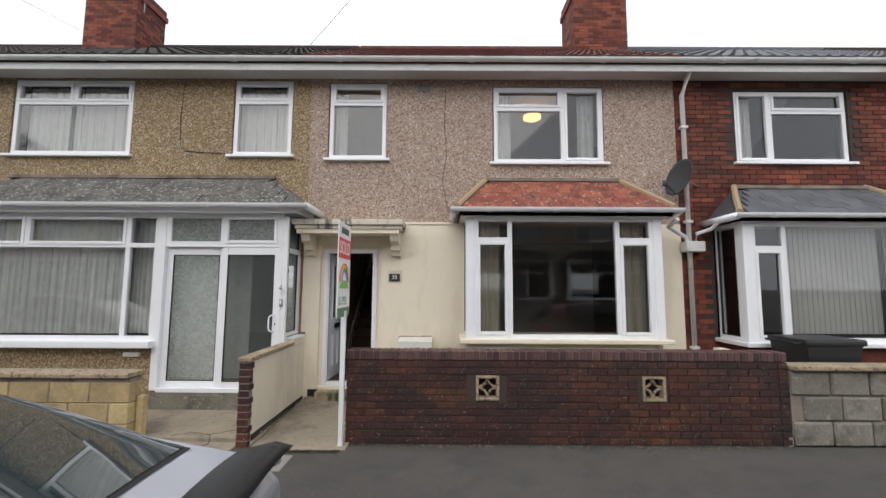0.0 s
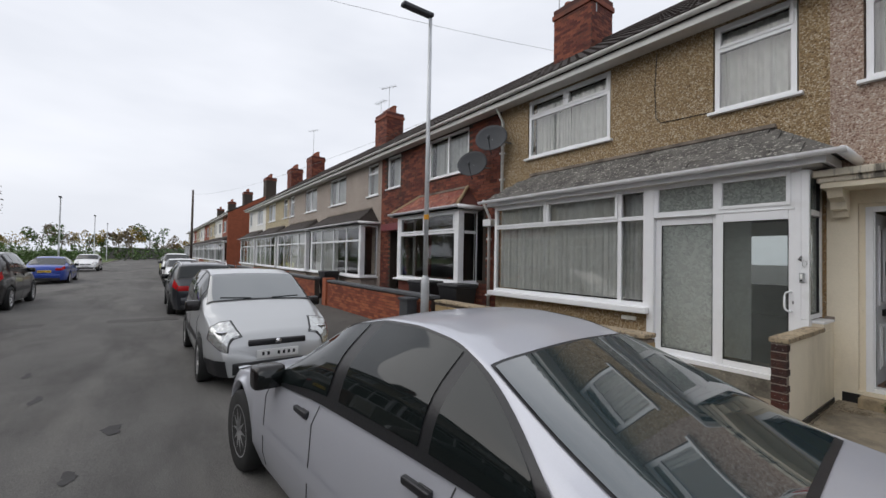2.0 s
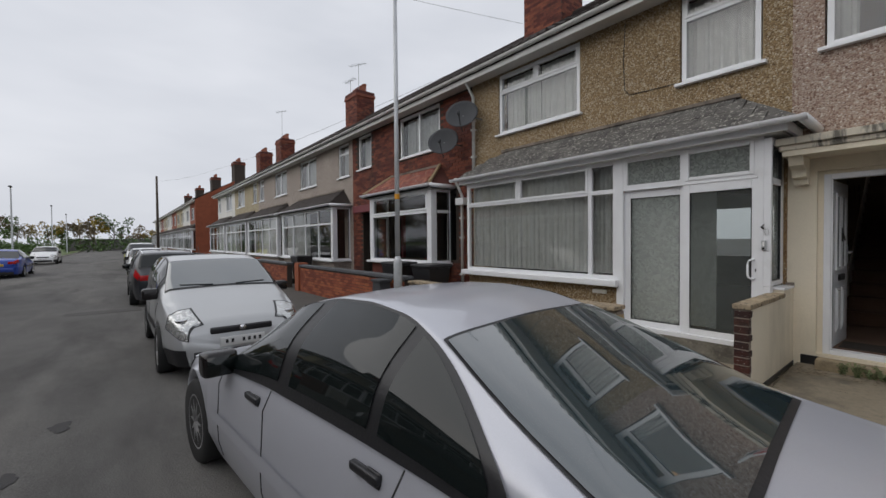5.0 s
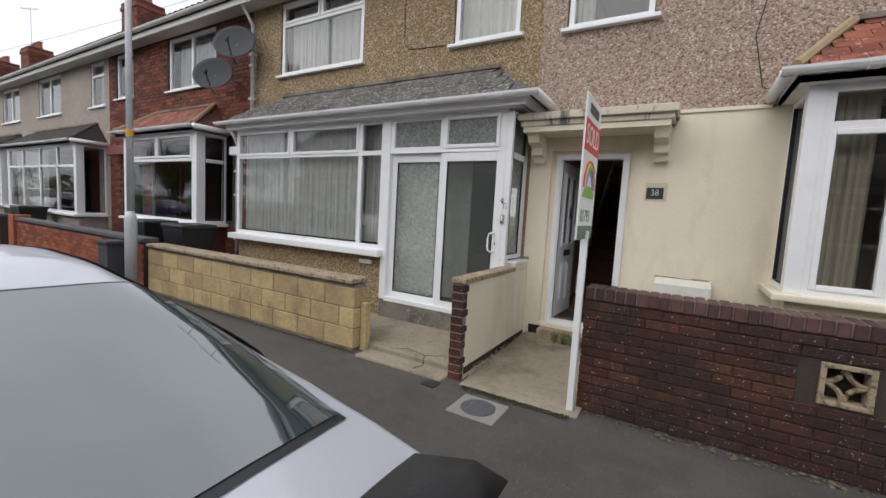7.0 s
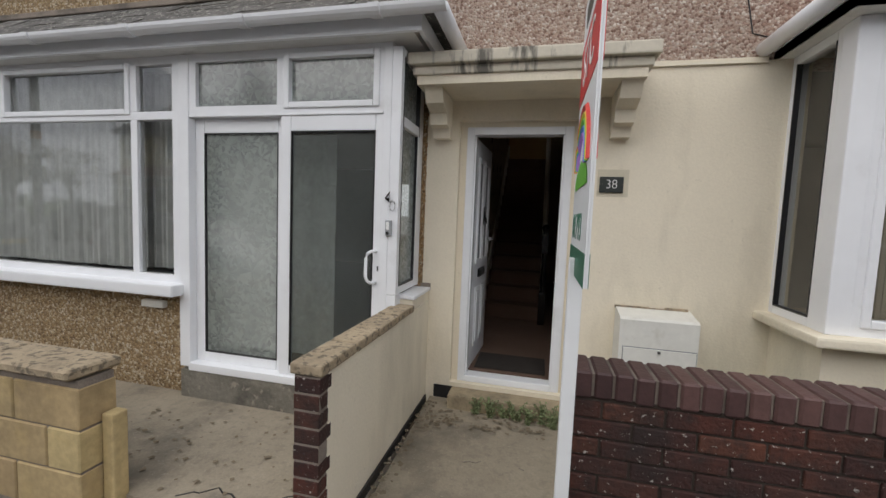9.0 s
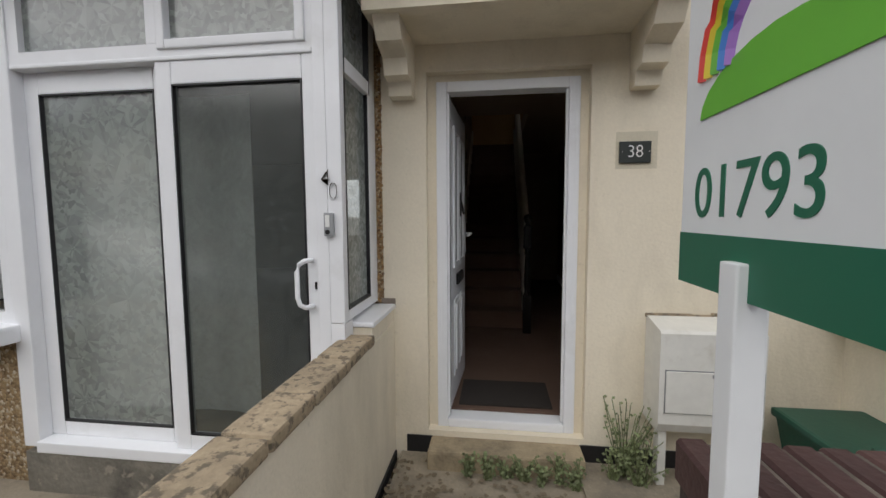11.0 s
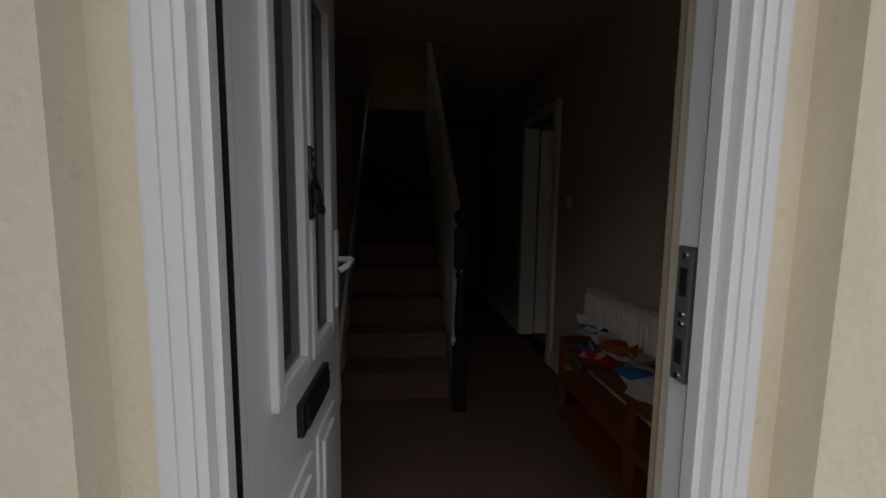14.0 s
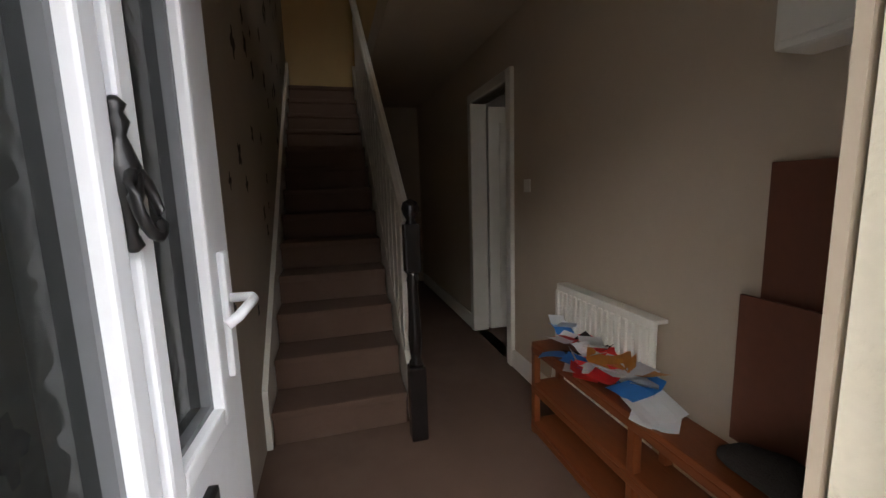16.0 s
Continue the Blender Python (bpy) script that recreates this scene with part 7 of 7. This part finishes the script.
for i in range(36):
    mt = rnd.choice(["paper_w", "paper_w", "paper_w", "paper_b", "paper_b", "paper_r", "paper_o", "paper_w", "mat"])
    w, l = rnd.uniform(0.08, 0.13), rnd.uniform(0.11, 0.19)
    cx, cy = rnd.uniform(-0.15, 0.0), min(1.72, max(1.0, rnd.gauss(1.38, 0.2)))
    bm = bmesh.new()
    cols = []
    bend = rnd.uniform(-0.02, 0.045)
    for q in range(6):
        t = q / 5 - 0.5
        cols.append([bm.verts.new((s * w / 2, t * l, bend * 4 * t * t)) for s in (-1, 1)])
    for a, b in zip(cols, cols[1:]):
        bm.faces.new((a[0], a[1], b[1], b[0]))
    bmesh.ops.solidify(bm, geom=bm.faces[:], thickness=0.002)
    rotm = Matrix.Translation((cx, cy, 0.806 + 0.0028 * i)) @ Euler((rnd.uniform(-0.15, 0.15), rnd.uniform(-0.25, 0.1), rnd.uniform(0, 3.1))).to_matrix().to_4x4()
    bmesh.ops.transform(bm, matrix=rotm, verts=bm.verts)
    solo("leaflet", bm, mt, "crumpled glossy leaflet in the pile of post", "leaflet", group="pile of post")
bag = bmesh.new()
solid(bag, [[(-0.07 + r * math.cos(a) * 0.8, 0.48 + y, 0.802 + max(0.0, h * (0.5 + 0.5 * math.sin(a)))) for a in [2 * math.pi * k / 12 for k in range(12)]] for y, r, h in ((0, 0.03, 0.05), (0.05, 0.07, 0.1), (0.16, 0.075, 0.11), (0.27, 0.06, 0.08), (0.32, 0.02, 0.04))])
solo("black_bag", bag, "mat", "soft black bag lying on the pine shelf", "bag", smooth=True)
for at in ((-0.08, 0.4, 0.806), (-0.05, 0.36, 0.812)):
    solo("letter", boxes((at[0] - 0.06, at[0] + 0.06, at[1] - 0.06, at[1] + 0.06, at[2], at[2] + 0.003)), "paper_w", "white envelope on the pine shelf", "letter", group="pile of post")
for (y0, y1, zt, x, lab) in ((0.30, 0.84, 1.64, 0.085, "tall dark brown hardboard sheet leaning on the wall"), (0.30, 0.87, 1.26, 0.045, "shorter dark brown hardboard sheet leaning on the wall")):
    solo("board", boxes((x, x + 0.012, y0, y1, 0.802, zt), bevel=0.002), "hardboard", lab, "board")
eb = thing("fuse_box", (0.05, 0.62, 1.9), "white electricity meter box high on the hall wall", "fuse box")
part("case", boxes((-0.03, 0.108, 0.45, 0.78, 1.9, 2.2), bevel=0.015), "gloss_white", eb)
part("cover", boxes((-0.036, -0.0295, 0.47, 0.76, 1.92, 2.18), bevel=0.003), "gloss_white", eb)
sw_ = thing("light_switch", (0.1, 2.35, 1.6), "white plastic light switch on the hall wall", "switch")
part("plate", boxes((0.1, 0.109, 2.31, 2.39, 1.56, 1.64), bevel=0.003), "gloss_white", sw_)
part("rocker", boxes((0.095, 0.101, 2.34, 2.36, 1.58, 1.62), bevel=0.002), "gloss_white", sw_)
solo("door_mat", boxes((-1.3, -0.7, 0.2, 0.6, FZ, FZ + 0.012), bevel=0.004), "mat", "dark brown coir door mat inside the threshold", "mat")


# ---- parked cars ----
def smooth_profile(keys, u, soft):
    xs, ys = [k[0] for k in keys], [k[1] for k in keys]
    return sum(np.interp(u + d, xs, ys) for d in (-soft, -soft / 2, 0, soft / 2, soft)) / 5


SALOON = dict(L=4.62, W=0.86, top=[(0, .5), (.06, .64), (.3, .72), (.9, .84), (1.3, .92), (1.45, .96), (2.08, 1.35), (2.4, 1.41), (2.7, 1.42), (3.0, 1.395), (3.22, 1.33), (4.1, .995), (4.24, .975), (4.54, .955), (4.62, .86)],
              belt=[(0, .48), (.08, .6), (.5, .71), (1.3, .86), (2.2, .915), (3.4, .95), (4.1, .945), (4.5, .9), (4.62, .8)],
              plan=[(0, .6), (.1, .73), (.4, .82), (.9, .855), (2.4, .87), (3.6, .865), (4.2, .81), (4.5, .73), (4.62, .62)], wheels=(.76, 3.53), r=.315,
              screen=(1.5, 2.05), rear=(3.23, 4.1), sides=((1.6, 2.27), (2.4, 3.06), (3.13, 3.62)), shut=(1.38, 2.15, 3.24), tum=.6, rk=(.8, .95))
HATCH = dict(L=3.95, W=0.86, top=[(0, .52), (.06, .7), (.4, .84), (.85, .98), (1.0, 1.03), (1.75, 1.42), (2.2, 1.48), (3.0, 1.465), (3.5, 1.42), (3.56, 1.38), (3.82, 1.03), (3.9, .96), (3.95, .84)],
             belt=[(0, .5), (.08, .66), (.5, .78), (1.2, .88), (2.2, .93), (3.3, .98), (3.8, .95), (3.95, .8)],
             plan=[(0, .58), (.1, .72), (.4, .81), (.9, .84), (2.4, .86), (3.3, .84), (3.8, .77), (3.95, .66)], wheels=(.78, 3.26), r=.3,
             screen=(1.06, 1.74), rear=(3.57, 3.8), sides=((1.4, 2.1), (2.18, 2.85), (2.9, 3.25)), shut=(1.1, 2.14, 2.95), tum=.36)


def scaled(d, l, w, h):
    k = dict(d)
    k["L"], k["W"] = d["L"] * l, d["W"] * w
    k["top"] = [(a * l, b * h) for a, b in d["top"]]
    k["belt"] = [(a * l, b * h) for a, b in d["belt"]]
    k["plan"] = [(a * l, b * w) for a, b in d["plan"]]
    k["wheels"] = tuple(a * l for a in d["wheels"])
    k["screen"], k["rear"] = tuple(a * l for a in d["screen"]), tuple(a * l for a in d["rear"])
    k["sides"] = tuple((a * l, b * l) for a, b in d["sides"])
    k["shut"] = tuple(a * l for a in d["shut"])
    k["r"] = d["r"] * h
    return k


def car(at, heading, spec, body, label, plate="", fine=True, rails=False, wing=False, front_grille=True, spokes=10, dark_trim=True):
    """A parked car; local x runs from the nose (0) to the tail, at ground level. heading: degrees that the nose-to-tail line is turned."""
    e = thing("car", at, label, "car", group="parked cars")
    e.rotation_euler = (0, 0, radians(heading))
    L, wheels, r = spec["L"], spec["wheels"], spec["r"]

    def put(name, bm, mat, parent=None, lab="", smooth=True):
        bmesh.ops.recalc_face_normals(bm, faces=bm.faces)
        me = bpy.data.meshes.new(name)
        bm.to_mesh(me)
        bm.free()
        me.materials.append(M[mat] if isinstance(mat, str) else mat)
        if smooth:
            me.polygons.foreach_set("use_smooth", [True] * len(me.polygons))
        o = new(name, me)
        o.parent = parent or e
        return tagged(o, lab)

    def section(u):
        zt = float(smooth_profile(spec["top"], u, 0.06))
        zb = min(float(smooth_profile(spec["belt"], u, 0.06)), zt - 0.012)
        w = float(smooth_profile(spec["plan"], u, 0.05))
        zs = 0.2
        arch = 0.0
        for c in wheels:
            d = abs(u - c)
            if d < r + 0.055:
                zs = max(zs, r + math.sqrt((r + 0.055) ** 2 - d * d))
                arch = 0.012
        wt = w * 0.95
        wr = wt - max(0.0, zt - zb - 0.03) * spec["tum"]
        if zt - zb < 0.12:
            wr = wt - 0.06
        zm = max(zb + 0.5 * (zt - zb), zb + 0.004)
        p = [(w * 0.93 + arch, zs), (w * 0.985 + arch, max(0.36, zs + 0.012)), (w + arch * 0.5, max(0.5, zs + 0.03)), (w * 0.993, max(zb - 0.1, min(zs + 0.05, zb - 0.05))), (wt + 0.008, zb - 0.012), (wt - (wt - wr) * 0.3, zm),
             (wr, max(zb + 0.004, zt - 0.055)), (wr * 0.9, zt - 0.018), (wr * 0.5, zt - 0.004), (0.0, zt + 0.004)]
        for i in range(1, len(p)):
            p[i] = (p[i][0], max(p[i][1], p[i - 1][1] + 0.0015))
        return p

    def bend(p, s):
        """A point of the half section; above the waist the panels curve smoothly."""
        i = min(int(s), len(p) - 2)
        t = s - i
        a, b = Vector((*p[i], 0)), Vector((*p[i + 1], 0))
        line = a.lerp(b, t)
        g = min(1.0, max(0.0, (p[-1][1] - p[4][1] - 0.12) / 0.2))
        if i < 4 or g <= 0:
            return line
        o = Vector((*p[i - 1], 0)) if i > 4 else a * 2 - b
        q = Vector((*p[i + 2], 0)) if i + 2 < len(p) else Vector((-p[i - 0][0], p[i][1], 0))
        c = 0.5 * (2 * a + (b - o) * t + (2 * o - 5 * a + 4 * b - q) * t * t + (3 * a - o - 3 * b + q) * t ** 3)
        return line.lerp(c, g)

    def at_surface(u, s, side, off=0.0):
        p = section(u)
        c, d = bend(p, s), bend(p, min(9.0, s + 0.05)) - bend(p, max(0.0, s - 0.05))
        k = math.hypot(d.x, d.y) or 1
        return Vector((u, side * (c.x + off * d.y / k), c.y - off * d.x / k))

    def patch(name, u0, u1, s0, s1, side, mat, off=0.006, nu=10, ns=6, parent=None, lean=0.0, lab="", arch=None):
        bm = bmesh.new()
        g = []
        for a in range(nu + 1):
            row = []
            for b in range(ns + 1):
                u = u0 + (u1 - u0) * a / nu + lean * (b / ns - 0.5)
                k = min(1.0, max(0.0, (u - arch[0]) / (arch[1] - arch[0]))) if arch else 0.0
                s = s0 + (s1 - s0) * b / ns * max(0.05, (1 - k ** 2.6) ** 0.55)
                row.append(bm.verts.new(at_surface(u, s, side, off)))
            g.append(row)
        for a in range(nu):
            for b in range(ns):
                bm.faces.new((g[a][b], g[a + 1][b], g[a + 1][b + 1], g[a][b + 1]))
        return put(name, bm, mat, parent, lab)

    def across(name, u0, u1, mat, off, k=0.93, n=10):
        bm = bmesh.new()
        g = []
        for a in range(n + 1):
            u = u0 + (u1 - u0) * a / n
            row = []
            kk = k[0] + (k[1] - k[0]) * (a / n) ** 0.8 if isinstance(k, tuple) else k
            for b in range(-8, 9):
                s = 9 - abs(b) / 8 * 2.9 * kk
                row.append(bm.verts.new(at_surface(u, s, 1 if b >= 0 else -1, off) + Vector((off * (-0.5 if u < L / 2 else 0.5), 0, 0))))
            g.append(row)
        for a in range(n):
            for b in range(16):
                bm.faces.new((g[a][b], g[a + 1][b], g[a + 1][b + 1], g[a][b + 1]))
        return put(name, bm, mat)
    bm = bmesh.new()
    us = sorted({0.0, 0.02, 0.05, L - 0.02, L - 0.05, L, *[L * i / (90 if fine else 40) for i in range((90 if fine else 40) + 1)], *[c + (r + 0.055) * k for c in wheels for k in (-1, -0.97, -0.9, -0.75, 0.75, 0.9, 0.97, 1)]})
    rings = []
    for u in us:
        p = section(u)
        half = [bend(p, q) for q in (0, 1, 2, 3, *[4 + h / 3 for h in range(16)])] if fine else [Vector((*q, 0)) for q in p]
        rings.append([bm.verts.new((u, v.x, v.y)) for v in half] + [bm.verts.new((u, -v.x, v.y)) for v in half[-2::-1]])
    for a, b in zip(rings, rings[1:]):
        for i in range(len(a) - 1):
            bm.faces.new((a[i], a[i + 1], b[i + 1], b[i]))
    bm.faces.new(rings[0])
    bm.faces.new(rings[-1][::-1])
    shell = put("body", bm, body)
    put("underbody", boxes((0.12, L - 0.12, -spec["W"] * 0.78, spec["W"] * 0.78, 0.2, 0.62)), "black_plastic", None, "", False)
    across("windscreen_surround", *[spec["screen"][0] - 0.03, spec["screen"][1] + 0.02], "black_plastic", 0.005, 1.0)
    across("windscreen", *spec["screen"], "car_rear_glass" if fine else "car_glass", 0.01, 0.94)
    across("rear_surround", spec["rear"][0] - 0.02, spec["rear"][1] + 0.03, "black_plastic", 0.005, spec.get("rk", (0.95, 0.95)))
    across("rear_window", *spec["rear"], "car_rear_glass" if wing else "car_glass", 0.01, tuple(q - 0.05 for q in spec.get("rk", (0.95, 0.95))))
    ue = spec["sides"][-1][1]
    for sd in (1, -1):
        patch("window_surround", spec["sides"][0][0] - 0.12, ue + 0.09, 4.1, 6.35, sd, "black_plastic", 0.012, 60, 9, arch=(ue - 0.8, ue + 0.09) if wing else None)
        for i, (a, b) in enumerate(spec["sides"]):
            patch("side_window", a, b, 4.3, 6.12, sd, "car_glass", 0.017, 30, 9, arch=(ue - 0.8, ue + 0.015) if wing else None)
        patch("rub_strip", wheels[0] + r + 0.1, wheels[1] - r - 0.1, 1.95, 2.25, sd, body if wing else "black_plastic", 0.008, 14, 2)
        for u in spec["shut"]:
            put("door_seam", tube(bmesh.new(), [at_surface(u + 0.03 * (s - 2.5), s, sd, 0.0005) for s in (0.3, 1, 2, 3, 4.05)], 0.004, 5), "black_plastic", shell)
        for u in spec["shut"][1:]:
            c = at_surface(u - 0.12, 3.35, sd, 0.012)
            put("door_handle", box(bmesh.new(), c.x - 0.1, c.x + 0.07, c.y - 0.014, c.y + 0.014, c.z - 0.015, c.z + 0.018, bevel=0.008), "black_plastic" if dark_trim else body, shell)
            c = at_surface(u - 0.1, 3.3, sd, 0.002)
            put("handle_recess", box(bmesh.new(), c.x - 0.03, c.x + 0.05, c.y - 0.006, c.y + 0.006, c.z - 0.03, c.z + 0.03, bevel=0.01), "black_plastic", shell)
        c = at_surface(spec["sides"][0][0] - 0.04, 4.3, sd, 0.08)
        mr = put("mirror", box(bmesh.new(), c.x - 0.09, c.x + 0.05, c.y - 0.1, c.y + 0.1, c.z - 0.05, c.z + 0.1, bevel=0.035), "black_gloss" if dark_trim else body)
        put("mirror_glass", box(bmesh.new(), c.x + 0.05, c.x + 0.054, c.y - 0.08, c.y + 0.08, c.z - 0.03, c.z + 0.08), "car_glass", mr)
        patch("lamp_surround", 0.03, 0.4, 3.05, 7.5, sd, "black_plastic", 0.005, 8, 9, lean=0.1)
        hl = patch("headlamp", 0.045, 0.37, 3.15, 7.4, sd, "head_lens", 0.01, 8, 9, lean=0.1)
        put("lamp_bowl", lathe(bmesh.new(), at_surface(0.2, 6.2, sd, 0.012), [(0.07, 0.0), (0.06, 0.004), (0.02, 0.006)], 14), "chrome", hl)
        if not wing:
            put("rear_lamp", box(bmesh.new(), L - 0.04, L + 0.012, min(sd * 0.4, sd * 0.66), max(sd * 0.4, sd * 0.66), 0.7, 0.84, bevel=0.02), "tail_lens")
            patch("bumper_trim", 0.02, 0.42, 0.0, 1.3, sd, "black_plastic", 0.006, 8, 3)
        patch("tail_lamp", L - 0.24, L - 0.035, 2.9, 4.6, sd, "tail_lens", 0.006, 6, 5)
        for c in wheels:
            yy = sd * (spec["W"] - 0.1)
            wl_ = put("wheel", lathe(bmesh.new(), (c, yy, r), [(r * 0.62, -0.09), (r * 0.93, -0.1), (r, -0.07), (r, 0.07), (r * 0.93, 0.1), (r * 0.66, 0.092), (r * 0.64, 0.05), (r * 0.62, -0.05)], 30, "y"), "tyre")
            rim = put("rim", lathe(bmesh.new(), (c, yy + sd * 0.02, r), [(r * 0.66, sd * 0.0), (r * 0.67, sd * 0.07), (r * 0.61, sd * 0.072), (r * 0.58, sd * 0.02), (r * 0.1, sd * 0.0)], 30, "y"), "alloy", wl_)
            put("disc", lathe(bmesh.new(), (c, yy + sd * 0.028, r), [(r * 0.57, 0.0), (r * 0.57, sd * 0.004)], 20, "y"), "black_iron", wl_)
            for k in range(spokes):
                a = 2 * math.pi * k / spokes
                put("spoke", tube(bmesh.new(), [(c + r * 0.08 * math.cos(a), yy + sd * 0.075, r + r * 0.08 * math.sin(a)), (c + r * 0.62 * math.cos(a + 0.05), yy + sd * 0.072, r + r * 0.62 * math.sin(a + 0.05))], [0.026, 0.016], 6), "alloy", wl_)
            put("hub", lathe(bmesh.new(), (c, yy + sd * 0.06, r), [(r * 0.16, 0.0), (r * 0.15, sd * 0.03), (r * 0.05, sd * 0.034)], 14, "y"), "alloy", wl_)
    zf, zr = 0.44, 0.62
    if front_grille:
        put("grille", box(bmesh.new(), -0.012, 0.05, -0.36, 0.36, 0.56, 0.64, bevel=0.02), "black_plastic")
        put("badge", lathe(bmesh.new(), (-0.014, 0, 0.605), [(0.04, 0.0), (0.04, -0.008)], 16, "x"), "chrome")
    put("lower_grille", box(bmesh.new(), -0.012, 0.06, -0.54, 0.54, 0.22, 0.37, bevel=0.02), "black_plastic")
    if not wing:
        put("rear_skirt", box(bmesh.new(), L - 0.03, L + 0.03, -0.6, 0.6, 0.2, 0.32, bevel=0.02), "black_plastic")
    put("number_plate", box(bmesh.new(), -0.022, -0.004, -0.26, 0.26, 0.40, 0.51, bevel=0.004), "plate_w")
    put("number_plate", box(bmesh.new(), L + 0.004, L + 0.02, -0.26, 0.26, 0.60, 0.71, bevel=0.004), "plate_y")
    for xx in (-0.0235, L + 0.0185):
        bm = bmesh.new()
        for q in range(7):
            if q != 4:
                zc = 0.43 if xx < 0 else 0.63
                box(bm, xx, xx + 0.003, -0.215 + 0.064 * q, -0.185 + 0.064 * q, zc + 0.006, zc + 0.052)
        put("plate_print", bm, "black_plastic", None, "", False)
    put("rear_bumper", box(bmesh.new(), L - 0.02, L + 0.035, -0.6, 0.6, 0.325, 0.52, bevel=0.025), body)
    for sd in (1, -1):
        put("wiper", tube(bmesh.new(), [at_surface(spec["screen"][0] + 0.0, 8.6, sd, 0.02), at_surface(spec["screen"][0] + 0.05, 7.4, sd, 0.018)], 0.007, 5), "black_plastic")
    if rails:
        for sd in (1, -1):
            put("roof_rail", tube(bmesh.new(), [at_surface(u, 7.0, sd, o) for u, o in ((spec["screen"][1] + 0.1, 0.0), (spec["screen"][1] + 0.2, 0.05), (spec["rear"][0] - 0.2, 0.05), (spec["rear"][0] - 0.05, 0.0))], 0.016, 6), "chrome")
    if wing:
        bm = bmesh.new()
        solid(bm, [[(L - 0.22, y, z), (L + 0.03, y, z + 0.035), (L + 0.06, y, z + 0.06), (L - 0.03, y, z + 0.085), (L - 0.2, y, z + 0.05)] for y, z in [(0.62 * (q / 6), 0.985 - 0.045 * abs(q / 6) ** 2.5) for q in range(-6, 7)]])
        put("boot_spoiler", bm, "black_plastic", None, "glossy black boot spoiler")
    if not wing:
        put("aerial", tube(bmesh.new(), [at_surface(spec["rear"][0] - 0.25, 8.99, 1, 0.0), at_surface(spec["rear"][0] - 0.1, 8.99, 1, 0.2)], 0.004, 5), "black_plastic")
    return e


silver = paint("silver_paint", (0.5, 0.51, 0.56), 0.3)
silver2 = paint("pale_silver_paint", (0.47, 0.48, 0.49), 0.35)
dark_blue = paint("dark_navy_paint", (0.025, 0.028, 0.035), 0.3)
white_car = paint("white_car_paint", (0.75, 0.75, 0.76), 0.0)
bronze_car = paint("bronze_brown_paint", (0.075, 0.055, 0.045), 0.5)
gunmetal = paint("gunmetal_paint", (0.06, 0.062, 0.066), 0.5)
black_car = paint("black_car_paint", (0.015, 0.015, 0.017), 0.2)
blue_car = paint("bright_blue_paint", (0.02, 0.06, 0.35), 0.3)
yellow_car = paint("yellow_paint", (0.6, 0.6, 0.03), 0.1)
red_car = paint("dark_red_paint", (0.12, 0.01, 0.012), 0.2)
RZ = road_z(-5.0)
car((-4.94, -5.13, RZ), 5.5, SALOON, silver, "silver saloon with dark windows and a black boot spoiler", wing=True)
car((-6.12, -5.12, RZ), 180, HATCH, silver2, "small pale silver hatchback facing along the kerb", spokes=7)
car((-17.85, -5.25, RZ), 0, scaled(HATCH, 1.08, 1.0, 1.0), dark_blue, "dark estate car with roof rails", rails=True, fine=False)
car((-24.5, -5.1, RZ), 180, scaled(HATCH, 1.0, 1.0, 0.97), white_car, "white hatchback parked at the kerb", fine=False, spokes=5)
car((-31.0, -5.1, RZ), 180, scaled(HATCH, 1.05, 1.0, 1.15), white_car, "white high-roofed car parked at the kerb", fine=False, spokes=5)
car((-37.5, -5.1, RZ), 180, scaled(HATCH, 1.0, 1.0, 1.0), yellow_car, "yellow hatchback parked at the kerb", fine=False, spokes=5)
car((6.62, -4.98, RZ), 180, HATCH, red_car, "dark car with red tail lamps parked at the kerb", spokes=5)
RS = road_z(-10.7)
car((-6.0, -10.12, RS), 0, scaled(HATCH, 1.08, 1.02, 1.06), bronze_car, "bronze-brown family car parked at the far kerb", spokes=5)
car((-14.2, -10.5, RS), 0, scaled(HATCH, 1.02, 1.02, 1.05), gunmetal, "dark grey hatchback parked at the far kerb", spokes=5)
car((-20.65, -10.6, RS), 0, scaled(HATCH, 1.08, 1.03, 1.13), black_car, "black compact SUV parked at the far kerb", fine=False, spokes=5)
car((-33.5, -10.9, RS), 0, scaled(SALOON, 0.95, 1.0, 1.0), blue_car, "bright blue car parked at the far kerb", fine=False, spokes=5)
car((-46.0, -11.0, RS), 180, HATCH, white_car, "white car far along the street", fine=False, spokes=5)
car((-0.9, -10.9, RS), 0, HATCH, black_car, "dark car parked across the street", fine=False, spokes=5)
